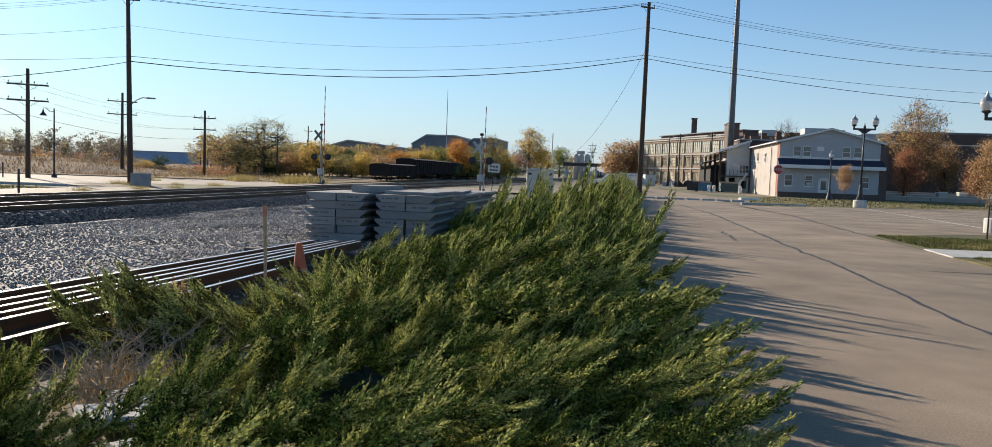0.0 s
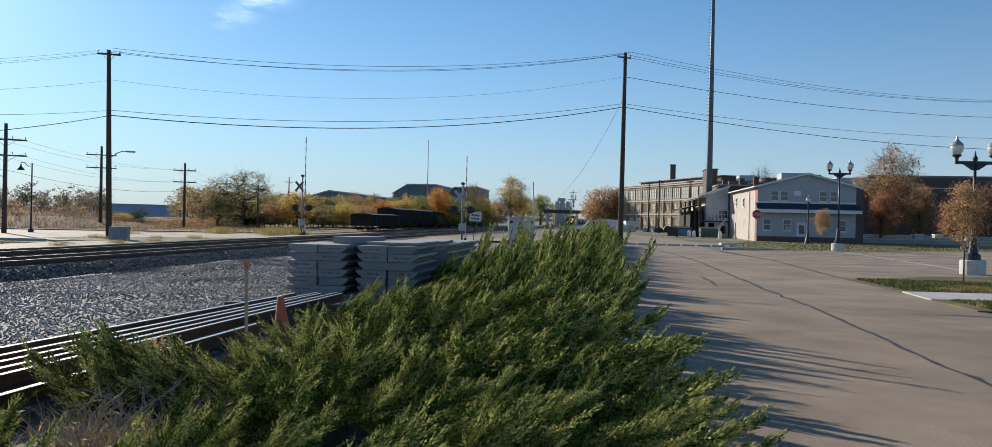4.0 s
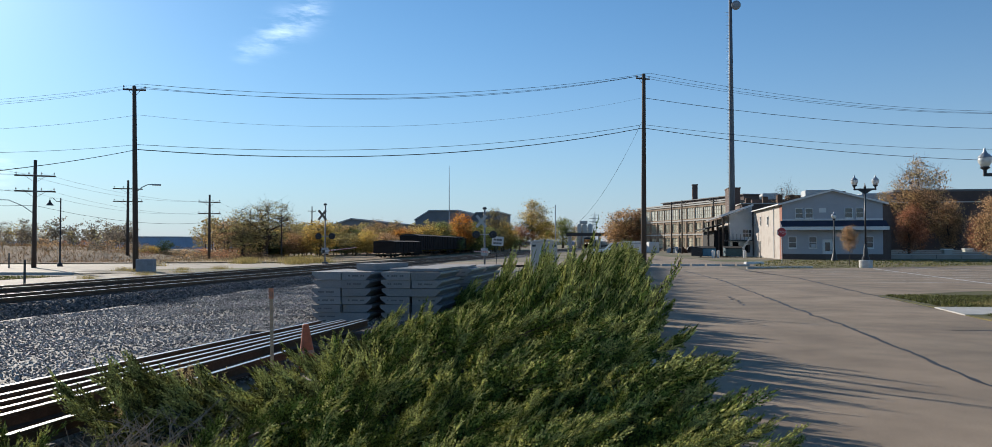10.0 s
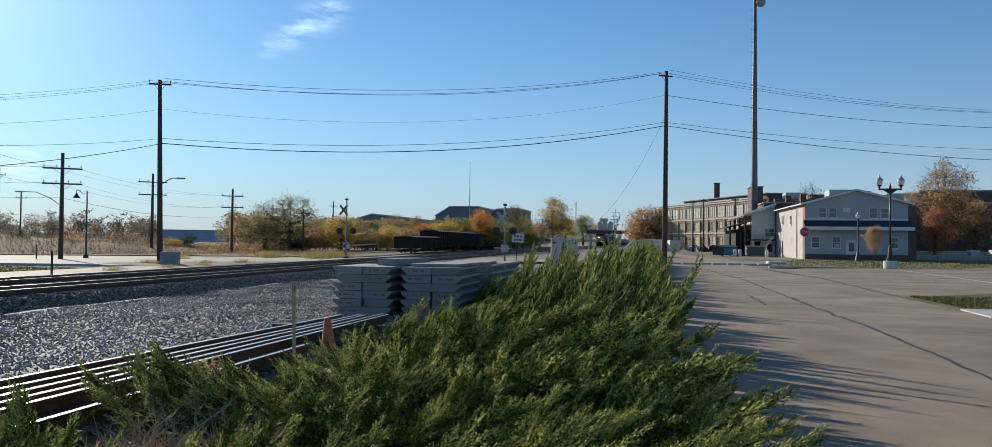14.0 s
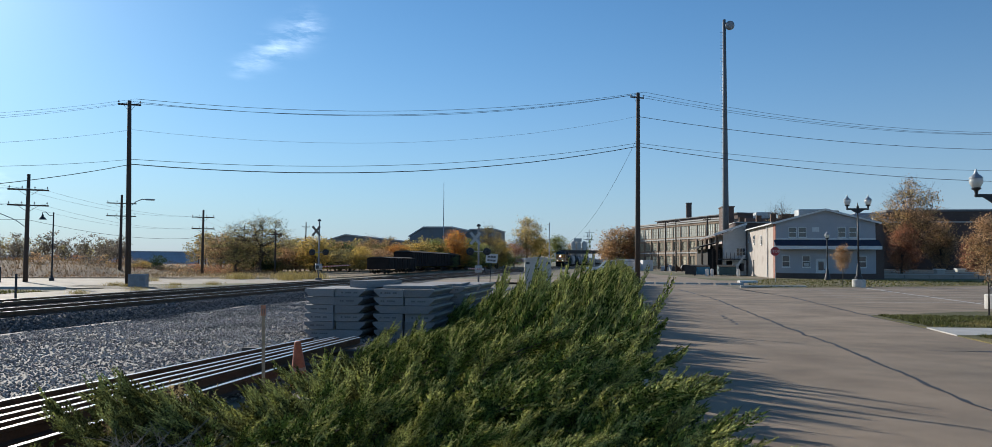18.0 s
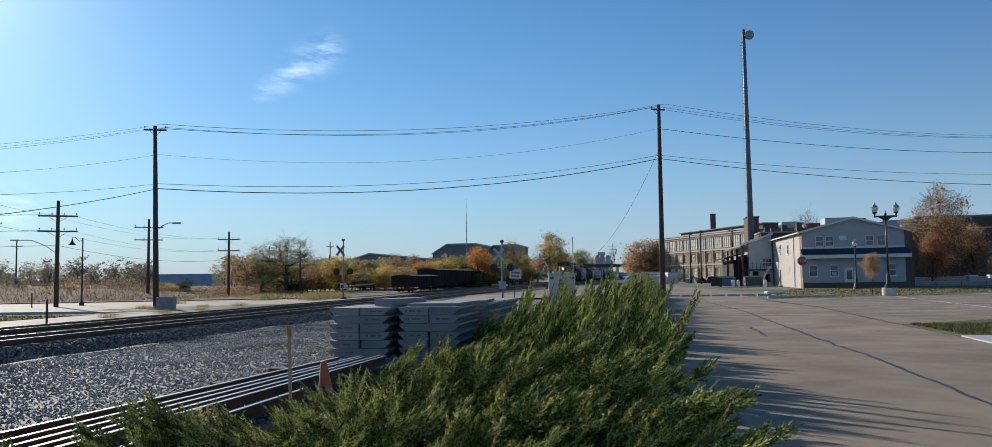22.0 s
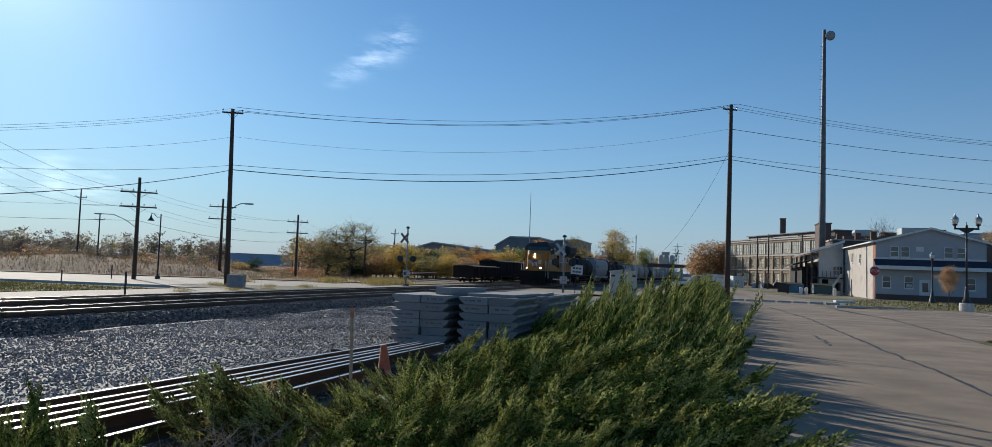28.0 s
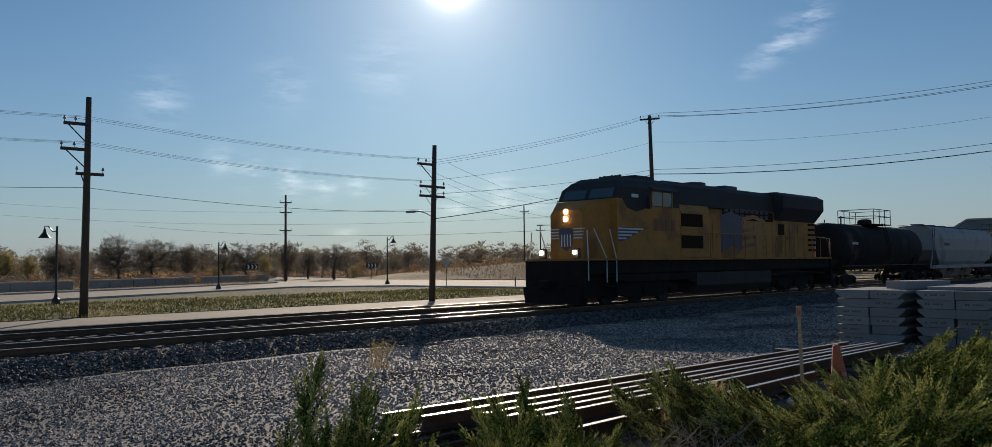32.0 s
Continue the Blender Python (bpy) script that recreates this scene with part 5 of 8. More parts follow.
def tank_car(L, material, label):
    ob = thing("tank_car", label, "tank car", group="train cars")
    R, zc = 1.48, 2.55
    prof = [(0.1, 0.75), (0.8, 0.85), (1.25, 1.1), (R, 1.6), (R, L * 0.35), (R, L * 0.65), (R, L - 1.6), (1.25, L - 1.1), (0.8, L - 0.85), (0.1, L - 0.75)]
    tank = part("tank", Mesh().lathe(prof, (0, 0, zc), "y", 28), material, ob, label="", smooth=True)
    for y in (0.3, L - 4.0):
        part("stub_sill", Mesh().box(-0.4, y, 0.75, 0.4, y + 3.7, 1.15), UNDERFRAME, ob)
    for y in (2.6, L - 2.6):
        part("saddle", Mesh().prism([(-1.2, 1.1), (1.2, 1.1), (1.42, 2.2), (-1.42, 2.2)], "y", y - 0.35, y + 0.35), UNDERFRAME, ob)
    for y in (L * 0.25, L * 0.5, L * 0.75):
        part("weld_band", Mesh().lathe([(R + 0.006, -0.05), (R + 0.012, 0), (R + 0.006, 0.05)], (0, y, zc), "y", 28), material, tank, smooth=True)
    m = L / 2
    part("manway", Mesh().lathe([(0.45, 0), (0.45, 0.35), (0.35, 0.45), (0.1, 0.48)], (0, m, zc + R - 0.05), n=16), material, tank, "round manway dome")
    plat = part("platform", Mesh().box(-1.2, m - 1.6, zc + R - 0.02, 1.2, m + 1.6, zc + R + 0.04), UNDERFRAME, tank, "top service platform")
    rl = Mesh()
    for z in (0.55, 1.0):
        rl.tube([(-1.15, m - 1.55, zc + R + z), (1.15, m - 1.55, zc + R + z), (1.15, m + 1.55, zc + R + z), (-1.15, m + 1.55, zc + R + z), (-1.15, m - 1.55, zc + R + z)], 0.025, 5)
    for x in (-1.15, 1.15):
        for y in (-1.55, -0.5, 0.5, 1.55):
            rl.tube([(x, m + y, zc + R), (x, m + y, zc + R + 1.0)], 0.025, 5)
    part("platform_rail", rl, DARK_STEEL, tank)
    for s in (-1, 1):
        ld = Mesh()
        for dy in (-0.22, 0.22):
            ld.tube([(s * 1.5, m + dy, 1.0), (s * 1.56, m + dy, zc), (s * 1.2, m + dy, zc + R + 0.1)], 0.022, 5)
        for k in range(10):
            z = 1.1 + k * 0.3
            x = 1.5 if z < zc + 0.5 else 1.5 - (z - zc - 0.5) * 0.3
            ld.box(s * x, m - 0.22, z, s * (x + 0.04), m + 0.22, z + 0.03)
        part("ladder", ld, UNDERFRAME, tank)
        part("side_rail", Mesh().tube([(s * 1.5, 0.6, 1.35), (s * 1.52, m, 1.35), (s * 1.5, L - 0.6, 1.35)], 0.025, 5), DARK_STEEL, ob)
        bars = Mesh()
        for k in range(6):
            bars.box(s * (R + 0.004), L * 0.14 + k * 0.16, zc + 0.1, s * (R + 0.010), L * 0.14 + 0.11 + k * 0.16, zc + 0.26)
        part("reporting_bars", bars, WHITE_PAINT, tank, "plain pale bars of unreadable lettering")
    for y in (0.25, L - 0.75):
        part("end_platform", Mesh().box(-1.5, y, 1.15, 1.5, y + 0.5, 1.22), UNDERFRAME, ob)
    car_ends(ob, L)
    return ob


def hopper_car(L, material, label):
    """Covered hopper with bowed sides and sloping ends."""
    ob = thing("hopper_car", label, "hopper car", group="train cars")
    sect = [(-1.1, 1.05), (-1.42, 1.5), (-1.58, 2.4), (-1.55, 3.3), (-1.35, 3.95), (-1.0, 4.2), (1.0, 4.2), (1.35, 3.95), (1.55, 3.3), (1.58, 2.4), (1.42, 1.5), (1.1, 1.05)]
    m = Mesh()
    n = len(sect)
    rows = []
    for y, lift in ((0.9, 1.0), (2.0, 0.45), (3.2, 0.0), (L - 3.2, 0.0), (L - 2.0, 0.45), (L - 0.9, 1.0)):
        rows.append([(x * (1 if lift == 0 else 1 - 0.02 * lift), y, max(z, 1.05 + lift * 1.35)) for x, z in sect])
    m.add([p for r in rows for p in r], [(k * n + i, k * n + (i + 1) % n, (k + 1) * n + (i + 1) % n, (k + 1) * n + i) for k in range(5) for i in range(n)] + [tuple(range(n - 1, -1, -1)), tuple(range(5 * n, 6 * n))])
    body = part("body", m, material, ob, smooth=False)
    for x in (-1.5, 1.3):
        part("side_sill", Mesh().box(x, 0.3, 1.0, x + 0.2, L - 0.3, 1.25), material, ob)
    part("center_sill", Mesh().box(-0.35, 0.3, 0.75, 0.35, L - 0.3, 1.1), UNDERFRAME, ob)
    for y in (L * 0.3, L * 0.5, L * 0.7):
        part("outlet", Mesh().prism([(-0.95, 1.2), (0.95, 1.2), (0.45, 0.35), (-0.45, 0.35)], "y", y - 0.9, y + 0.9), material, ob)
    part("running_board", Mesh().box(-0.9, 0.4, 4.26, -0.45, L - 0.4, 4.3).box(0.45, 0.4, 4.26, 0.9, L - 0.4, 4.3), DARK_STEEL, body)
    part("hatch_trough", Mesh().box(-0.3, 1.5, 4.2, 0.3, L - 1.5, 4.36, 0.03), material, body)
    for k in range(6):
        part("hatch", Mesh().box(-0.36, 2 + k * (L - 5) / 5 - 0.5, 4.36, 0.36, 2 + k * (L - 5) / 5 + 0.5, 4.42, 0.02), material, body)
    for s in (-1, 1):
        part("end_frame", Mesh().prism([(0.35, 1.25), (0.5, 1.25), (2.1, 4.1), (0.95, 4.1), (0.95, 3.95), (1.8, 3.95)], "x", s * 1.3, s * 1.36).prism([(L - 0.35, 1.25), (L - 0.5, 1.25), (L - 2.1, 4.1), (L - 0.95, 4.1), (L - 0.95, 3.95), (L - 1.8, 3.95)], "x", s * 1.3, s * 1.36), material, body)
        bars = Mesh()
        for k in range(7):
            bars.box(s * 1.583, L * 0.16 + k * 0.2, 2.75, s * 1.59, L * 0.16 + 0.14 + k * 0.2, 2.95)
        part("reporting_bars", bars, DARK_STEEL, body, "plain dark bars of unreadable lettering")
        for k in range(4):
            part("grab_iron", Mesh().box(s * 1.5, 0.5, 1.4 + k * 0.35, s * 1.54, 0.95, 1.43 + k * 0.35), DARK_STEEL, body)
        part("side_ladder", Mesh().tube([(s * 1.5, 0.95, 1.0), (s * 1.5, 0.95, 4.0)], 0.02, 5).tube([(s * 1.5, 0.5, 1.0), (s * 1.5, 0.5, 4.0)], 0.02, 5), DARK_STEEL, body)
    car_ends(ob, L)
    return ob


loco = locomotive()
loco.scale = (1, 1, 1.045)
for ob in loco.children_recursive:      # the body above the walkway is taller than the first draft
    if ob.data and ob.parent in (loco, *loco.children) and ob.name.split(".")[0] not in ("wheel", "truck", "side_frame", "spring", "journal_box"):
        for v in ob.data.vertices:
            if v.co.z > 1.8:
                v.co.z = 1.8 + (v.co.z - 1.8) * 1.15
# full length over the couplers
for ob in loco.children_recursive:
    ob.location.y *= 1.05
    if ob.data and ob.name.split(".")[0] not in ("wheel", "journal_box", "spring"):
        for v in ob.data.vertices:
            v.co.y *= 1.05
CARS = []      # (thing, distance behind the front)


_tank = tank_car(17.0, TANK_BLACK, "black tank car with a railed top platform")
_hop = hopper_car(18.6, HOPPER_GREY, "pale grey covered hopper car with bowed sides")
_tank2 = tank_car(15.2, TANK_BLACK, "shorter black tank car with streaked sides")
_tank3 = tank_car(15.2, TANK_GREY, "grey tank car with a railed top platform")
_hop2 = hopper_car(16.8, HOPPER_TAN, "tan weathered covered hopper car")
at = 24.35
for k in range(26):
    src, L = {0: (_tank, 17.0), 1: (_hop, 18.6), 2: (_tank2, 15.2), 3: (_tank2, 15.2), 4: (_tank3, 15.2), 5: (_hop, 18.6), 6: (_hop, 18.6), 7: (_hop2, 16.8), 8: (_tank2, 15.2)}.get(k, (_hop2 if k % 3 else _hop, 16.8 if k % 3 else 18.6))
    used = [c[0] for c in CARS]
    car = src if src not in used else copy_thing(src, pose(0, 0, 0))
    CARS.append((car, at))
    at += L + 0.35


def train_y(t):
    s = 32 - t
    return 21.8 + 17.6 * s - 0.012 * s * s + 0.5 * max(0.0, t - 30)

# ---- things in the yard and along the street ----
PANEL_CONCRETE = mat("panel_concrete", (0.26, 0.252, 0.248), 0.8, vary=0.14, scale=1.5, fine=22, bump=0.2, bump_scale=50, obj_vary=0.1, second=(0.24, 0.24, 0.25), patch=0.25, patch_scale=0.8)
RUBBER = mat("panel_edge", (0.04, 0.04, 0.042), 0.8, vary=0.2, bump=0.1)
STENCIL = mat("stencil_ink", (0.13, 0.128, 0.13), 0.8, vary=0.3, bump=0)
CONE_ORANGE = mat("cone_orange", (0.55, 0.13, 0.05), 0.65, vary=0.2, scale=6, bump=0.1)
STAKE_WOOD = mat("stake_wood", (0.5, 0.34, 0.22), 0.85, vary=0.2, scale=6, bump=0.2)
STAKE_PINK = mat("stake_pink", (0.6, 0.25, 0.14), 0.75, vary=0.2, scale=6, bump=0.1)
CABINET = mat("cabinet_paint", (0.56, 0.51, 0.47), 0.5, vary=0.08, scale=1.2, bump=0.03)
BLACK_IRON = mat("black_iron", (0.018, 0.02, 0.024), 0.45, vary=0.2, scale=4, bump=0.05)
GLOBE = mat("lamp_globe", (0.75, 0.78, 0.78), 0.2, vary=0.05, bump=0, translucent=0.4)
RED_SIGN = mat("sign_red", (0.42, 0.03, 0.035), 0.45, vary=0.1, bump=0)
BLUE_BIN = mat("bin_blue", (0.03, 0.16, 0.28), 0.55, vary=0.2, scale=2, bump=0.1)
GREEN_BIN = mat("bin_green", (0.02, 0.07, 0.09), 0.55, vary=0.2, scale=2, bump=0.1)


def rail_pile():
    """Six loose rails side by side on timbers, their ends uneven."""
    rows = [(-7.45, 5.3, 16.5, 4.3), (-7.0, 5.5, 16.8, 3.9), (-6.62, 6.1, 16.6, 2.9), (-6.34, 5.8, 17.0, 2.6), (-6.05, 6.2, 16.8, 2.1), (-5.55, 6.1, 12.2, 0.8)]
    for k, (x, a, b, turn) in enumerate(rows):
        z = 0.2 if k < 5 else 0.14
        ob = thing("loose_rail", "loose rusty steel rail with a shiny head, lying on timbers", "rail", pose(x, a, z, 0, 0, -turn), group="loose rails")
        L = b - a
        m = Mesh().prism([(-0.075, -0.17), (-0.075, -0.155), (-0.012, -0.135), (-0.012, -0.045), (-0.036, -0.035), (-0.036, -0.006), (0.036, -0.006), (0.036, -0.035), (0.012, -0.045), (0.012, -0.135), (0.075, -0.155), (0.075, -0.17)], "y", 0, L)
        part("web", m, RAIL_STEEL, ob)
        part("head", Mesh().box(-0.033, 0.0, -0.0055, 0.033, L, 0.0), RAIL_TOP, ob, "bright worn head")
    for y in (6.5, 8.8, 11.2, 13.6, 15.9):
        solid("timber", Mesh().box(-7.9, y - 0.13, -0.3, -5.2, y + 0.13, 0.025, 0.015), TIE_WOOD, "dark timber under the loose rails", "timber", group="timbers")
    # a lower rail layer lies in shade beneath
    for k, x in enumerate((-7.2, -6.85, -6.5, -6.15, -5.85)):
        ob = solid("loose_rail", Mesh().prism([(-0.075, -0.17), (-0.075, -0.155), (-0.012, -0.135), (-0.012, -0.045), (-0.036, -0.03), (-0.036, 0.0), (0.036, 0.0), (0.036, -0.03), (0.012, -0.045), (0.012, -0.135), (0.075, -0.155), (0.075, -0.17)], "y", 0, 12.2),
                   RAIL_STEEL, "rusty rail lying low in the pile", "rail", pose(x - 0.3, 2.6 - 0.4 * k, -0.05, 0, 0, -2.5), group="loose rails")


rail_pile()


def panel_mesh(w, L, h, lip, both=True):
    """A grade-crossing panel: flat slab with an undercut long edge, on one side or on both."""
    left = [(-w / 2, h), (-w / 2, h * 0.66), (-w / 2 + lip, h * 0.12), (-w / 2 + lip, 0)] if both else [(-w / 2, h), (-w / 2, 0)]
    return Mesh().prism([(w / 2 - lip, 0), (w / 2 - lip, h * 0.12), (w / 2, h * 0.66), (w / 2, h), *left], "y", 0, L)


def crossing_panels():
    """Stacks of concrete crossing panels, some pushed out of line."""
    w, L, h = 0.78, 2.55, 0.2135
    me = panel_mesh(w, L, h - 0.01, 0.13, False).data("slab", PANEL_CONCRETE)
    strip = Mesh().box(w / 2 - 0.004, 0.01, h * 0.72, w / 2 + 0.01, L - 0.01, h - 0.02).data("steel_edge", STEEL_GREY)
    inks = []
    for pattern in ((0, 1, 2, 4, 5, 6, 7), (0, 1, 3, 4, 5, 6), (0, 2, 3, 4, 6, 7)):
        ink = Mesh()
        for k in pattern:
            ink.box(-0.22 + k * 0.056, -0.004, 0.085, -0.22 + k * 0.056 + 0.043, -0.002, 0.125)
        inks.append(ink.data("stencil_bars", STENCIL))
    base = -0.171
    # pairs stand back to back, undercut edges outwards: 1 undercut to +x, -1 to -x
    stacks = [(-7.83, 19.9, -1), (-7.03, 19.95, 1), (-6.0, 20.1, -1), (-5.2, 20.1, 1),
              (-7.6, 22.75, -1), (-6.8, 22.75, 1), (-5.75, 22.95, -1), (-4.93, 22.9, 1), (-4.95, 25.7, 1)]
    k = 0
    for x, y, way in stacks:
        for j in range(6):
            dx, dy = random.uniform(-0.025, 0.025), random.uniform(-0.07, 0.07)
            ob = tagged(new("concrete_slab", None), "grey concrete railway crossing panel in a stack", "concrete panel", "crossing panels")
            turn = pose(0, L, 0, 0, 0, 180) if way < 0 else pose(0, 0, 0)
            ob.matrix_basis = pose(x + dx, y + dy, base + 0.03 + j * h, 0, 0, random.uniform(-0.8, 0.8)) @ turn
            part("slab", me, None, ob)
            part("steel_edge", strip, None, ob, "thin galvanised edge strip")
            if random.random() < 0.6:
                part("stencil_bars", inks[k % 3], None, ob, "row of dark bars of unreadable stencilling", at=turn.inverted())
            k += 1
        solid("skid", Mesh().box(-0.36, 0.3, 0, 0.36, 0.42, 0.03).box(-0.36, L - 0.42, 0, 0.36, L - 0.3, 0.03), DARK_WOOD, "thin dark wooden skid under the panels", "timber", pose(x, y, base - 0.002), group="skids")
    top = base + 0.03 + 6 * h
    for x, y, yaw, pw, ln, th in ((-7.05, 20.75, -22, 0.62, 1.5, 0.19), (-5.62, 20.5, -3, 1.35, 2.2, 0.07), (-5.35, 23.1, 4, 1.3, 2.2, 0.06)):
        ob = tagged(new("concrete_slab", None), "grey concrete crossing panel lying across the top", "concrete panel", "crossing panels")
        ob.matrix_basis = pose(x, y, top + 0.003, 0, 0, yaw)
        part("slab", panel_mesh(pw, ln, th, 0.012), PANEL_CONCRETE, ob)


crossing_panels()


def stake(x, y, h, r, label, pink=False, tag=False):
    ob = thing("survey_stake", label, "stake", pose(x, y, -0.18, 1.0, -1.0, 20))
    part("lath", Mesh().box(-r, -r * 0.5, -0.1, r, r * 0.5, h, 0.004), STAKE_PINK if pink else STAKE_WOOD, ob)
    if tag:
        part("marker", Mesh().box(-0.034, -0.03, h - 0.13, 0.034, -0.018, h + 0.02), STAKE_PINK, ob, "painted orange marker at the top")
        part("stencil", Mesh().box(-0.02, -0.034, h - 0.1, -0.008, -0.031, h - 0.03).box(0.008, -0.034, h - 0.1, 0.02, -0.031, h - 0.03), STENCIL, ob)


stake(-5.1, 10.9, 1.38, 0.024, "thin wooden survey stake with an orange tag in the gravel", tag=True)


def cone(x, y, h):
    ob = thing("traffic_cone", "faded orange slim traffic cone beside the rails", "cone", pose(x, y, -0.17, 2, -3, 10))
    part("cone", Mesh().lathe([(0.17, 0.03), (0.15, 0.06), (0.05, h - 0.02), (0.035, h), (0.02, h)], n=20), CONE_ORANGE, ob, smooth=True)
    part("base", Mesh().box(-0.2, -0.2, 0, 0.2, 0.2, 0.035, 0.015), CONE_ORANGE, ob, "square cone base")
    part("collar", Mesh().lathe([(0.113, h * 0.42), (0.087, h * 0.62)], n=20), mat("cone_band", (0.6, 0.3, 0.2), 0.6), ob)


cone(-4.95, 11.85, 0.78)


def flat_slab(x, y, z, w, l, yaw, label):
    solid("concrete_fragment", Mesh().box(-w / 2, -l / 2, 0, w / 2, l / 2, 0.09, 0.02), CONCRETE, label, "concrete", pose(x, y, z, 3, 2, yaw))


flat_slab(-4.9, 10.6, -0.14, 0.55, 0.25, 20, "flat pale concrete fragment on the ground")
flat_slab(-3.3, 5.0, 0.0, 0.75, 0.35, 35, "broken pale concrete kerb block under the shrubs")
flat_slab(-2.75, 4.4, 0.02, 0.5, 0.3, 60, "broken pale concrete lump under the shrubs")
flat_slab(-4.3, 4.9, 0.1, 0.5, 0.12, 75, "weathered pale board among the twigs")


def signal_cabinet():
    ob = thing("signal_cabinet", "pale metal railway signal cabinet with a notice", "cabinet", pose(-4.65, 44.3, -0.12, 0, 0, 8))
    ob.scale = (0.93, 0.93, 1.0)
    part("plinth", Mesh().box(-0.85, -0.65, 0, 0.85, 0.65, 0.15, 0.03), CONCRETE, ob)
    part("body", Mesh().box(-0.78, -0.6, 0.15, 0.78, 0.6, 2.1, 0.03), CABINET, ob)
    part("roof", Mesh().prism([(-0.84, 2.1), (0.84, 2.1), (0.84, 2.16), (0, 2.26), (-0.84, 2.16)], "y", -0.66, 0.66), CABINET, ob)
    d = part("door", Mesh().box(-0.7, -0.63, 0.25, 0.7, -0.603, 2.02, 0.01), CABINET, ob, "pale hinged door")
    part("handle", Mesh().box(0.5, -0.69, 1.1, 0.56, -0.632, 1.25), DARK_STEEL, d)
    nt = part("notice", Mesh().box(-0.26, -0.64, 1.28, 0.26, -0.634, 1.86), WHITE_PAINT, d, "white notice with unreadable lines")
    nb = Mesh()
    for r in range(6):
        nb.box(-0.2, -0.646, 1.36 + r * 0.08, 0.2 - 0.06 * (r % 3), -0.641, 1.39 + r * 0.08)
    part("notice_bars", nb, STENCIL, nt)
    for x in (-0.6, 0.6):
        part("vent", Mesh().box(x - 0.12, -0.64, 1.85, x + 0.1, -0.634, 1.96), DARK_STEEL, d)
    part("whip_antenna", Mesh().tube([(0.72, 0.5, 2.1), (0.72, 0.5, 4.2)], 0.03, 6), STEEL_GREY, ob)


signal_cabinet()
GATES = []


def crossing_signal(x, y, h, yaw, arm_len, label, swing, board=None):
    ob = thing("crossing_signal", label, "crossing signal", pose(x, y, -0.1))
    part("foundation", Mesh().lathe([(0.35, 0), (0.3, 0.25), (0.15, 0.3)], n=14), DARK_STEEL, ob)
    part("post", Mesh().tube([(0, 0, 0), (0, 0, h)], 0.075, 12), mat("mast_paint", (0.25, 0.25, 0.25), 0.6), ob, smooth=True)
    cb = part("crossbuck", Mesh().box(-0.6, -0.03, -0.11, 0.6, 0.0, 0.11, 0.005), board or mat("board_paint", (0.17, 0.15, 0.13), 0.7), ob, "crossbuck board", at=pose(-0.25, -0.1, h - 0.9, 0, 50, yaw))
    part("crossbuck", Mesh().box(-0.6, -0.03, -0.11, 0.6, 0.0, 0.11, 0.005), board or mat("board_paint", (0.17, 0.15, 0.13), 0.7), ob, "crossbuck board", at=pose(-0.25, -0.14, h - 0.9, 0, -50, yaw))
    part("bell", Mesh().lathe([(0.05, -0.1), (0.17, -0.06), (0.17, 0.06), (0.08, 0.12)], (0, 0, h + 0.12), n=14), DARK_STEEL, ob)
    bar = part("lamp_bar", Mesh().tube([(-0.75, 0, 2.75), (0.75, 0, 2.75)], 0.04, 8), STEEL_GREY, ob)
    for s in (-1, 1):
        for back in (-1, 1):
            l = part("lamp_hood", Mesh().lathe([(0.08, back * 0.25), (0.13, back * 0.1), (0.3, back * 0.08), (0.3, back * 0.05), (0.13, back * 0.04), (0.1, 0)], (s * 0.68, back * 0.03, 2.75), "y", 16), BLACK_IRON, bar, "black round warning lamp")
    mech = part("gate_mechanism", Mesh().box(-0.25, -0.3, 1.05, 0.25, 0.3, 1.65, 0.05), STEEL_GREY, ob, "grey gate machine")
    # the arm turns about x; at rest it points up
    arm = part("gate_arm", Mesh().box(-0.03, -0.06, -1.0, 0.03, 0.06, arm_len * 0.5, 0.01).box(-0.022, -0.045, arm_len * 0.5, 0.022, 0.045, arm_len, 0.01), WHITE_PAINT, ob, "slender white gate arm with red bands", at=pose(0.28, 0, 1.35))
    rb = Mesh()
    for k in range(int(arm_len / 0.8)):
        rb.box(-0.033, -0.063, 0.4 + k * 0.8, 0.033, 0.063, 0.8 + k * 0.8) if k * 0.8 < arm_len * 0.5 - 0.8 else rb.box(-0.025, -0.048, 0.4 + k * 0.8, 0.025, 0.048, 0.8 + k * 0.8)
    part("red_band", rb, RED_SIGN, arm)
    part("counterweight", Mesh().box(-0.09, -0.16, -1.25, 0.09, 0.16, -0.85, 0.03), DARK_STEEL, arm)
    GATES.append((arm, swing))
    return ob


crossing_signal(-28.9, 73.2, 5.7, 0, 8.2, "railway crossing signal with crossbuck and a gate arm", -1)
crossing_signal(-11.3, 62.5, 4.7, 180, 5.7, "railway crossing signal with a gate arm beside the yard", 1, STEEL_GREY)


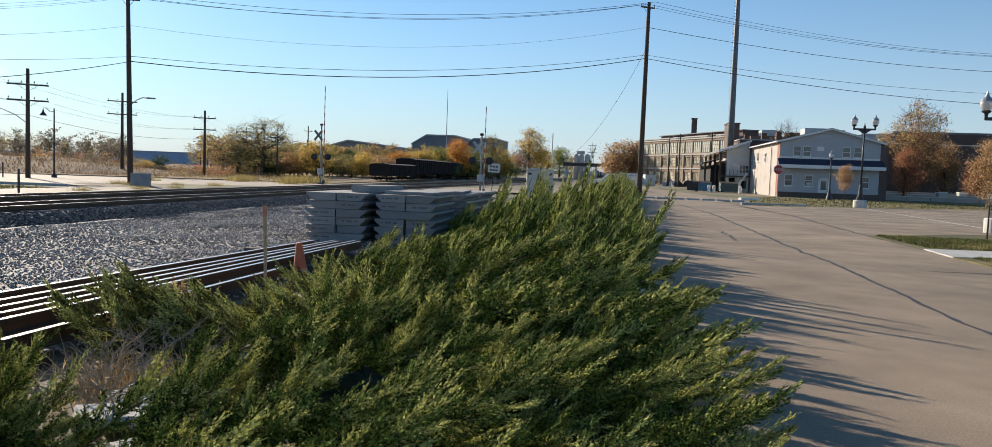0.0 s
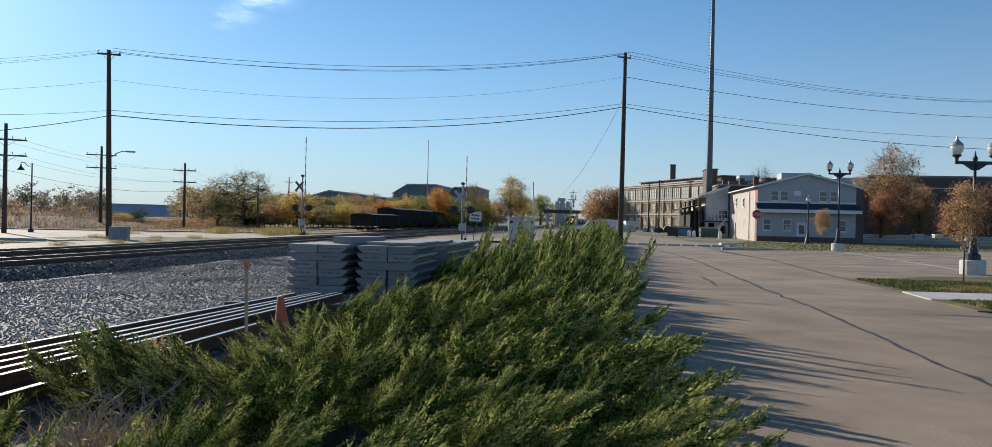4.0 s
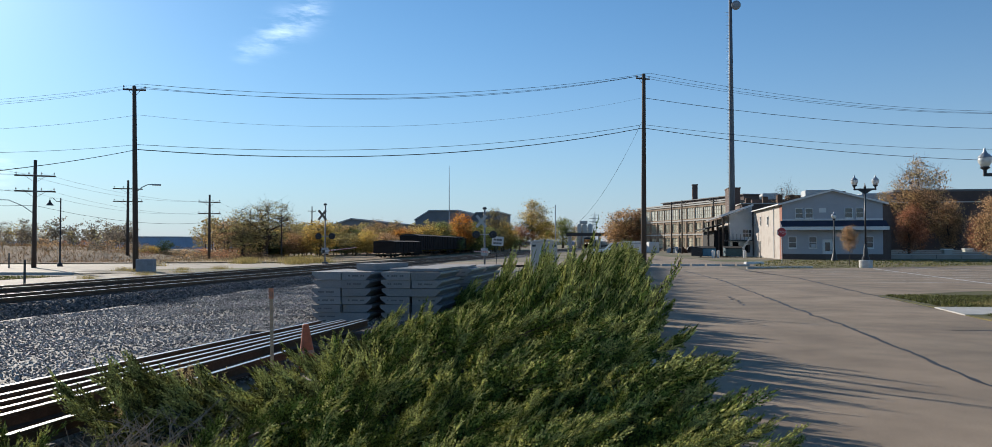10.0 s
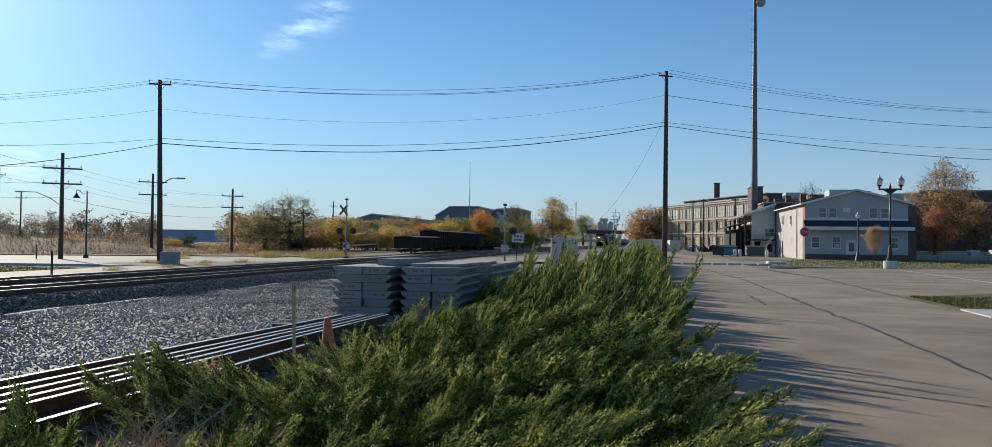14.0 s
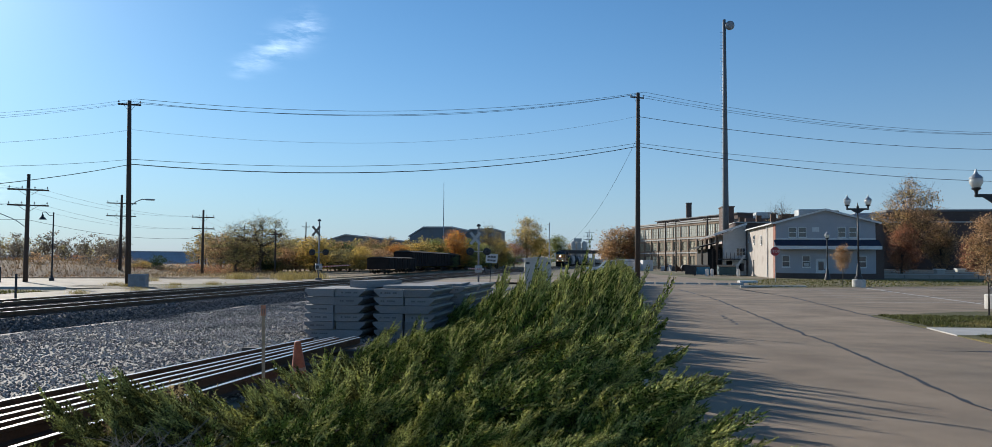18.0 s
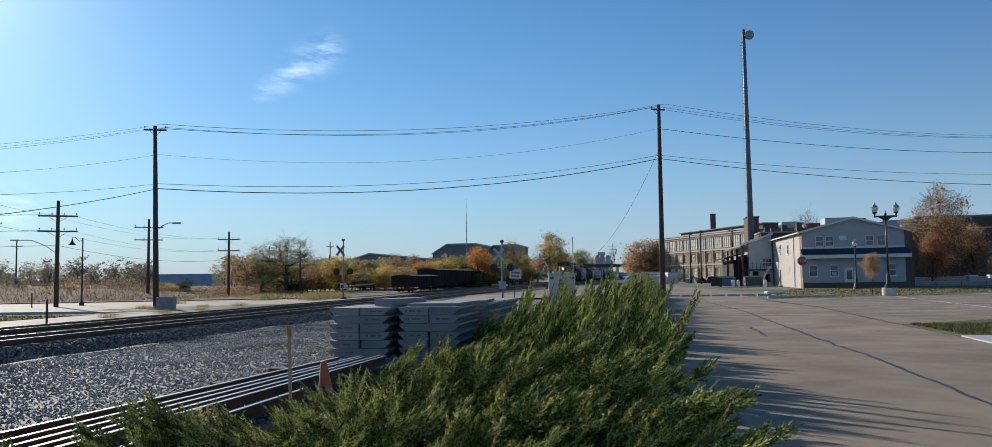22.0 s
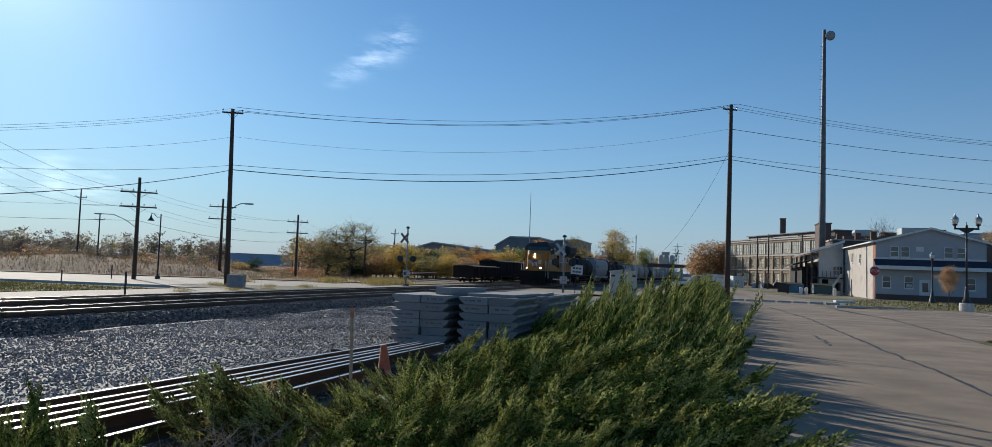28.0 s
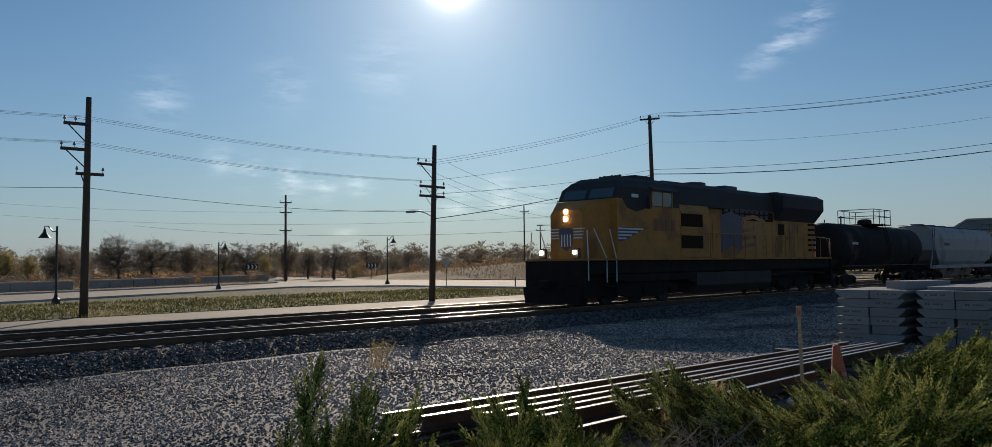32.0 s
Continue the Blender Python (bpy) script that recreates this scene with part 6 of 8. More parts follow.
def double_lamp(x, y, h, label="black iron street lamp with two glass globes", base=True, yaw=0):
    ob = thing("street_lamp", label, "street lamp", pose(x, y, 0, 0, 0, yaw), group="street lamps")
    z0 = 0.62 if base else 0
    if base:
        part("footing", Mesh().lathe([(0.5, -0.1), (0.5, z0 - 0.04), (0.46, z0)], n=20), mat("footing_concrete", (0.55, 0.53, 0.49), 0.85), ob, "round pale concrete footing", smooth=False)
    part("base", Mesh().lathe([(0.3, z0), (0.3, z0 + 0.2), (0.2, z0 + 0.3), (0.14, z0 + 0.9), (0.1, z0 + 1.2), (0.07, z0 + 1.25)], n=14), BLACK_IRON, ob)
    part("column", Mesh().tube([(0, 0, z0 + 1.2), (0, 0, h - 1.1)], [0.075, 0.055], 12), BLACK_IRON, ob, smooth=True)
    part("bracket", Mesh().box(-0.85, -0.05, h - 1.2, 0.85, 0.05, h - 1.06, 0.02).prism([(-0.5, h - 1.2), (0.5, h - 1.2), (0.12, h - 1.45), (-0.12, h - 1.45)], "y", -0.04, 0.04), BLACK_IRON, ob, "ornate cross bracket")
    part("finial", Mesh().lathe([(0.08, h - 1.06), (0.11, h - 0.95), (0.04, h - 0.8), (0.02, h - 0.62)], n=10), BLACK_IRON, ob)
    for s in (-1, 1):
        lantern(ob, s * 0.78, h - 1.06)
    return ob


def lantern(ob, x, z):
    part("cup", Mesh().lathe([(0.06, z), (0.08, z + 0.14), (0.2, z + 0.22), (0.16, z + 0.27)], (x, 0, 0), n=14), BLACK_IRON, ob)
    g = part("globe", Mesh().lathe([(0.15, z + 0.27), (0.25, z + 0.45), (0.27, z + 0.56), (0.22, z + 0.68), (0.12, z + 0.72)], (x, 0, 0), n=16), GLOBE, ob, "clear acorn glass globe", smooth=True)
    part("lantern_cap", Mesh().lathe([(0.28, z + 0.66), (0.24, z + 0.72), (0.1, z + 0.85), (0.05, z + 0.95), (0.03, z + 1.06)], (x, 0, 0), n=14), STEEL_GREY, g)


double_lamp(18.4, 66.4, 7.3)
double_lamp(15.6, 36.4, 5.9, yaw=6)


def single_lamp(x, y, h):
    ob = thing("street_lamp", "black iron street lamp with one glass globe by the house", "street lamp", pose(x, y, 0), group="street lamps")
    part("base", Mesh().lathe([(0.36, 0), (0.3, 0.3), (0.18, 0.8), (0.1, 1.3), (0.08, 1.4)], n=14), BLACK_IRON, ob)
    part("column", Mesh().tube([(0, 0, 1.3), (0, 0, h - 1.1)], [0.085, 0.065], 12), BLACK_IRON, ob)
    lantern(ob, 0, h - 1.15)


single_lamp(22.8, 94.2, 5.6)


def stop_sign():
    ob = thing("stop_sign", "red stop sign on a thin steel post at the corner", "sign", pose(14.0, 76.8, 0, 0, 0, 6))
    part("post", Mesh().box(-0.03, -0.02, -0.1, 0.03, 0.02, 3.4), STEEL_GREY, ob)
    R = 0.46
    face = part("sign_plate", Mesh().prism([(R * math.cos(math.pi / 8 + k * math.pi / 4), 2.95 + R * math.sin(math.pi / 8 + k * math.pi / 4)) for k in range(8)], "y", -0.045, -0.025), WHITE_PAINT, ob)
    r2 = R * 0.93
    part("sign_face", Mesh().prism([(r2 * math.cos(math.pi / 8 + k * math.pi / 4), 2.95 + r2 * math.sin(math.pi / 8 + k * math.pi / 4)) for k in range(8)], "y", -0.052, -0.049), RED_SIGN, face, "red octagon face")
    cu = bpy.data.curves.new("lettering", 'FONT')
    cu.body, cu.size, cu.align_x, cu.align_y, cu.extrude = "STOP", 0.36, 'CENTER', 'CENTER', 0.003
    cu.materials.append(WHITE_PAINT)
    tx = new("lettering", cu)
    tx.parent = face
    tx.matrix_basis = pose(0, -0.057, 2.95, 90, 0, 0)


stop_sign()


def cobra_lamp(x, y, h, yaw, reach, bell=True, label="tall slim street light with a hanging bell shade"):
    ob = thing("street_light", label, "street light", pose(x, y, 0, 0, 0, yaw), group="street lights")
    part("base", Mesh().lathe([(0.22, 0), (0.2, 0.25), (0.1, 0.35), (0.08, 0.5)], n=12), BLACK_IRON, ob)
    part("column", Mesh().tube([(0, 0, 0.3), (0, 0, h)], [0.07, 0.05], 10), BLACK_IRON, ob)
    part("arm", Mesh().tube([(0, 0, h - 0.25), (reach * 0.35, 0, h - 0.3), (reach * 0.7, 0, h), (reach, 0, h + 0.0), (reach, 0, h - 0.15)], 0.03, 6), BLACK_IRON, ob)
    part("shade", Mesh().lathe([(0.05, h - 0.15), (0.1, h - 0.35), (0.26, h - 0.55), (0.32, h - 0.62), (0.28, h - 0.62), (0.06, h - 0.3)], (reach, 0, 0), n=14), BLACK_IRON, ob, "dark bell-shaped shade")


cobra_lamp(-47.5, 60.5, 5.8, 200, 0.85)
cobra_lamp(-46.2, 13.2, 4.1, 235, 0.6)
cobra_lamp(-62.7, 30.2, 3.9, 30, 0.6)
cobra_lamp(-62, 47, 4.6, 20, 0.7)


def arm_light(x, y, z, yaw, reach, rise):
    """A lamp arm clamped to a wooden pole."""
    ob = thing("pole_light", "slender grey lamp arm reaching out from a utility pole", "street light", pose(x, y, 0, 0, 0, yaw))
    part("arm", Mesh().tube([(0, 0, z), (reach * 0.3, 0, z + rise * 0.6), (reach * 0.65, 0, z + rise), (reach, 0, z + rise)], 0.035, 6), STEEL_GREY, ob)
    part("lamp_head", Mesh().box(reach - 0.1, -0.1, z + rise - 0.06, reach + 0.5, 0.1, z + rise + 0.05, 0.03), STEEL_GREY, ob)


arm_light(-34.0, 51.0, 5.65, 35, 1.0, 0.45)
arm_light(-47.0, 56.9, 4.3, 215, 2.8, 1.1)
arm_light(-31.5, 26.5, 4.4, 190, 1.1, 0.25)


def dumpster(x, y, yaw, material, label, w=2.4):
    ob = thing("dumpster", label, "dumpster", pose(x, y, 0, 0, 0, yaw))
    part("bin", Mesh().prism([(-0.75, 0.15), (0.75, 0.15), (0.8, 1.5), (-0.8, 1.25)], "x", -w / 2, w / 2), material, ob)
    part("lid", Mesh().prism([(-0.85, 1.26), (0.85, 1.52), (0.85, 1.58), (-0.85, 1.32)], "x", -w / 2 - 0.04, w / 2 + 0.04), BLACK, ob, "black plastic lid")
    for s in (-1, 1):
        part("lift_pocket", Mesh().box(s * w / 2, -0.4, 0.7, s * (w / 2 + 0.12), 0.4, 0.9), material, ob)
        part("caster", Mesh().lathe([(0.1, -0.03), (0.1, 0.03)], (s * (w / 2 - 0.3), -0.5, 0.1), "x", 10), DARK_STEEL, ob)


dumpster(11.2, 119.0, 10, BLUE_BIN, "blue steel dumpster with a black lid")
dumpster(9.9, 118.5, 80, BLACK_IRON, "dark steel dumpster by the porch", 1.9)
dumpster(15.0, 119.6, 4, GREEN_BIN, "teal steel dumpster with a black lid")
for k, x in enumerate((11.9, 12.6, 16.2)):
    solid("bollard", Mesh().lathe([(0.22, -0.1), (0.22, 0.9), (0.14, 1.0), (0.02, 1.02)], n=14), TRIM, "short pale concrete bollard by the bins", "bollard", pose(x, 116.3, 0), group="bollards")


def pickup():
    """White pickup parked beyond the shrubs, side on."""
    ob = thing("pickup_truck", "white pickup truck parked beyond the shrubs", "truck", pose(-1.5, 104, -0.02, 0, 0, 94))
    ob.scale = (1.12, 1.18, 1.16)
    W = mat("truck_white", (0.7, 0.71, 0.72), 0.3, vary=0.05, scale=1, bump=0, coat=0.5)
    part("body", Mesh().prism([(-2.7, 0.45), (2.6, 0.45), (2.75, 0.6), (2.75, 0.95), (2.4, 1.08), (1.2, 1.12), (-2.7, 1.12)], "x", -0.95, 0.95), W, ob, at=pose(0, 0, 0))
    part("cab", Mesh().prism([(-0.7, 1.125), (1.2, 1.125), (0.55, 1.8), (-0.55, 1.85)], "x", -0.82, 0.82), W, ob)
    for s in (-1, 1):
        part("side_glass", Mesh().prism([(-0.5, 1.2), (0.9, 1.2), (0.45, 1.7), (-0.42, 1.74)], "x", s * 0.822, s * 0.835), CAB_GLASS, ob)
        for y in (-1.75, 1.7):
            w = part("wheel", Mesh().lathe([(0.2, -0.11), (0.39, -0.11), (0.42, -0.06), (0.42, 0.06), (0.39, 0.11), (0.2, 0.11)], (s * 0.85, y, 0.42), "x", 18), BLACK, ob)
            part("rim", Mesh().lathe([(0.05, -0.115), (0.2, -0.1), (0.2, 0.1), (0.05, 0.115)], (s * 0.85, y, 0.42), "x", 12), STEEL_GREY, w)
        part("taillight", Mesh().box(s * 0.8, -2.72, 0.75, s * 0.94, -2.7, 1.05), RED_SIGN, ob)
        part("headlight", Mesh().box(s * 0.55, 2.72, 0.72, s * 0.9, 2.76, 0.9), GLOBE, ob)
    part("windshield", Mesh().add([(-0.75, 1.17, 1.16), (0.75, 1.17, 1.16), (0.7, 0.6, 1.76), (-0.7, 0.6, 1.76)], [(0, 1, 2, 3)]), CAB_GLASS, ob)
    part("bed_rack", Mesh().tube([(-0.85, -2.6, 1.12), (-0.85, -2.6, 1.7), (-0.85, -0.8, 1.7)], 0.03, 6).tube([(0.85, -2.6, 1.12), (0.85, -2.6, 1.7), (0.85, -0.8, 1.7)], 0.03, 6), STEEL_GREY, ob)


pickup()
solid("concrete_block", Mesh().box(-0.55, -0.5, -0.1, 0.55, 0.5, 0.88, 0.04), mat("block_grey", (0.28, 0.28, 0.29), 0.85), "grey concrete block at the foot of the pole", "concrete block", pose(-32.2, 49.3, 0, 0, 0, 20))
for x, y, h in ((-27.9, 33.2, 1.15), (-48.3, 55.8, 1.2), (-44, 46, 0.8)):
    solid("marker_post", Mesh().box(-0.05, -0.03, -0.2, 0.05, 0.03, h, 0.01), DARK_STEEL, "thin dark marker post by the lane", "post", pose(x, y, 0), group="marker posts")


def small_sign(x, y, h, w, hh, yaw, label, face=WHITE_PAINT, bars=True, shape="box", lean=0):
    ob = thing("road_sign", label, "sign", pose(x, y, 0, 0, lean, yaw), group="road signs")
    part("post", Mesh().box(-0.03, -0.02, -0.2, 0.03, 0.02, h), DARK_STEEL, ob)
    if shape == "box":
        f = part("plate", Mesh().box(-w / 2, -0.05, h - hh, w / 2, -0.025, h, 0.006), face, ob)
    elif shape == "yield":
        f = part("plate", Mesh().prism([(0, h - hh), (w / 2, h), (-w / 2, h)], "y", -0.05, -0.025), face, ob)
    else:
        f = part("plate", Mesh().prism([(0, h - hh), (w / 2, h - hh / 2), (0, h), (-w / 2, h - hh / 2)], "y", -0.05, -0.025), face, ob)
    if bars:
        m = Mesh()
        for r in range(2):
            for k in range(3):
                m.box(-w * 0.36 + k * w * 0.25, -0.056, h - hh * 0.45 - r * hh * 0.38, -w * 0.36 + k * w * 0.25 + w * 0.2, -0.053, h - hh * 0.25 - r * hh * 0.38)
        part("bars", m, STENCIL, f, "plain dark bars of unreadable lettering")


YELLOW_SIGN = mat("sign_yellow", (0.6, 0.4, 0.03), 0.5, vary=0.1, bump=0)
small_sign(-10.6, 63.8, 2.5, 0.95, 0.75, 8, "white crossing notice on a leaning post", lean=4)
small_sign(-34.5, 87, 3.1, 0.85, 0.85, 20, "yellow warning diamond beside the crossing road", YELLOW_SIGN, False, "diamond")
small_sign(-51.5, 45.3, 2.2, 0.8, 0.7, 60, "pale triangular give-way sign seen beside the street", STEEL_GREY, False, "yield")


def chevron(x, y, yaw):
    ob = thing("chevron_board", "dark chevron board with pale arrows at the bend", "sign", pose(x, y, 0, 0, 0, yaw))
    part("post", Mesh().box(-0.03, -0.02, -0.2, 0.03, 0.02, 2.0), DARK_STEEL, ob)
    part("plate", Mesh().box(-0.7, -0.05, 1.5, 0.7, -0.025, 2.1), BLACK_IRON, ob)
    m = Mesh()
    for k in range(3):
        a = -0.5 + k * 0.42
        m.prism([(a, 1.56), (a + 0.12, 1.56), (a + 0.27, 1.8), (a + 0.12, 2.04), (a, 2.04), (a + 0.15, 1.8)], "y", -0.058, -0.052)
    part("arrows", m, TRIM, ob)


chevron(-83, 44, 55)
chevron(-85, 62, 50)


def low_wall(x0, y0, x1, y1, h, label, material):
    d = Vector((x1 - x0, y1 - y0))
    ob = thing("low_wall", label, "wall", pose(x0, y0, 0, 0, 0, math.degrees(math.atan2(d.y, d.x))))
    part("body", Mesh().box(0, 0, -0.1, d.length, 0.4, h), material, ob)
    part("coping", Mesh().box(-0.05, -0.06, h, d.length + 0.05, 0.46, h + 0.1), CONCRETE, ob)
    for k in range(int(d.length / 3.0)):
        part("joint", Mesh().box(k * 3.0, -0.012, 0, k * 3.0 + 0.05, -0.004, h), DARK_STEEL, ob)


WALL_BLOCK = mat("wall_block", (0.36, 0.32, 0.28), 0.9, vary=0.15, scale=0.8, fine=10, bump=0.3)
low_wall(-64, 3, -72, 22, 0.75, "low grey block wall behind the street", WALL_BLOCK)
low_wall(-72.5, 23, -80, 36, 0.75, "low grey block wall behind the street", WALL_BLOCK)
low_wall(-81, 37.5, -90, 50, 0.75, "low grey block wall before the trees", WALL_BLOCK)
low_wall(-62, -6, -63.8, 2.5, 0.7, "low grey block wall behind the street", WALL_BLOCK)


def kerb(pts, name="kerb"):
    m = Mesh()
    for (x0, y0), (x1, y1) in zip(pts, pts[1:]):
        d = Vector((x1 - x0, y1 - y0)).normalized()
        n = Vector((-d.y, d.x)) * 0.09
        m.add([(x0 - n.x, y0 - n.y, -0.05), (x1 - n.x, y1 - n.y, -0.05), (x1 + n.x, y1 + n.y, -0.05), (x0 + n.x, y0 + n.y, -0.05), (x0 - n.x, y0 - n.y, 0.13), (x1 - n.x, y1 - n.y, 0.13), (x1 + n.x, y1 + n.y, 0.13), (x0 + n.x, y0 + n.y, 0.13)],
              [(3, 2, 1, 0), (4, 5, 6, 7), (0, 1, 5, 4), (1, 2, 6, 5), (2, 3, 7, 6), (3, 0, 4, 7)])
    return solid(name, m, CONCRETE, "pale concrete kerb", "kerb", kind="structure")


kerb([(-49.6, -60), (-47.4, 8), (-55.9, 26), (-60.2, 36.2), (-54, 42.2), (-34, 44.5)])
kerb([(-62.2, -60), (-61.2, 5), (-70.2, 28), (-78.4, 44.5), (-120, 60.5)])
kerb([(0.28, -40), (0.3, 12), (0.55, 66)])
kerb([(0.6, 66.2), (1.6, 69.2), (1.6, 70.4)])


def dark_railcar(x, y, L, label, tall):
    ob = thing("parked_railcar", label, "rail car", pose(x, y, 0.1))
    ob.scale = (1, 1, tall)
    part("body", Mesh().box(-1.5, 0.4, 1.1, 1.5, L - 0.4, 3.9, 0.05), mat("parked_car", (0.038, 0.03, 0.027), 0.95, spec=0.1, vary=0.3, scale=0.5, bump=0.1), ob)
    part("roof", Mesh().prism([(-1.55, 3.9), (1.55, 3.9), (0.6, 4.2), (-0.6, 4.2)], "y", 0.3, L - 0.3), mat("parked_roof", (0.07, 0.065, 0.062), 0.95, spec=0.1), ob)
    for k in range(int(L / 1.3)):
        part("rib", Mesh().box(1.5, 0.6 + k * 1.3, 1.1, 1.57, 0.7 + k * 1.3, 3.85), mat("parked_car", (0.03, 0.028, 0.03)), ob)
    for y2 in (2.2, L - 2.2):
        truck(ob, y2, (-0.88, 0.88), 0.44, WHEEL_CAR)


for k in range(-1, 5):
    dark_railcar(-33.2 - 0.9 * k, 118 + k * 15.6, 15.0, "dark parked box car on a siding by the trees" if k >= 0 else "low dark gondola car parked on a siding", 0.8 if k >= 0 else 0.55)


def junk_heap():
    """Scrap and timber heaped before the factory."""
    rng = random.Random(5)
    for k in range(26):
        x, y = rng.uniform(3.0, 19.0), rng.uniform(176, 184)
        x += (184 - y) * 0.3
        w, h = rng.uniform(0.6, 2.2), rng.uniform(0.3, 1.5)
        solid("scrap_piece", Mesh().prism([(-w / 2, 0), (w / 2, 0), (w * 0.3, h), (-w * 0.2, h * rng.uniform(0.6, 1))], "y", -0.5, 0.5), rng.choice((RUST, DARK_STEEL, CONCRETE, TIE_WOOD, BLACK_IRON)), "piece of scrap heaped before the factory", "scrap", pose(x, y, 0, 0, 0, rng.uniform(0, 180)), group="scrap heap")
    solid("white_container", Mesh().box(-3.2, -1.3, 0, 3.2, 1.3, 2.6, 0.05), TRIM, "white storage container beside the factory", "container", pose(1.6, 186, 0, 0, 0, 65))
    solid("white_tank_box", Mesh().box(-1.2, -1.2, 0, 1.2, 1.2, 2.4, 0.05), TRIM, "pale square storage box beside the container", "container", pose(5.4, 183, 0, 0, 0, 20))


junk_heap()


def road_markings():
    x = 2.2
    while x < 10.2:
        solid("wheel_stop", Mesh().prism([(-0.12, 0), (0.12, 0), (0.07, 0.14), (-0.07, 0.14)], "x", -0.54, 0.54), CONCRETE, "low pale concrete wheel stop across the lane's end", "wheel stop", pose(x, 70.5, 0, 0, 0, -2), group="wheel stops")
        x += 1.25
    solid("kerb_block", Mesh().box(-0.9, -0.3, 0, 0.9, 0.3, 0.22, 0.04), TRIM, "short white kerb block at the corner", "kerb block", pose(11.6, 77.4, 0, 0, 0, 20))
    b = Mesh()
    for k in range(9):
        y = 40.5 + k * 2.7
        b.add([(11.5, y, 0.006), (11.6, y + 0.12, 0.006), (28, y + 4.6, 0.006), (27.9, y + 4.48, 0.006)], [(0, 1, 2, 3)])
    b.add([(18.2, 64.3, 0.006), (18.36, 64.3, 0.006), (16.62, 38.2, 0.006), (16.46, 38.2, 0.006)], [(0, 1, 2, 3)])
    solid("bay_lines", b, PAINT_WHITE, "faded white parking bay lines", "road marking", kind="structure")
    rng = random.Random(3)
    for x0, a, e, wd, lab in ((4.75, 9.5, 57, 0.05, "dark tar-filled crack along the lane"), (8.75, 14, 60, 0.06, "dark seam between lane and parking lot")):
        c = Mesh()
        pts = []
        y = a
        while y < e:
            if x0 < 6:
                base = x0 + 0.18 * noise.noise((0.13 * y, 1, 0)) + 0.16 * noise.noise((0.8 * y, 4, 0)) + 0.06 * noise.noise((3.1 * y, 8, 0)) - max(0, y - 42) * 0.06
            else:
                base = np.interp(y, [12, 31, 46, 56, 60], [8.75, 8.75, 9.2, 8.2, 8.2]) + 0.1 * noise.noise((0.8 * y, 7, 0)) + 0.05 * noise.noise((2.7 * y, 3, 0))
            w = wd * (0.45 + 1.1 * abs(noise.noise((y * 1.9, 2, 0)))) * (1 + y / 60)
            pts.append((base, y, w))
            y += 0.2 + y * 0.006
        for (xa, ya, wa), (xb, yb, wb) in zip(pts, pts[1:]):
            c.add([(xa - wa, ya, 0.0045), (xa + wa, ya, 0.0045), (xb + wb, yb, 0.0045), (xb - wb, yb, 0.0045)], [(0, 1, 2, 3)])
        solid("tar_crack", c, mat("tar", (0.045, 0.043, 0.042), 0.6, vary=0.2, bump=0.1), lab, "road crack", kind="structure")
    tar = mat("tar", (0.045, 0.043, 0.042))
    c = Mesh()
    px, py, side = 3.42, 25.0, 1
    for k in range(10):      # a short zigzag in the lane
        nx, ny = px + side * rng.uniform(0.05, 0.2), py + rng.uniform(0.3, 0.6)
        c.add([(px - 0.035, py, 0.0045), (px + 0.035, py, 0.0045), (nx + 0.035, ny, 0.0045), (nx - 0.035, ny, 0.0045)], [(0, 1, 2, 3)])
        px, py, side = nx, ny, -side
    solid("tar_crack", c, tar, "short dark zigzag crack in the lane", "road crack", kind="structure")
    c = Mesh()
    for k in range(24):      # a cross crack that widens towards the grass
        xa, xb = 4.8 + k * 0.155, 4.8 + (k + 1) * 0.155
        ya, yb = 18.55 + 0.1 * noise.noise((xa * 2.1, 5, 0)), 18.55 + 0.1 * noise.noise((xb * 2.1, 5, 0))
        wa, wb = [0.012 + max(0, x - 6.5) * 0.055 * (0.6 + abs(noise.noise((x * 3, 9, 0)))) for x in (xa, xb)]
        c.add([(xa, ya - wa, 0.0045), (xb, yb - wb, 0.0045), (xb, yb + wb, 0.0045), (xa, ya + wa, 0.0045)], [(0, 1, 2, 3)])
    solid("tar_crack", c, tar, "dark cross crack that widens towards the grass", "road crack", kind="structure")


road_markings()
sheet("near_lawn", [(8.77, 30.2), (8.72, 24.9), (30, 26.5), (30, 38.5), (13.6, 33.7)], 0.03, GRASS_FLAT, "mown grass island beside the lot", "grass", 0.06)
sheet("walk", [(8.73, 24.85), (8.6, 22.4), (30, 24.0), (30, 26.4)], 0.035, CONCRETE, "pale concrete walk across the grass", "pavement", 0.08)
sheet("south_lawn", [(8.6, 22.35), (8.55, 19.6), (30, 17.5), (30, 23.9)], 0.03, GRASS_FLAT, "strip of mown grass beside the walk", "grass", 0.06)
sheet("south_lot", [(8.76, 19.5), (8.76, -40), (60, -40), (60, 17)], 0.001, ASPHALT, "asphalt beside the lane", "road")
kerb([(9.0, 63.6), (10.5, 64.2), (14.2, 65.4)])
# park walls and benches behind the lawn
for x0, x1, y, h in ((32.5, 56, 108, 0.5), (34, 70, 118, 0.7), (38, 80, 128, 0.9)):
    low_wall(x0, y, x1, y + 2, h, "low grey garden wall in the park", WALL_BLOCK)
for x, y in ((41, 112), (47, 121), (50, 104), (44, 104)):
    ob = thing("planter", "square pale stone planter in the park", "planter", pose(x, y, 0))
    part("pier", Mesh().box(-0.5, -0.5, 0, 0.5, 0.5, 1.1, 0.04), CONCRETE, ob)
    part("cap", Mesh().box(-0.6, -0.6, 1.1, 0.6, 0.6, 1.25, 0.03), TRIM, ob)

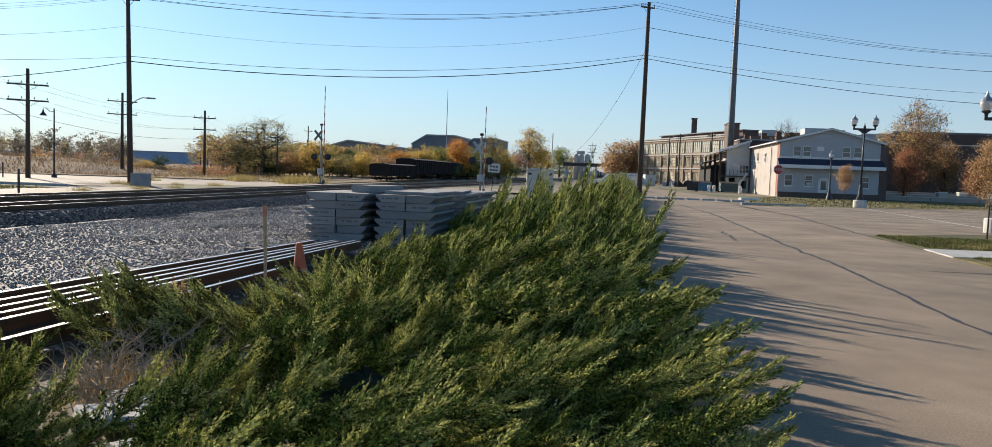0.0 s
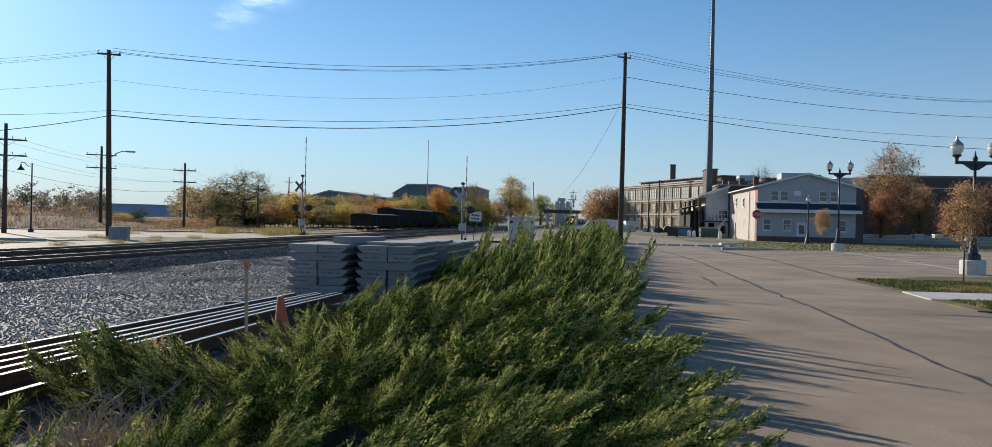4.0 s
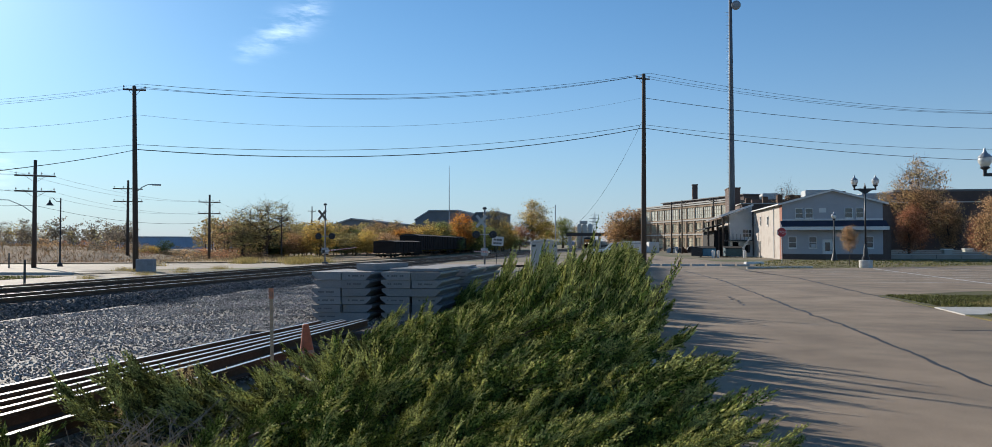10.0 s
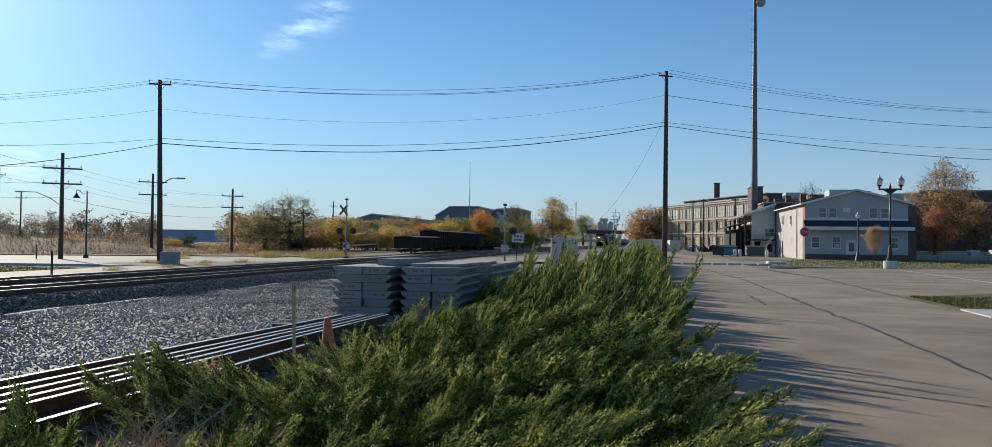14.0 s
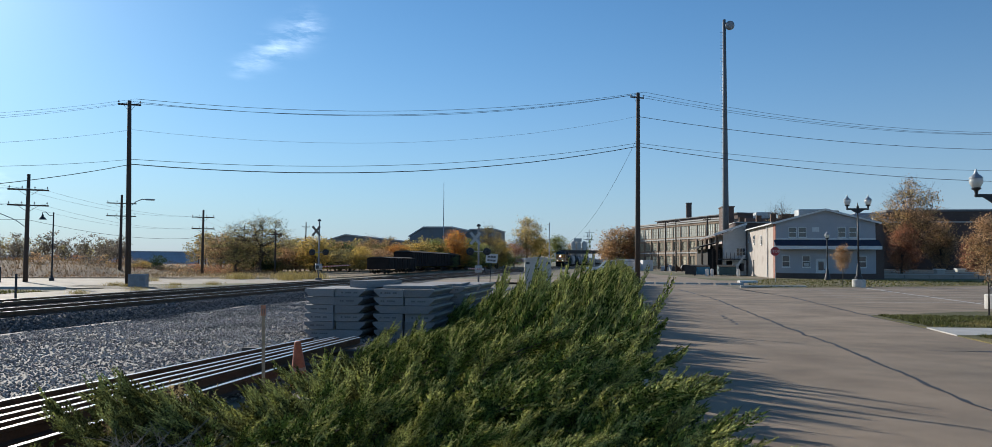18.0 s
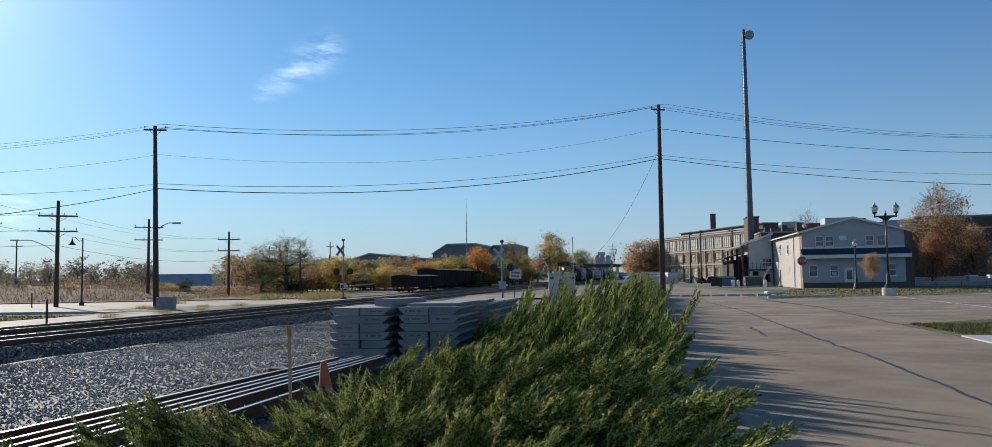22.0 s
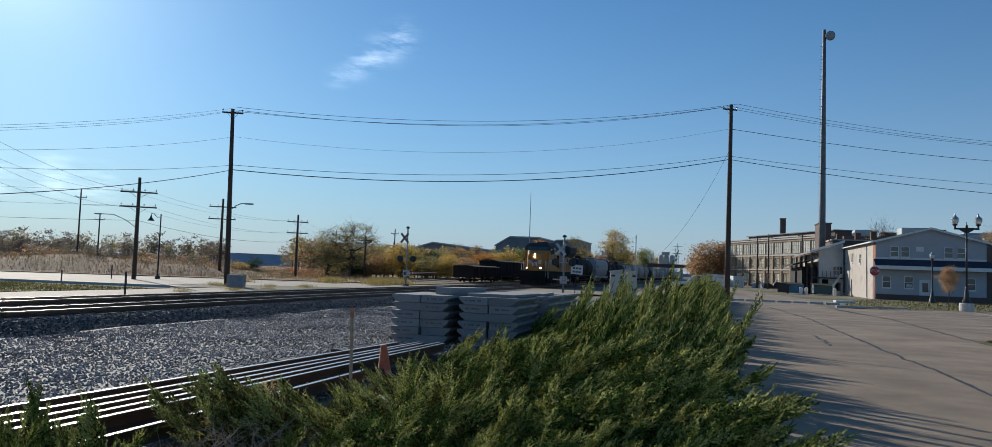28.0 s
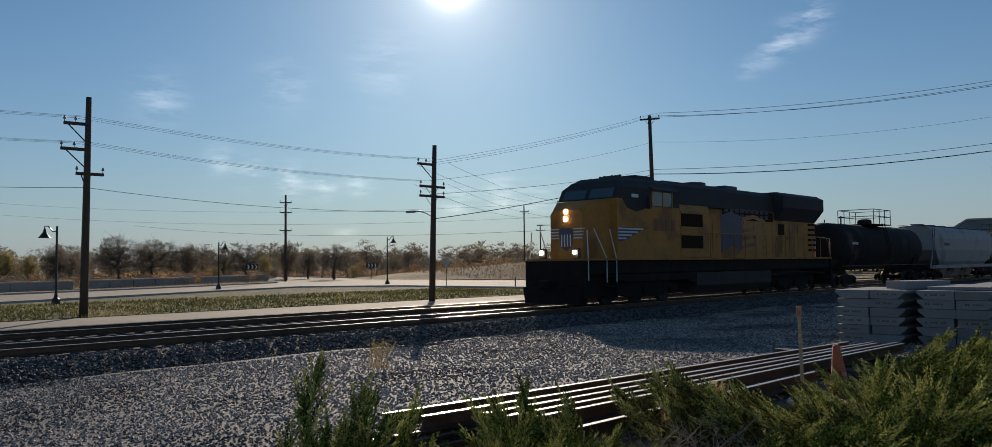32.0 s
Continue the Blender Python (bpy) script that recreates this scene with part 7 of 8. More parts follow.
# ---- plants ----
def np_mesh(name, V, T, material, flat=False):
    """A triangle mesh straight from arrays."""
    me = bpy.data.meshes.new(name)
    me.vertices.add(len(V))
    me.vertices.foreach_set("co", np.ascontiguousarray(V, dtype=np.float32).ravel())
    me.loops.add(len(T) * 3)
    me.loops.foreach_set("vertex_index", np.ascontiguousarray(T, dtype=np.int32).ravel())
    me.polygons.add(len(T))
    me.polygons.foreach_set("loop_start", np.arange(0, len(T) * 3, 3, dtype=np.int32))
    me.materials.append(material)
    me.update(calc_edges=True)
    if flat:
        me.shade_flat()
    return me


JUNIPER = mat("juniper", (0.125, 0.165, 0.037), 0.85, vary=0.3, scale=2.2, fine=9, bump=0, island=0.65, translucent=0.16, second=(0.185, 0.205, 0.045), patch=0.4, patch_scale=1.6, spec=0.05)
# Pale copy of the foliage for outer tips; sunlit brightness is in its colour.
JUNIPER_LIT_TIP = mat("juniper_lit_tip", (0.5, 0.485, 0.165), 0.8, vary=0.2, scale=3, bump=0, island=0.4, translucent=0.22, spec=0.05)
JUNIPER_WOOD = mat("juniper_wood", (0.13, 0.085, 0.055), 0.9, vary=0.3, scale=8, bump=0.3)
# Near black: the shade of the shrub's hollows is put into this colour.
JUNIPER_CORE_SHADE = mat("juniper_core_shade", (0.018, 0.024, 0.009), 0.95, vary=0.4, scale=6, fine=30, bump=0.6, bump_scale=30, dist=0.04)
OLIVE_JUNIPER = mat("olive_juniper", (0.18, 0.172, 0.055), 0.85, vary=0.3, scale=2.2, fine=9, bump=0, island=0.55, translucent=0.3, spec=0.05)
STRAW = mat("straw", (0.42, 0.32, 0.16), 0.9, vary=0.25, scale=5, bump=0, island=0.3, translucent=0.3)
TWIG_GREY = mat("dead_twig", (0.33, 0.27, 0.2), 0.9, vary=0.3, scale=8, bump=0.1)


def spray_template(rng, twigs, beads, girth):
    """A scaly sprig one unit long along +z: short cords of stacked scale cones that point forwards."""
    V, T = [], []

    def cone(p, d, L, w):
        d = d / np.linalg.norm(d)
        s = np.cross(d, rng.normal(size=3))
        s = s / (np.linalg.norm(s) + 1e-9)
        u = np.cross(d, s)
        k = len(V)
        for j in range(3):
            c = 2.094 * j
            V.append(p + (s * math.cos(c) + u * math.sin(c)) * w)
        V.append(p + d * L)
        T.extend([(k, k + 1, k + 3), (k + 1, k + 2, k + 3), (k + 2, k, k + 3)])

    for i in range(twigs):
        u = 0.04 + 0.92 * (i + rng.random() * 0.6) / twigs
        base = np.array([0.05 * math.sin(u * 3), 0.03 * math.sin(u * 5), u])
        az = i * 2.4 + rng.normal() * 0.3
        tl = (0.3 * (1.05 - u) + 0.1) * (0.7 + 0.6 * rng.random())
        d = np.array([math.cos(az) * 0.6, math.sin(az) * 0.6, 0.8])
        d /= np.linalg.norm(d)
        for j in range(beads):
            q = j / beads
            p = base + d * tl * q + np.array([0, 0, 0.12 * tl * q * q])
            cone(p, d + rng.normal(size=3) * 0.55, tl / beads * 1.05, girth * (1.2 - 0.4 * q))
    for j in range(beads + 1):
        cone(np.array([0, 0, 0.8 + 0.3 * j / (beads + 1)]), np.array([rng.normal() * 0.35, rng.normal() * 0.35, 1.0]), 0.11, girth * (1 - 0.2 * j))
    return np.array(V), np.array(T)


_rs = np.random.RandomState(11)
SPRAYS = {"close": [spray_template(_rs, 14, 4, 0.032) for _ in range(5)], "near": [spray_template(_rs, 10, 3, 0.044) for _ in range(5)], "mid": [spray_template(_rs, 8, 2, 0.052) for _ in range(4)], "far": [spray_template(_rs, 5, 2, 0.075) for _ in range(4)]}


def shrub_arrays(seed, rx, ry, h, boughs, per, level, size, far_reach=0, lean=0.85):
    """Leaf and wood arrays of a spreading juniper: dense plumes in tiers that sweep one way and turn up at the tip, with hollows between."""
    rng = np.random.RandomState(seed)
    tv, tt, tips_v, tips_t = [], [], [], []
    wood = Mesh()
    temps = SPRAYS[level]
    for b in range(boughs + far_reach):
        el = math.asin(min(0.98, 0.05 + 0.93 * (b + rng.random()) / boughs))
        az = b * 2.39996 + rng.normal() * 0.35
        r = rng.uniform(0.5, 0.7) if rng.random() < 0.42 else rng.uniform(0.93, 1.08)
        n = np.array([math.cos(az) * math.cos(el), math.sin(az) * math.cos(el), math.sin(el)])
        q = n * np.array([rx, ry, h * 0.92]) * r
        d = n * np.array([0.22, 0.5, 0.2]) + np.array([lean, -0.06, 0.2]) + rng.normal(size=3) * 0.17
        d[2] = max(d[2], 0.12)
        L = rng.uniform(0.55, 1.0) * (1 if level in ("close", "near") else 1.1) * (0.75 + 0.25 * min(1.0, rx))
        if rx < 0.5:      # small clumps grow upright
            d = n * 0.4 + np.array([0.12, 0, 0.85]) + rng.normal(size=3) * 0.14
        reach = b >= boughs
        if reach:
            q = np.array([rx * rng.uniform(0.7, 0.95), rng.uniform(-0.9, 0.9) * ry, rng.uniform(0.3, 0.55) * h])
            d = np.array([1.0, rng.uniform(-0.35, 0.1), rng.uniform(0.15, 0.4)])
            L = rng.uniform(0.9, 1.35) * (1 if level in ("close", "near") else 0.65)
        d /= np.linalg.norm(d)
        p0 = q - d * L * 0.65
        p0[2] = max(p0[2], 0.03)
        ts = np.linspace(0, 1, 9)[:, None]
        pts = p0 + d * L * ts + np.array([0.05, 0, 1.0]) * (ts ** 2.5) * 0.12 * L + rng.normal(size=3) * 0.06 * np.sin(ts * 3.1)
        if level != "far" or b % 2 == 0:
            wood.tube([tuple(p) for p in pts[::2]], [0.014, 0.011, 0.008, 0.005, 0.003], 4, cap=False)
        pale = rng.random()
        m = per + (per // 3 if reach else 0)
        for k in range(m):
            u = 0.12 + 0.88 * ((k + rng.random() * 0.7) / m) ** 0.85
            u = min(u, 0.999)
            i = min(int(u * 8), 7)
            p = pts[i] + (pts[i + 1] - pts[i]) * (u * 8 - i)
            tan = pts[i + 1] - pts[i]
            tan = tan / (np.linalg.norm(tan) + 1e-9)
            side = rng.normal(size=3) + np.array([0, 0, 0.45])
            side -= tan * side.dot(tan)
            side /= np.linalg.norm(side) + 1e-9
            v = tan + side * (0.75 * (1.1 - u) + 0.12) + np.array([0, 0, 0.08])
            v /= np.linalg.norm(v)
            s = np.cross(v, [0, 0, 1.0] if abs(v[2]) < 0.95 else [1.0, 0, 0])
            s /= np.linalg.norm(s)
            w = np.cross(v, s)
            a2 = rng.uniform(0, 2 * math.pi)
            s, w = s * math.cos(a2) + w * math.sin(a2), -s * math.sin(a2) + w * math.cos(a2)
            Ls = size * rng.uniform(0.6, 1.1) * (1.2 - 0.55 * u)
            tip = u > 0.55 and rng.random() < (0.65 if pale < 0.5 else 0.25)
            slim = 1.0
            if u > 0.45 and rng.random() < 0.26:      # long slender shoots stand off the plume
                Ls, slim = Ls * 1.6, 0.6
                v = v + np.array([0.3 * lean, 0, 0.22])
                v /= np.linalg.norm(v)
                tip = tip or rng.random() < 0.5
            V, T = temps[rng.randint(len(temps))]
            W = V @ (np.array([s * slim, w * slim, v]) * Ls) + p
            W[:, 2] = np.maximum(W[:, 2], 0.06)
            (tips_v if tip else tv).append(W)
            (tips_t if tip else tt).append(T)

    def join(vs, ts):
        if not vs:
            return np.zeros((0, 3)), np.zeros((0, 3), int)
        off = np.cumsum([0] + [len(v) for v in vs[:-1]])
        return np.concatenate(vs), np.concatenate([t + o for t, o in zip(ts, off)])

    return join(tv, tt), join(tips_v, tips_t), wood


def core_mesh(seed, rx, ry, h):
    """A rough mound whose near-black colour stands in for the shade inside the shrub."""
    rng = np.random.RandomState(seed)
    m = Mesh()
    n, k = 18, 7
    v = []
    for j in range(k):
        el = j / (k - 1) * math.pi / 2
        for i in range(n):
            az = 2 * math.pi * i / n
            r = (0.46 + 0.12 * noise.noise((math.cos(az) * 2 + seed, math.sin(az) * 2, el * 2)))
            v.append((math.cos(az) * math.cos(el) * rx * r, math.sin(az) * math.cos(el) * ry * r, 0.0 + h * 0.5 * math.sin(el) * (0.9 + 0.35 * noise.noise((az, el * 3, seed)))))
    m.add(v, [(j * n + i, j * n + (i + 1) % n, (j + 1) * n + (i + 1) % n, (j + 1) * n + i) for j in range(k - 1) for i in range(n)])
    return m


SHRUB_SOURCES = {}


def juniper(x, y, z, rx, ry, h, boughs, per, level, size, seed, yaw=0, far_reach=0, leafy=None, lean=0.85, label="dense green spreading juniper shrub with feathery tips"):
    key = (level, seed)
    if key in SHRUB_SOURCES:
        src, r0x, r0y, h0 = SHRUB_SOURCES[key]
        ob = copy_thing(src, pose(x, y, z, 0, 0, yaw))
        ob.scale = (rx / r0x, ry / r0y, h / h0)
        return ob
    (V, T), (V2, T2), wood = shrub_arrays(seed, rx, ry, h, boughs, per, level, size, far_reach, lean)
    ob = thing("juniper_shrub", label, "shrub", pose(x, y, z, 0, 0, yaw), group="juniper bed")
    part("foliage", np_mesh("foliage", V, T, leafy or JUNIPER, True), None, ob)
    if len(T2):
        part("pale_foliage", np_mesh("pale_foliage", V2, T2, JUNIPER_LIT_TIP, True), None, ob, "pale tips with sunlit brightness put into their colour")
    part("stem_mass", wood, JUNIPER_WOOD, ob, "thin brown arching stems", kind="stuff")
    part("core", core_mesh(seed, rx, ry, h), JUNIPER_CORE_SHADE, ob, "near-black mound with the shade inside the shrub put into its colour")
    SHRUB_SOURCES[key] = (ob, rx, ry, h)
    return ob


def juniper_bed():
    # nearest clumps, each built on its own: place, radii, height, boughs, reaching boughs, lean
    near = [(-0.8, 3.3, 1.2, 0.85, 0.78, 30, 3, 0.9), (-1.8, 3.8, 0.9, 0.8, 0.68, 24, 0, 0.7), (-0.45, 5.15, 1.1, 0.8, 0.82, 30, 3, 0.9), (-1.85, 5.6, 1.15, 0.85, 0.78, 30, 0, 0.6), (-0.4, 7.05, 1.1, 0.8, 0.84, 30, 3, 0.9), (-1.85, 7.5, 1.15, 0.85, 0.8, 30, 0, 0.55),
            (-4.3, 7.3, 1.05, 0.75, 0.34, 24, 0, -0.8), (-2.95, 7.2, 0.75, 0.8, 0.5, 22, 0, -0.75), (-3.2, 9.1, 0.9, 0.85, 0.5, 26, 0, -0.75), (-0.4, 9.0, 1.1, 0.8, 0.86, 30, 3, 0.9), (-1.8, 9.4, 1.15, 0.85, 0.82, 28, 0, 0.55)]
    for k, (x, y, rx, ry, h, nb, fr, lean) in enumerate(near):
        juniper(x, y, -0.05, rx, ry, h, round(nb * 0.86), 50 if y < 6 else 46, "close" if y < 6 else "near", 0.27 if y < 6 else 0.3, 100 + k, 0, fr, OLIVE_JUNIPER if lean < 0 else None, lean)
    juniper(-3.77, 2.23, -0.05, 0.42, 0.42, 1.15, 26, 44, "close", 0.25, 130, 120, label="small upright dark juniper clump beside the yard")
    juniper(-3.8, 4.1, -0.05, 0.55, 0.5, 0.42, 20, 40, "close", 0.25, 131, lean=0.3, label="low juniper clump at the end of the bed")
    juniper(-4.9, 4.9, -0.1, 0.6, 0.55, 0.24, 20, 40, "near", 0.25, 132, lean=-0.5, label="low juniper clump beside the loose rails")
    rng = random.Random(2)
    k = 0
    y = 11.2
    while y < 24:
        left = np.interp(y, [9, 13, 24], [-4.3, -4.5, -4.6])
        n = 3
        for i in range(n):
            x = left + 1.15 + i * (-0.8 - left - 1.15) / (n - 1) + rng.uniform(-0.15, 0.15)
            juniper(x, y + rng.uniform(-0.3, 0.3), -0.05, rng.uniform(0.95, 1.15), rng.uniform(0.75, 0.9), np.interp(y, [11, 16, 20, 24], [0.8, 0.88, 0.96, 1.02]) * rng.uniform(0.92, 1.05) * (0.5, 0.9, 1.08)[i], 26, 40, "mid", 0.29, 200 + k % 5, rng.uniform(-14, 14), 1)
            k += 1
        y += 1.85
    k = 0
    while y < 66:
        left = np.interp(y, [24, 34, 62, 68], [-4.2, -3.5, -1.7, -1.5])
        n = 2
        for i in range(n):
            x = left + 0.9 + i * (np.interp(y, [24, 40, 66], [-0.8, -0.65, -0.3]) - left - 0.9) + rng.uniform(-0.15, 0.15)
            juniper(x, y + rng.uniform(-0.4, 0.4), -0.05, rng.uniform(0.95, 1.15), rng.uniform(1.1, 1.4), np.interp(y, [24, 33, 45, 66], [1.0, 1.12, 1.22, 1.26]) * rng.uniform(0.92, 1.05) * (0.78, 1.16)[i], 28, 24, "far", 0.36, 300 + k % 4, rng.uniform(-14, 14), 1)
            k += 1
        y += 1.9


juniper_bed()


def grass_tuft_mesh(seed, n, h, spread, w=0.006, heads=False):
    rng = np.random.RandomState(seed)
    V, T = [], []
    for i in range(n):
        x, y = rng.normal(size=2) * spread
        lean = rng.normal(size=2) * 0.28
        hh = h * rng.uniform(0.45, 1.1)
        az = rng.uniform(0, math.pi)
        dx, dy = math.cos(az) * w, math.sin(az) * w
        k = len(V)
        m = np.array([x + lean[0] * hh * 0.4, y + lean[1] * hh * 0.4, hh * 0.6])
        e = np.array([x + lean[0] * hh, y + lean[1] * hh, hh])
        V += [(x - dx, y - dy, 0), (x + dx, y + dy, 0), (m[0] + dx * 0.7, m[1] + dy * 0.7, m[2]), (m[0] - dx * 0.7, m[1] - dy * 0.7, m[2]), tuple(e)]
        T += [(k, k + 1, k + 2), (k, k + 2, k + 3), (k + 3, k + 2, k + 4)]
        if heads:
            for j in range(4):
                q = len(V)
                c = m + (e - m) * (0.4 + 0.2 * j)
                V += [tuple(c), tuple(c + rng.normal(size=3) * 0.03 + np.array([0.012, 0, 0.02])), tuple(c + rng.normal(size=3) * 0.03 + np.array([-0.012, 0, 0.025]))]
                T.append((q, q + 1, q + 2))
    return np.array(V), np.array(T)


def tufts():
    V, T = grass_tuft_mesh(1, 60, 0.75, 0.16, 0.006, True)
    straw = np_mesh("straw_tuft", V, T, STRAW)
    for k, (x, y, s, yaw) in enumerate(((-5.5, 8.3, 0.7, 60), (-5.3, 9.0, 0.75, 0), (-5.25, 7.6, 0.6, 120), (-13.2, 9.6, 0.75, 90))):
        ob = solid("dry_weed", straw, None, "tuft of dry straw-coloured weeds beside the rails", "weeds", pose(x, y, -0.2, 0, 0, yaw), group="dry weeds")
        ob.scale = (s, s, s)
    V, T = grass_tuft_mesh(2, 170, 0.42, 0.3, 0.005)
    dead = np_mesh("dead_grass", V, T, mat("dead_grass", (0.55, 0.38, 0.18), 0.9, vary=0.25, scale=5, bump=0, island=0.35, translucent=0.25))
    for k, (x, y, s) in enumerate(((-3.4, 5.7, 1.0), (-3.0, 5.9, 0.8), (-3.75, 5.5, 0.9), (-3.6, 6.15, 1.0), (-4.1, 6.0, 0.9), (-3.25, 5.25, 0.7), (-3.9, 6.3, 1.1))):
        ob = solid("dead_grass_clump", dead, None, "clump of dead brown grass in a gap of the shrubs", "dead grass", pose(x, y, -0.1, 0, 0, 70 * k), kind="stuff")
        ob.scale = (s, s, s * 0.75)
    solid("stone_slab", Mesh().prism([(-0.34, -0.2), (0.3, -0.24), (0.36, 0.16), (-0.1, 0.27), (-0.36, 0.1)], "z", 0, 0.09), CONCRETE, "pale flat stone lying in a gap of the shrubs", "stone slab", pose(-3.35, 5.35, 0.02, 12, -8, 20))
    rng = random.Random(8)
    m = Mesh()
    for k in range(20):
        o = Vector((rng.uniform(-4.2, -2.9), rng.uniform(4.8, 6.5), -0.05))
        for j in range(5):
            a = o + Vector((rng.uniform(-0.1, 0.1), rng.uniform(-0.1, 0.1), 0))
            e = o + Vector((rng.uniform(-0.55, 0.55), rng.uniform(-0.5, 0.5), rng.uniform(0.12, 0.42)))
            mid = a.lerp(e, 0.5) + Vector((rng.uniform(-0.08, 0.08), rng.uniform(-0.08, 0.08), 0.08))
            m.tube([a, mid, e], [0.009, 0.006, 0.003], 4, cap=False)
            for q in range(3):
                s0 = mid.lerp(e, q / 3)
                m.tube([s0, s0 + Vector((rng.uniform(-0.2, 0.2), rng.uniform(-0.2, 0.2), rng.uniform(0.02, 0.2)))], [0.004, 0.002], 3, cap=False)
    solid("dead_twigs", m, TWIG_GREY, "bare grey-brown dead twigs among the shrubs", "twigs", kind="stuff")
    V, T = grass_tuft_mesh(3, 260, 1.15, 0.9, 0.022, True)
    tall = np_mesh("tall_grass", V, T, mat("tall_grass", (0.42, 0.33, 0.12), 0.9, vary=0.25, scale=1, bump=0, island=0.3, translucent=0.3))
    for k, (x, y, s) in enumerate(((-32.5, 74, 1.1), (-31.5, 75.5, 1.2), (-30.5, 70, 0.9), (-36.5, 72, 1.0), (-38, 75, 1.0), (-33.5, 78, 1.2), (-30.8, 77, 1.1), (-40, 62.5, 0.7), (-33.0, 49.5, 0.45), (-35.3, 51.3, 0.5), (-30.2, 55.5, 0.5), (-29.2, 48.5, 0.4), (-32.3, 54.0, 0.4), (-28.9, 39.0, 0.4), (-28.8, 44.0, 0.45))):
        ob = solid("tall_dry_grass", tall, None, "tall clump of straw-yellow grass by the tracks", "grass clump", pose(x, y, -0.05, 0, 0, 50 * k), group="tall dry grass")
        ob.scale = (s * 0.75, s * 0.75, s * 0.6)


tufts()


# ---- trees ----
def leaf(name, color, second):
    return mat("leaf_" + name, color, 0.7, vary=0.2, scale=0.6, bump=0, island=0.45, translucent=0.55, second=second, patch=0.45, patch_scale=0.45)


LEAF = {
    "yellow": leaf("yellow", (0.56, 0.39, 0.1), (0.38, 0.31, 0.09)), "orange": leaf("orange", (0.58, 0.26, 0.06), (0.45, 0.28, 0.07)), "green": leaf("green", (0.19, 0.22, 0.07), (0.32, 0.29, 0.08)),
    "olive": leaf("olive", (0.32, 0.28, 0.12), (0.33, 0.23, 0.09)), "brown": leaf("brown", (0.44, 0.28, 0.15), (0.42, 0.3, 0.12)), "dusk": leaf("dusk", (0.175, 0.145, 0.115), (0.13, 0.12, 0.085)),
    "rust": leaf("rust", (0.34, 0.15, 0.08), (0.3, 0.18, 0.09)), "cedar": leaf("cedar", (0.06, 0.09, 0.04), (0.07, 0.1, 0.05)),
}
BARK = mat("bark", (0.085, 0.065, 0.05), 0.95, vary=0.3, scale=3, fine=20, bump=0.4, bump_scale=20)


def tree_arrays(seed, h, rad, base, tips_n, leaves, size, trunk, shape=1.0, clump=0.1, thin_top=0.0):
    """Trunk, limbs that fork towards points of an uneven crown, and leaves in clumps round those points."""
    rng = np.random.RandomState(seed)
    wood = Mesh()
    tips = []
    zc, hz = (base + h) / 2, (h - base) / 2
    while len(tips) < tips_n:
        q = rng.normal(size=3)
        q /= np.linalg.norm(q)
        q *= rng.random() ** 0.4
        bump = 0.8 + 0.32 * noise.noise((q[0] * 2 + seed, q[1] * 2, q[2] * 2))
        w = (1 - 0.5 * max(0.0, q[2]) * (shape - 0.6)) * bump
        tips.append(np.array([q[0] * rad * w, q[1] * rad * w, zc + q[2] * hz * (0.86 + 0.3 * bump - 0.18)]))
    top = max(t[2] for t in tips)
    tips = [t * np.array([1, 1, (h - clump * h * 0.35) / top]) for t in tips]
    # main stem
    stem = [np.array([0, 0, -0.15])]
    for i in range(1, 6):
        stem.append(np.array([rng.normal() * rad * 0.05 * i / 3, rng.normal() * rad * 0.05 * i / 3, h * 0.8 * i / 5]))
    radii = [trunk, trunk * 0.82, trunk * 0.62, trunk * 0.42, trunk * 0.25, trunk * 0.1]
    wood.tube([tuple(p) for p in stem], radii, 7, cap=False)
    limbs = []
    for k in range(9):
        u = rng.uniform(0.25, 0.85)
        i = min(int(u * 5), 4)
        p = stem[i] + (stem[i + 1] - stem[i]) * (u * 5 - i)
        az = k * 2.4 + rng.normal() * 0.3
        e = np.array([math.cos(az) * rad * 0.55, math.sin(az) * rad * 0.55, min(h * 0.9, max(base, p[2]) + rng.uniform(0.15, 0.3) * h)])
        mid = (p + e) / 2 + np.array([0, 0, -0.03 * h])
        wood.tube([tuple(p), tuple(mid), tuple(e)], [trunk * 0.4 * (1.1 - u), trunk * 0.28 * (1.1 - u), trunk * 0.12], 5, cap=False)
        limbs += [mid, (mid + e) / 2, e]
    limbs += stem[2:]
    limbs = np.array(limbs)
    for t in tips:
        near = limbs[np.argmin(np.linalg.norm(limbs - t, axis=1) + (limbs[:, 2] > t[2]) * 0.3 * h)]
        mid = (near + t) / 2 + rng.normal(size=3) * 0.02 * h
        wood.tube([tuple(near), tuple(mid), tuple(t)], [trunk * 0.09, trunk * 0.06, trunk * 0.025], 3, cap=False)
        if thin_top:
            for j in range(3):
                e = t + rng.normal(size=3) * 0.05 * h + np.array([0, 0, 0.03 * h])
                wood.tube([tuple(mid if j else t), tuple(e)], [trunk * 0.045, trunk * 0.02], 3, cap=False)
    tips = np.array(tips)
    if thin_top:
        tips = tips[rng.random(len(tips)) > thin_top * np.clip((tips[:, 2] - base) / (h - base) + 0.25, 0, 1)]
    per = max(1, int(leaves / max(1, len(tips))))
    c = np.repeat(tips, per, 0)
    n = len(c)
    c = c + rng.normal(size=(n, 3)) * np.array([1, 1, 0.7]) * clump * h * 0.5
    s = size * rng.uniform(0.5, 1.25, (n, 1))
    a = rng.normal(size=(n, 3))
    a /= np.linalg.norm(a, axis=1, keepdims=True)
    b = np.cross(a, rng.normal(size=(n, 3)))
    b /= np.linalg.norm(b, axis=1, keepdims=True)
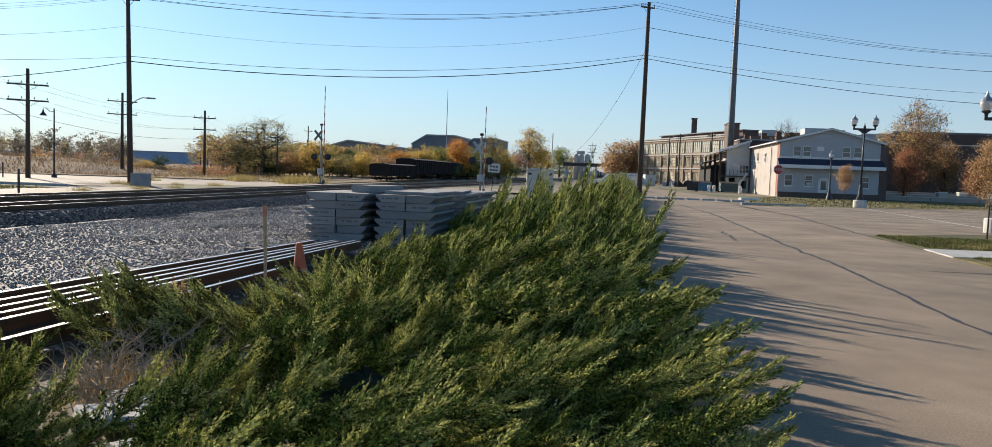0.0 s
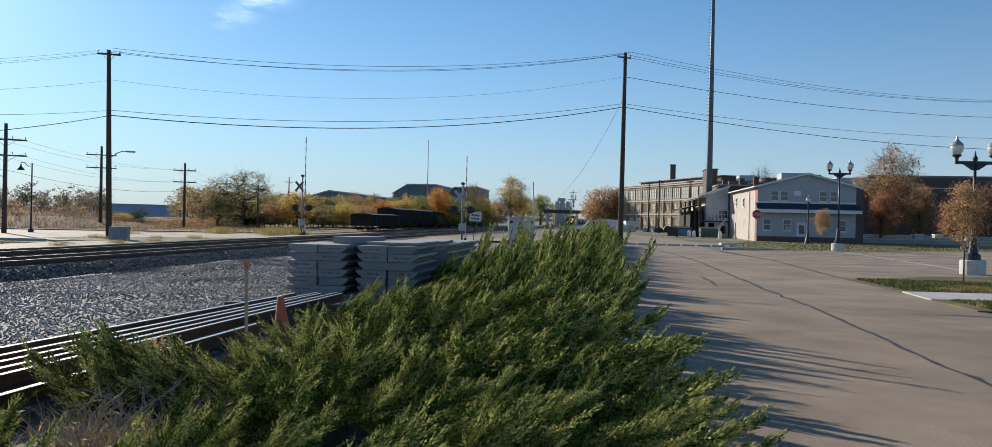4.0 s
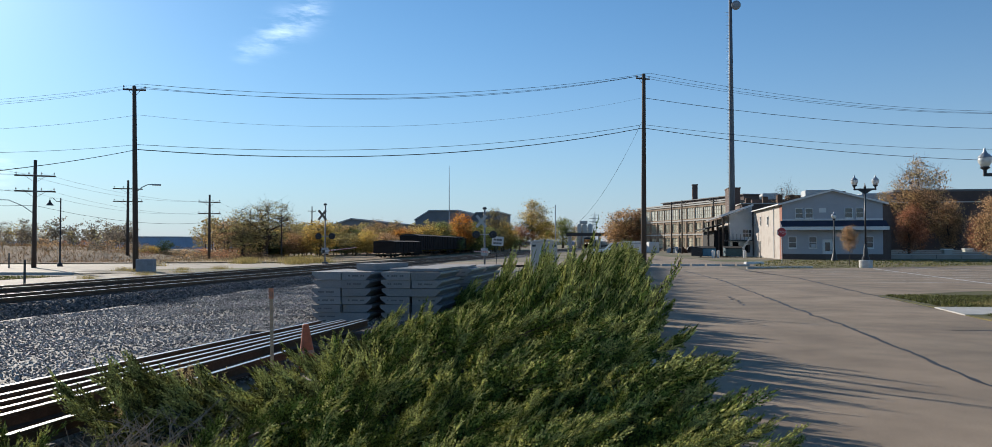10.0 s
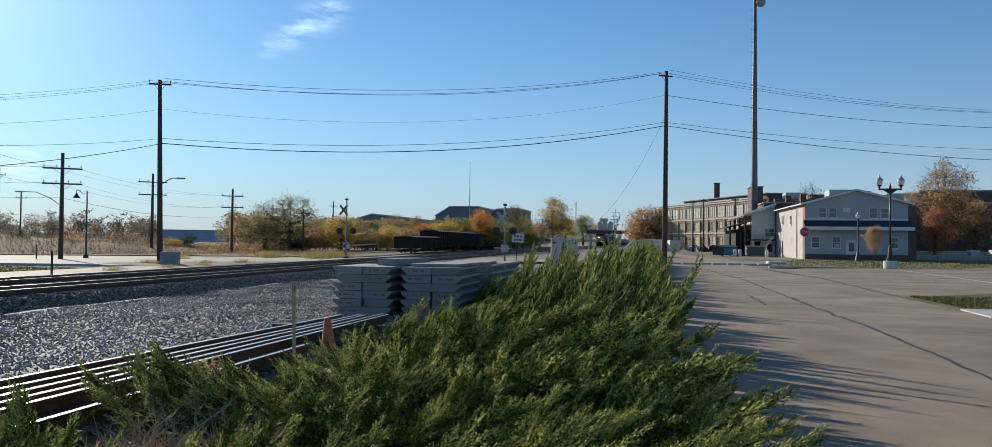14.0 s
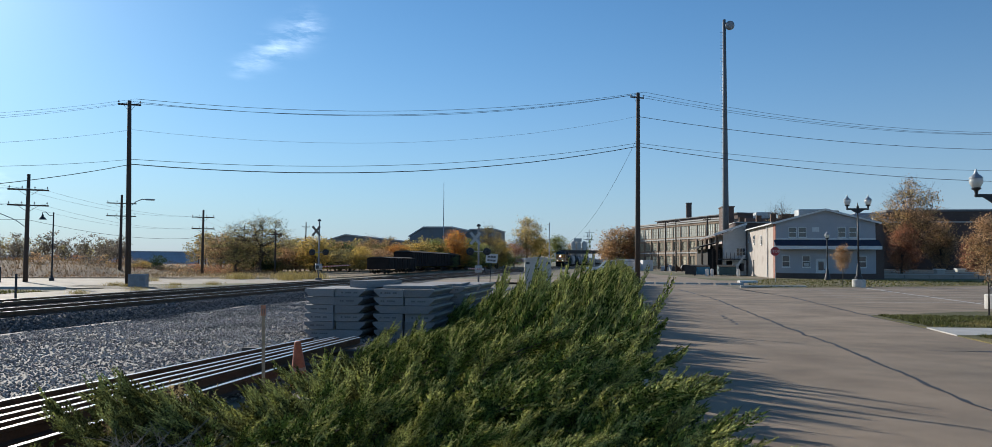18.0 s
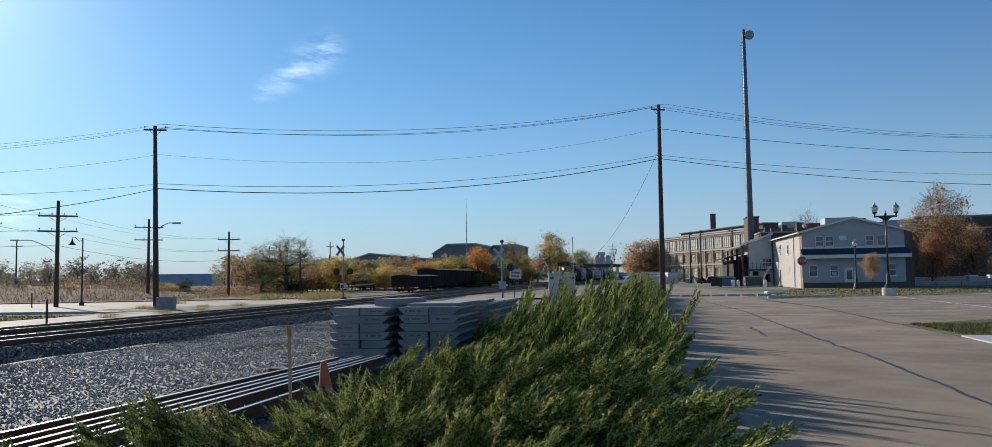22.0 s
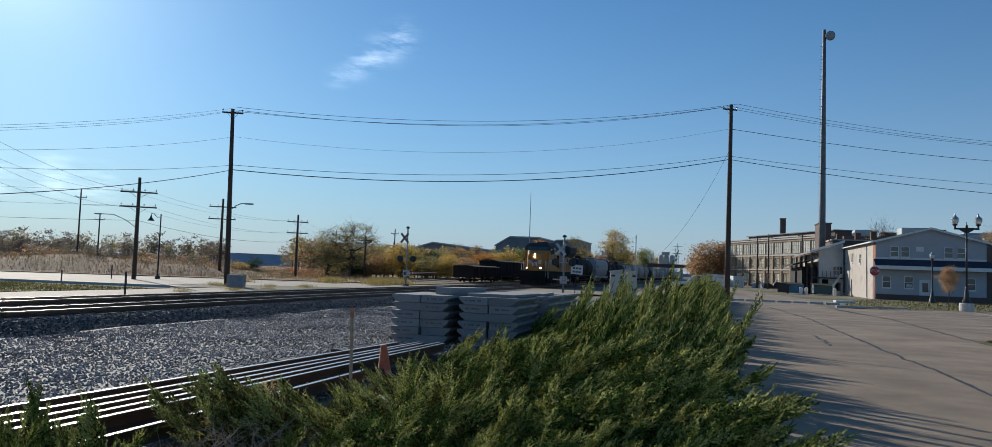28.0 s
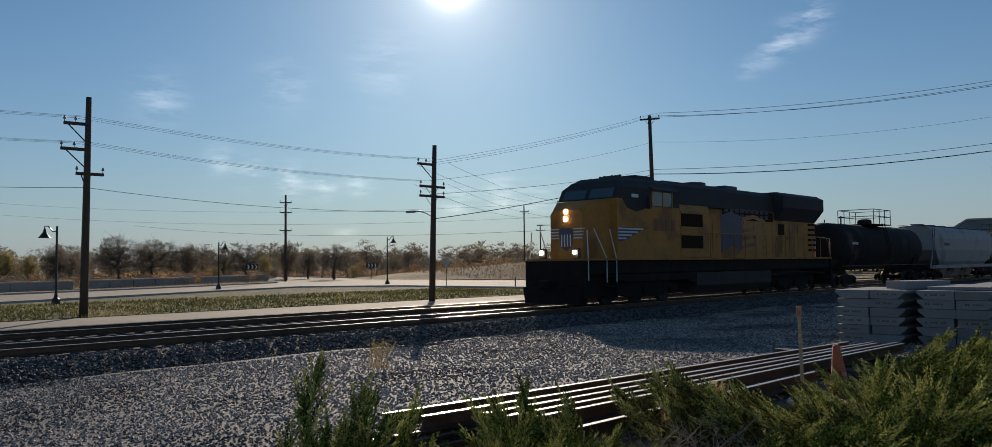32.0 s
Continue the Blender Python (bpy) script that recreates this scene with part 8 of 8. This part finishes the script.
    V = np.stack([c - a * s, c + b * s * 0.6, c + a * s, c - b * s * 0.6], 1).reshape(-1, 3)
    V[:, 2] = np.maximum(V[:, 2], 0.02)
    i = np.arange(n)[:, None] * 4
    T = np.concatenate([i + [0, 1, 2], i + [0, 2, 3]])
    return V, T, wood


TREES = {}
# height, crown radius, crown foot, twigs, leaves, leaf size, trunk, taper to the top, clump size, bareness
FORMS = {"oak": (21, 8.2, 4.3, 1.2, 230, 7000, 0.075, 0.32, 0.9, 0.07, 0.4), "round": (22, 7.0, 2.5, 0.4, 140, 7000, 0.1, 0.2, 1.0, 0.11, 0.0), "poplar": (23, 12.0, 3.6, 1.2, 190, 8000, 0.13, 0.25, 1.5, 0.08, 0.1),
         "bush": (24, 4.2, 2.5, 0.1, 110, 5000, 0.085, 0.09, 1.0, 0.13, 0.0), "bare": (25, 10, 3.4, 2.5, 190, 400, 0.09, 0.24, 1.0, 0.06, 0.8), "sapling": (26, 3.6, 0.95, 1.2, 80, 6000, 0.04, 0.04, 1.4, 0.09, 0.0),
         "airy": (27, 6.5, 2.4, 0.6, 160, 3200, 0.09, 0.15, 1.0, 0.09, 0.5), "park": (28, 15.8, 6.0, 3.0, 280, 11000, 0.14, 0.32, 1.1, 0.07, 0.7)}


def tree(kind, hue, x, y, h, label, yaw=0, wide=None, z=0, name="tree", group="", radius=None):
    """kind names a grown form; copies of a form in one hue share their meshes."""
    seed, h0, rad, base, tips, n, size, tr, shape, clump, bare = FORMS[kind]
    key = (kind, hue)
    if key in TREES:
        ob = copy_thing(TREES[key], pose(x, y, z, 0, 0, yaw))
    else:
        V, T, wood = tree_arrays(seed, h0, rad, base, tips, n, size, tr, shape, clump, bare)
        ob = thing(name, label, "tree", pose(x, y, z, 0, 0, yaw))
        part("trunk", wood, BARK, ob, "dark trunk and limbs")
        part("crown", np_mesh("crown", V, T, LEAF[hue]), None, ob)
        TREES[key] = ob
    s = h / h0
    w = radius / rad if radius else s * (wide or 1.0)
    ob.scale = (w, w, s)
    return tagged(ob, label, "tree", group)


def bearing(deg, d):
    return -math.sin(radians(deg)) * d, math.cos(radians(deg)) * d


def plant_trees():
    rng = random.Random(4)
    kinds = {"oak": "broad half-bare tree with a gnarled crown", "airy": "thin tree losing its leaves", "bush": "scrub thicket", "round": "leafy autumn tree", "poplar": "tall tapering autumn tree"}
    for x, y, h, r, kind, hue in (
            (-51.0, 106.4, 8.2, 4.3, "oak", "olive"), (-56.5, 105.8, 6.3, 2.5, "airy", "brown"), (-52.7, 103.3, 5.2, 2.8, "airy", "olive"),
            (-61.0, 93.9, 1.8, 1.2, "bush", "yellow"), (-59.3, 94.9, 2.5, 0.9, "bush", "cedar"), (-45.4, 113.2, 5.8, 2.4, "round", "yellow"),
            (-49.1, 113.8, 4.2, 2.2, "bush", "brown"), (-51.5, 140.9, 5.7, 1.6, "round", "green"), (-46.3, 142.6, 7.0, 1.9, "airy", "brown"),
            (-44.3, 148.5, 7.0, 1.7, "airy", "brown"), (-43.3, 122.5, 3.9, 2.9, "bush", "olive"), (-41.0, 121.2, 4.3, 1.8, "bush", "yellow"),
            (-41.6, 144.1, 5.2, 2.6, "round", "orange"), (-42.0, 133.5, 4.1, 2.5, "bush", "brown"), (-39.8, 154.9, 6.1, 2.4, "round", "yellow"),
            (-38.2, 160.5, 6.9, 2.6, "round", "green"), (-34.8, 164.3, 8.9, 2.4, "round", "orange"), (-33.2, 168.7, 7.2, 3.0, "round", "green"),
            (-30.3, 181.4, 10.3, 2.8, "oak", "olive"), (-27.6, 175.8, 7.3, 2.6, "round", "yellow"), (-30.1, 167.3, 5.8, 2.7, "bush", "green"),
            (-21.4, 180.7, 12.0, 3.6, "poplar", "yellow"), (-24.1, 178.3, 6.2, 2.6, "bush", "rust"), (-19.1, 187.0, 7.6, 2.4, "round", "yellow"),
            (-15.7, 194.3, 8.7, 2.6, "round", "green"), (-13.2, 219.6, 7.7, 2.3, "round", "brown"), (-38.0, 139.9, 3.6, 2.5, "bush", "green"),
            (-35.8, 155.9, 3.8, 3.1, "bush", "green"), (-26.5, 180.0, 4.1, 3.2, "bush", "green"), (-0.6, 235.0, 12.6, 5.1, "round", "brown"),
            (2.7, 237.9, 11.6, 3.0, "round", "rust"), (-3.8, 239.9, 9.1, 2.7, "round", "brown")):
        if -33 < x < -5:      # keep clear of the tracks, further back on the same line
            x, y, h, r = -33.0, y * -33.0 / x, 1.85 + (h - 1.85) * -33.0 / x, r * -33.0 / x
        if kind in ("round", "bush", "airy") and x < -5:
            h *= 0.97
        where = "beside the factory" if x > -5 else "beside the line" if y > 175 else "beyond the tracks"
        word = {"cedar": "dark green", "brown": "brownish", "rust": "rust-brown", "yellow": "golden yellow"}.get(hue, hue)
        tree(kind, hue, x, y, h, f"{word} {kinds[kind]} {where}", rng.uniform(0, 360), group="autumn trees", radius=r * 1.55)
    for k in range(110):      # low growth that closes the belt
        u = k / 109
        x, y = -56 + 23 * u + rng.uniform(-2, 1.0), 112 + 110 * u ** 1.4 + rng.uniform(-3, 6)
        kind, hue = rng.choice((("bush", "green"), ("bush", "olive"), ("bush", "brown"), ("round", "yellow"), ("bush", "cedar"), ("bush", "yellow"), ("bush", "orange"), ("round", "green")))
        tree(kind, hue, x, y, rng.uniform(2.6, 4.6) * (1 + 0.45 * u), {"green": "green", "olive": "olive", "brown": "brownish", "cedar": "dark green", "yellow": "golden yellow", "orange": "orange"}[hue] + " scrub thicket along the siding", rng.uniform(0, 360), rng.uniform(1.2, 1.5), group="belt thicket")
    tree("bare", "brown", *bearing(-10.6, 160), 13.5, "bare twiggy tree behind the roofs", 0, 0.8)
    tree("park", "brown", 46.3, 138, 15.8, "large autumn tree with a half-bare crown", 40, 1.0)
    tree("round", "rust", 44.5, 134, 8.5, "rusty autumn tree in the park", 100, 0.9)
    tree("round", "brown", 51.5, 140, 9.5, "brown autumn tree in the park", 10, 0.9)
    tree("round", "rust", 36.7, 112.9, 7.0, "orange autumn tree in front of the park", 20, 0.85)
    tree("round", "rust", 58, 132, 9.0, "dark rusty park tree", 50, 1.1)
    tree("round", "rust", 66, 136, 8.6, "dark rusty park tree", 150, 1.1)
    tree("park", "brown", 72, 150, 16, "tall half-bare tree behind the warehouse", 150, 1.0)
    tree("round", "rust", 49.0, 121, 6.0, "small dark park tree", 90, 1.1)
    tree("sapling", "brown", 18.65, 72.0, 3.5, "small sapling with golden autumn leaves", 0, 1.0, name="sapling")
    tree("sapling", "brown", 12.9, 30.8, 3.7, "young tree with golden leaves on the grass island", 60, 0.85, name="sapling")
    # woods west of the street
    for k in range(150):
        d = rng.uniform(114, 150)
        x, y = bearing(39 + k * 0.42 + rng.uniform(-0.5, 0.5), d)
        kind, hue, h = rng.choice((("bare", "dusk", 4.6), ("bare", "dusk", 3.8), ("bush", "dusk", 2.7), ("bush", "dusk", 2.3), ("bush", "olive", 2.4), ("airy", "dusk", 3.4), ("bare", "dusk", 4.2), ("airy", "brown", 3.0)))
        tree(kind, hue, x, y, h * rng.uniform(0.6, 0.95), {"dusk": "dull grey-brown tree at the edge of the woods", "brown": "brownish autumn tree at the edge of the woods", "olive": "dull green tree at the edge of the woods"}[hue], rng.uniform(0, 360), rng.uniform(1.0, 1.4), group="western woods")

    for k in range(30):      # larger trees where the woods come close to the street
        x, y = bearing(57 + k * 1.3 + rng.uniform(-0.5, 0.5), rng.uniform(104, 120))
        kind, hue, h = rng.choice((("round", "dusk", 4.6), ("oak", "dusk", 5.4), ("airy", "dusk", 5.0), ("round", "olive", 4.2)))
        tree(kind, hue, x, y, h * rng.uniform(0.8, 1.15), {"dusk": "dull grey-brown tree behind the low wall", "olive": "dull green tree behind the low wall"}[hue], rng.uniform(0, 360), rng.uniform(1.0, 1.3), group="western woods")


plant_trees()


def woods(name, b0, b1, d0, d1, n, h, hue, label, seed):
    """Far woods as one mass of small trees."""
    V0, T0, wood = tree_arrays(seed, 8, 3.2, 1.0, 40, 420, 0.24, 0.16, 1.0, 0.1, 0.3)
    V1, T1, _ = tree_arrays(seed + 1, 6, 3.0, 0.3, 36, 380, 0.25, 0.12, 1.0, 0.11, 0.0)
    WV = np.array(wood.v)
    WT = np.array([t for f in wood.f for t in ((f[0], f[1], f[2]), (f[0], f[2], f[3]))])
    rng = np.random.RandomState(seed)
    vs, ts, ws, wt = [], [], [], []
    for i in range(n):
        b, d = rng.uniform(b0, b1), rng.uniform(d0, d1)
        x, y = bearing(b, d)
        s = h / 8 * rng.uniform(0.65, 1.2)
        a = rng.uniform(0, 6.28)
        Rm = np.array([[math.cos(a), -math.sin(a), 0], [math.sin(a), math.cos(a), 0], [0, 0, 1]]) * s
        z = 0.1 + (d - d0) * 0.01
        tree_like = rng.random() < 0.6
        vs.append((V0 if tree_like else V1) @ Rm.T * np.array([1.2, 1.2, 1]) + np.array([x, y, z]))
        ts.append(T0 if tree_like else T1)
        if tree_like:
            ws.append(WV @ Rm.T * np.array([1.2, 1.2, 1]) + np.array([x, y, z]))
            wt.append(WT)

    def join(a, b):
        off = np.cumsum([0] + [len(v) for v in a[:-1]])
        return np.concatenate(a), np.concatenate([t + o for t, o in zip(b, off)])

    ob = thing(name, label, "woods", kind="stuff")
    part("leaves", np_mesh("leaves", *join(vs, ts), LEAF[hue]), None, ob)
    part("trunks", np_mesh("trunks", *join(ws, wt), BARK), None, ob)


woods("far_woods", 34, 100, 170, 260, 260, 6.0, "dusk", "brown and grey autumn woods far behind the field", 61)
woods("far_woods", 34, 100, 220, 320, 80, 7.0, "olive", "dull green woods far behind the field", 62)
woods("line_woods", 9, 30, 200, 235, 130, 7.0, "olive", "mixed autumn woods behind the sheds and line", 63)
woods("wood_edge", 35, 100, 138, 172, 300, 3.0, "dusk", "dense grey-brown undergrowth at the edge of the woods", 64)


def hills():
    m = Mesh()
    v = []
    n = 60
    for i in range(n + 1):
        b = -70 + i * 200 / n
        x, y = bearing(b, 1500)
        v += [(x, y, -5), (x, y, 7 + 3 * noise.noise((b * 0.09, 3, 0)))]
    m.add(v, [(2 * i, 2 * i + 2, 2 * i + 3, 2 * i + 1) for i in range(n)])
    # Distance haze is put into the hills' pale blue colour.
    solid("distant_hills", m, mat("hill_haze", (0.3, 0.35, 0.44), 1.0, vary=0.15, scale=0.01, fine=0.05, bump=0), "low hills on the horizon with haze put into their blue-grey colour", "hills", kind="structure")


hills()


def blue_warehouse():
    """A long blue metal warehouse beyond the field, with ribbed cladding and a flat roof."""
    x, y = bearing(27.3, 380)
    ob = thing("blue_warehouse", "long blue metal-clad warehouse beyond the dry field, its colour paled for haze", "warehouse", pose(x, y, 0, 0, 0, 31))
    # Blue cladding, lightened so that the haze before it is in the colour.
    clad = mat("hazed_blue_cladding", (0.3, 0.39, 0.53), 0.6, vary=0.12, scale=0.1, fine=1, bump=0.05)
    part("body", Mesh().box(-52, 0, -0.2, 0, 30, 5.1), clad, ob)
    for k in range(26):
        part("cladding_rib", Mesh().box(-51.6 + k * 2, -0.12, 0, -51.3 + k * 2, -0.003, 5.1), clad, ob)
    part("eave_trim", Mesh().box(-52.3, -0.4, 5.1, 0.3, 30.3, 5.45), mat("blue_trim", (0.25, 0.32, 0.42), 0.6), ob)
    for k in (9, 24, 40):
        part("dock_door", Mesh().box(-k - 3.2, -0.16, 0, -k, -0.121, 3.4), clad, ob)


blue_warehouse()
MOUND = bearing(42, 113)


def mound_z(x, y):
    """Height of the low bank over the field."""
    ux, uy = MOUND[0] / 113, MOUND[1] / 113
    dx, dy = x - MOUND[0], y - MOUND[1]
    rad, lat = dx * ux + dy * uy, dx * uy - dy * ux
    r2 = (lat / 27) ** 2 + (rad / 19) ** 2
    if r2 >= 1:
        return 0.02
    return 0.02 + 1.75 * (1 - r2) ** 1.3 * (1 + 0.3 * noise.noise((lat * 0.12, rad * 0.12, 2))) + 0.12 * noise.noise((lat * 0.5, rad * 0.5, 6)) * (1 - r2 ** 0.5)


def field_mound():
    """Low bank of dry grass between the street and the woods."""
    m = Mesh()
    ux, uy = MOUND[0] / 113, MOUND[1] / 113
    nr, na = 16, 48
    v = []
    for i in range(nr + 1):
        for j in range(na):
            a, r = 2 * math.pi * j / na, i / nr
            lat, rad = math.cos(a) * r * 27, math.sin(a) * r * 19
            x, y = MOUND[0] + ux * rad + uy * lat, MOUND[1] + uy * rad - ux * lat
            v.append((x, y, mound_z(x, y)))
    m.add(v, [(i * na + j, i * na + (j + 1) % na, (i + 1) * na + (j + 1) % na, (i + 1) * na + j) for i in range(nr) for j in range(na)])
    solid("grass_mound", m, FIELD, "low bank of dry brown grass before the woods", "mound", kind="structure", smooth=True)


field_mound()


def field_brush():
    """Low twiggy brush in ochre and rust over the bank and the field."""
    rng = np.random.RandomState(71)
    V0, T0, wood = tree_arrays(72, 1.5, 1.1, 0.02, 30, 260, 0.07, 0.02, 1.0, 0.16, 0.0)
    for hue, label, n in (("brown", "low ochre brush on the dry field", 230), ("rust", "low rust-brown brush on the dry field", 150), ("dusk", "low grey-brown brush on the dry field", 330)):
        vs, ts = [], []
        while len(vs) < n:
            b, d = rng.uniform(25, 100), rng.uniform(84, 150)
            x, y = bearing(b, d)
            if x > np.interp(y, [-60, 4, 28, 45, 61, 90, 200], [-66, -66, -76, -84, -100, -60, -60]) and not (x < -48 and y > 84):
                continue
            s = rng.uniform(0.5, 1.25)
            a = rng.uniform(0, 6.28)
            R = np.array([[math.cos(a), -math.sin(a), 0], [math.sin(a), math.cos(a), 0], [0, 0, 0.75]]) * s
            vs.append(V0 @ R.T * np.array([1.5, 1.5, 1.0]) + np.array([x, y, mound_z(x, y) + 0.02]))
            ts.append(T0)
        off = np.cumsum([0] + [len(v) for v in vs[:-1]])
        solid("field_brush", np_mesh("field_brush", np.concatenate(vs), np.concatenate([t + o for t, o in zip(ts, off)]), LEAF[hue]), None, label, "brush", kind="stuff")


field_brush()


def lawn_blades():
    """Short grass on the near lawns and the strip beyond the tracks."""
    rng = np.random.RandomState(7)
    patches = [(9.0, 13.8, 25.2, 30.2, 5200, 0.07, 0.05), (9.0, 11.5, 19.6, 22.2, 2500, 0.07, 0.05), (-46, -32.6, 2, 41, 15000, 0.13, 0.0), (10.5, 40, 63, 96, 4500, 0.12, 0.02)]
    V, T = [], []
    for x0, x1, y0, y1, n, h, z in patches:
        x, y = rng.uniform(x0, x1, n), rng.uniform(y0, y1, n)
        if x0 < -40:
            ok = x > np.interp(y, [2, 8, 26, 36, 42], [-47, -47, -55, -59, -53])
            x, y = x[ok], y[ok]
        if y1 == 96:
            ok = (y > np.interp(x, [9.6, 12.3, 18.8, 30, 60], [63.4, 62.9, 66.5, 73.8, 92.8])) & (x > np.interp(y, [63, 78, 88, 101], [9.6, 11.8, 14.2, 18.4]))
            x, y = x[ok], y[ok]
        n = len(x)
        hh = h * rng.uniform(0.5, 1.4, n)
        w = 0.012 + 0.0007 * np.hypot(x, y)
        az = rng.uniform(0, math.pi, n)
        dx, dy = np.cos(az) * w, np.sin(az) * w
        lx, ly = rng.normal(size=(2, n)) * 0.4 * hh
        zz = np.full(n, z - 0.02)
        k = sum(len(v) for v in V)
        V.append(np.stack([np.stack([x - dx, y - dy, zz], 1), np.stack([x + dx, y + dy, zz], 1), np.stack([x + lx, y + ly, zz + hh], 1)], 1).reshape(-1, 3))
        T.append(np.arange(n * 3).reshape(-1, 3) + k)
    solid("grass_blades", np_mesh("grass_blades", np.concatenate(V), np.concatenate(T), mat("grass_blade", (0.1, 0.105, 0.03), 0.8, vary=0.3, scale=0.5, bump=0, island=0.4, translucent=0.35, second=(0.3, 0.24, 0.09), patch=0.4, patch_scale=0.3)),
          None, "short grass with straw among it", "grass", kind="stuff")


lawn_blades()


def stones():
    """Loose ballast and gravel stones, thickest beside the main track."""
    rng = np.random.RandomState(9)
    base = np.array([(1, 0, 0), (-1, 0, 0), (0, 1, 0), (0, -1, 0), (0, 0, 1), (0, 0, -1)], float)
    tri = np.array([(0, 2, 4), (2, 1, 4), (1, 3, 4), (3, 0, 4), (2, 0, 5), (1, 2, 5), (3, 1, 5), (0, 3, 5)])

    def scatter(name, n, xf, y0, y1, zf, s0, s1, material, label, power=1.0):
        y = y0 + (y1 - y0) * rng.random(n) ** power
        x = xf(rng, n)
        z = zf(x, y)
        s = rng.uniform(s0, s1, (n, 1, 1)) * (1 + 0.012 * y[:, None, None])
        jit = base[None] * (0.7 + 0.6 * rng.random((n, 6, 1))) + rng.normal(size=(n, 6, 3)) * 0.18
        a = rng.uniform(0, 6.28, n)
        c, sn = np.cos(a), np.sin(a)
        R3 = np.zeros((n, 3, 3))
        R3[:, 0, 0], R3[:, 0, 1], R3[:, 1, 0], R3[:, 1, 1], R3[:, 2, 2] = c, -sn, sn, c, 0.75
        V = np.einsum('nij,nkj->nki', R3, jit) * s + np.stack([x, y, z], 1)[:, None, :]
        T = (tri[None] + (np.arange(n) * 6)[:, None, None]).reshape(-1, 3)
        solid(name, np_mesh(name, V.reshape(-1, 3), T, material, True), None, label, "stones", kind="stuff")

    stone_dark = mat("ballast_stone", (0.12, 0.113, 0.108), 0.85, vary=0.2, scale=4, bump=0.2, island=0.6)
    stone_pale = mat("gravel_stone", (0.345, 0.295, 0.255), 0.75, second=(0.13, 0.12, 0.112), patch=0.45, patch_scale=0.35, vary=0.2, scale=4, bump=0.2, island=0.65)
    slope = lambda x, y: np.interp(x, [-19.2, -18.9, -17.55, -16.8], [RAIL_Z - 0.19, RAIL_Z - 0.2, -0.36, -0.34])
    scatter("ballast_stones", 26000, lambda r, n: r.uniform(-19.3, -16.9, n), -6, 60, slope, 0.022, 0.05, stone_dark, "grey ballast stones on the shoulder", 1.4)
    scatter("crib_stones", 9000, lambda r, n: r.uniform(-22.2, -19.1, n), -6, 50, lambda x, y: np.full(len(x), RAIL_Z - 0.2), 0.022, 0.045, stone_dark, "grey ballast stones between the ties", 1.4)
    yard = lambda x, y: np.interp(x, [-17.6, -12, -9, -6], [-0.33, -0.26, -0.18, -0.11]) + 0.02 * np.sin(x * 0.9 + y * 0.5) + 0.015 * np.sin(y * 1.3 - x * 0.7) + 0.006
    scatter("gravel_stones", 120000, lambda r, n: r.uniform(-17.3, -5.4, n), -4, 40, yard, 0.012, 0.026, stone_pale, "loose pale crushed stone in the yard", 1.7)




def field_weeds():
    """Dry standing weeds over the brown field."""
    rng = np.random.RandomState(17)
    n = 90000
    b = np.radians(rng.uniform(24, 100, n))
    d = rng.uniform(66, 170, n)
    x, y = -np.sin(b) * d, np.cos(b) * d
    edge = np.interp(y, [-60, 4, 28, 45, 61, 90, 200], [-63, -62, -72, -80, -122, -302, -400])
    north = (y > np.interp(-x, [30, 70, 121, 301], [82, 66, 74, 101])) & (x < -36)
    ok = (x < edge) | north
    x, y = x[ok], y[ok]
    n = len(x)
    h = np.interp(d[ok], [66, 90, 130], [0.2, 0.27, 0.38]) * rng.uniform(0.4, 1.5, n)
    w = np.interp(d[ok], [66, 100, 130], [0.022, 0.032, 0.05]) * rng.uniform(0.6, 1.6, n)
    a = rng.uniform(0, math.pi, n)
    dx, dy = np.cos(a) * w, np.sin(a) * w
    lx, ly = rng.normal(size=(2, n)) * 0.3 * h
    z = np.array([mound_z(p, q) + 0.02 for p, q in zip(x, y)])
    V = np.stack([np.stack([x - dx, y - dy, z], 1), np.stack([x + dx, y + dy, z], 1), np.stack([x + lx, y + ly, z + h], 1)], 1).reshape(-1, 3)
    solid("field_weeds", np_mesh("field_weeds", V, np.arange(n * 3).reshape(-1, 3), mat("field_weed", (0.24, 0.15, 0.08), 0.9, vary=0.3, scale=0.05, bump=0, island=0.4, translucent=0.3, second=(0.36, 0.27, 0.14), patch=0.5, patch_scale=0.04)), None, "dry brown weeds standing in the field", "weeds", kind="stuff")


field_weeds()
stones()
ties()


# ---- what moves ----
def motions():
    times = [0, 2, 4, 6, 8, 10, 12, 14, 16, 18, 20, 22, 24, 26, 28, 30, 32]
    walk(loco, [(t, pose(TRACK_A, train_y(t), RAIL_Z)) for t in times])
    for car, back in CARS:
        walk(car, [(t, pose(TRACK_A, train_y(t) + back, RAIL_Z)) for t in times])
    fall = [(0, 0), (5.4, 0), (6.0, 4), (6.5, 9), (7.0, 16), (7.5, 25), (8.0, 36), (8.5, 50), (9.0, 66), (9.5, 80), (10.0, 88), (10.5, 89), (32, 89)]
    late = [(0, 0), (6.0, 0), (6.5, 12), (7.0, 32), (7.5, 55), (8.0, 74), (8.5, 86), (9.0, 89), (32, 89)]
    for arm, swing in GATES:
        walk(arm, [(t, pose(0.28, 0, 1.35, swing * a)) for t, a in (fall if swing < 0 else late)])


motions()
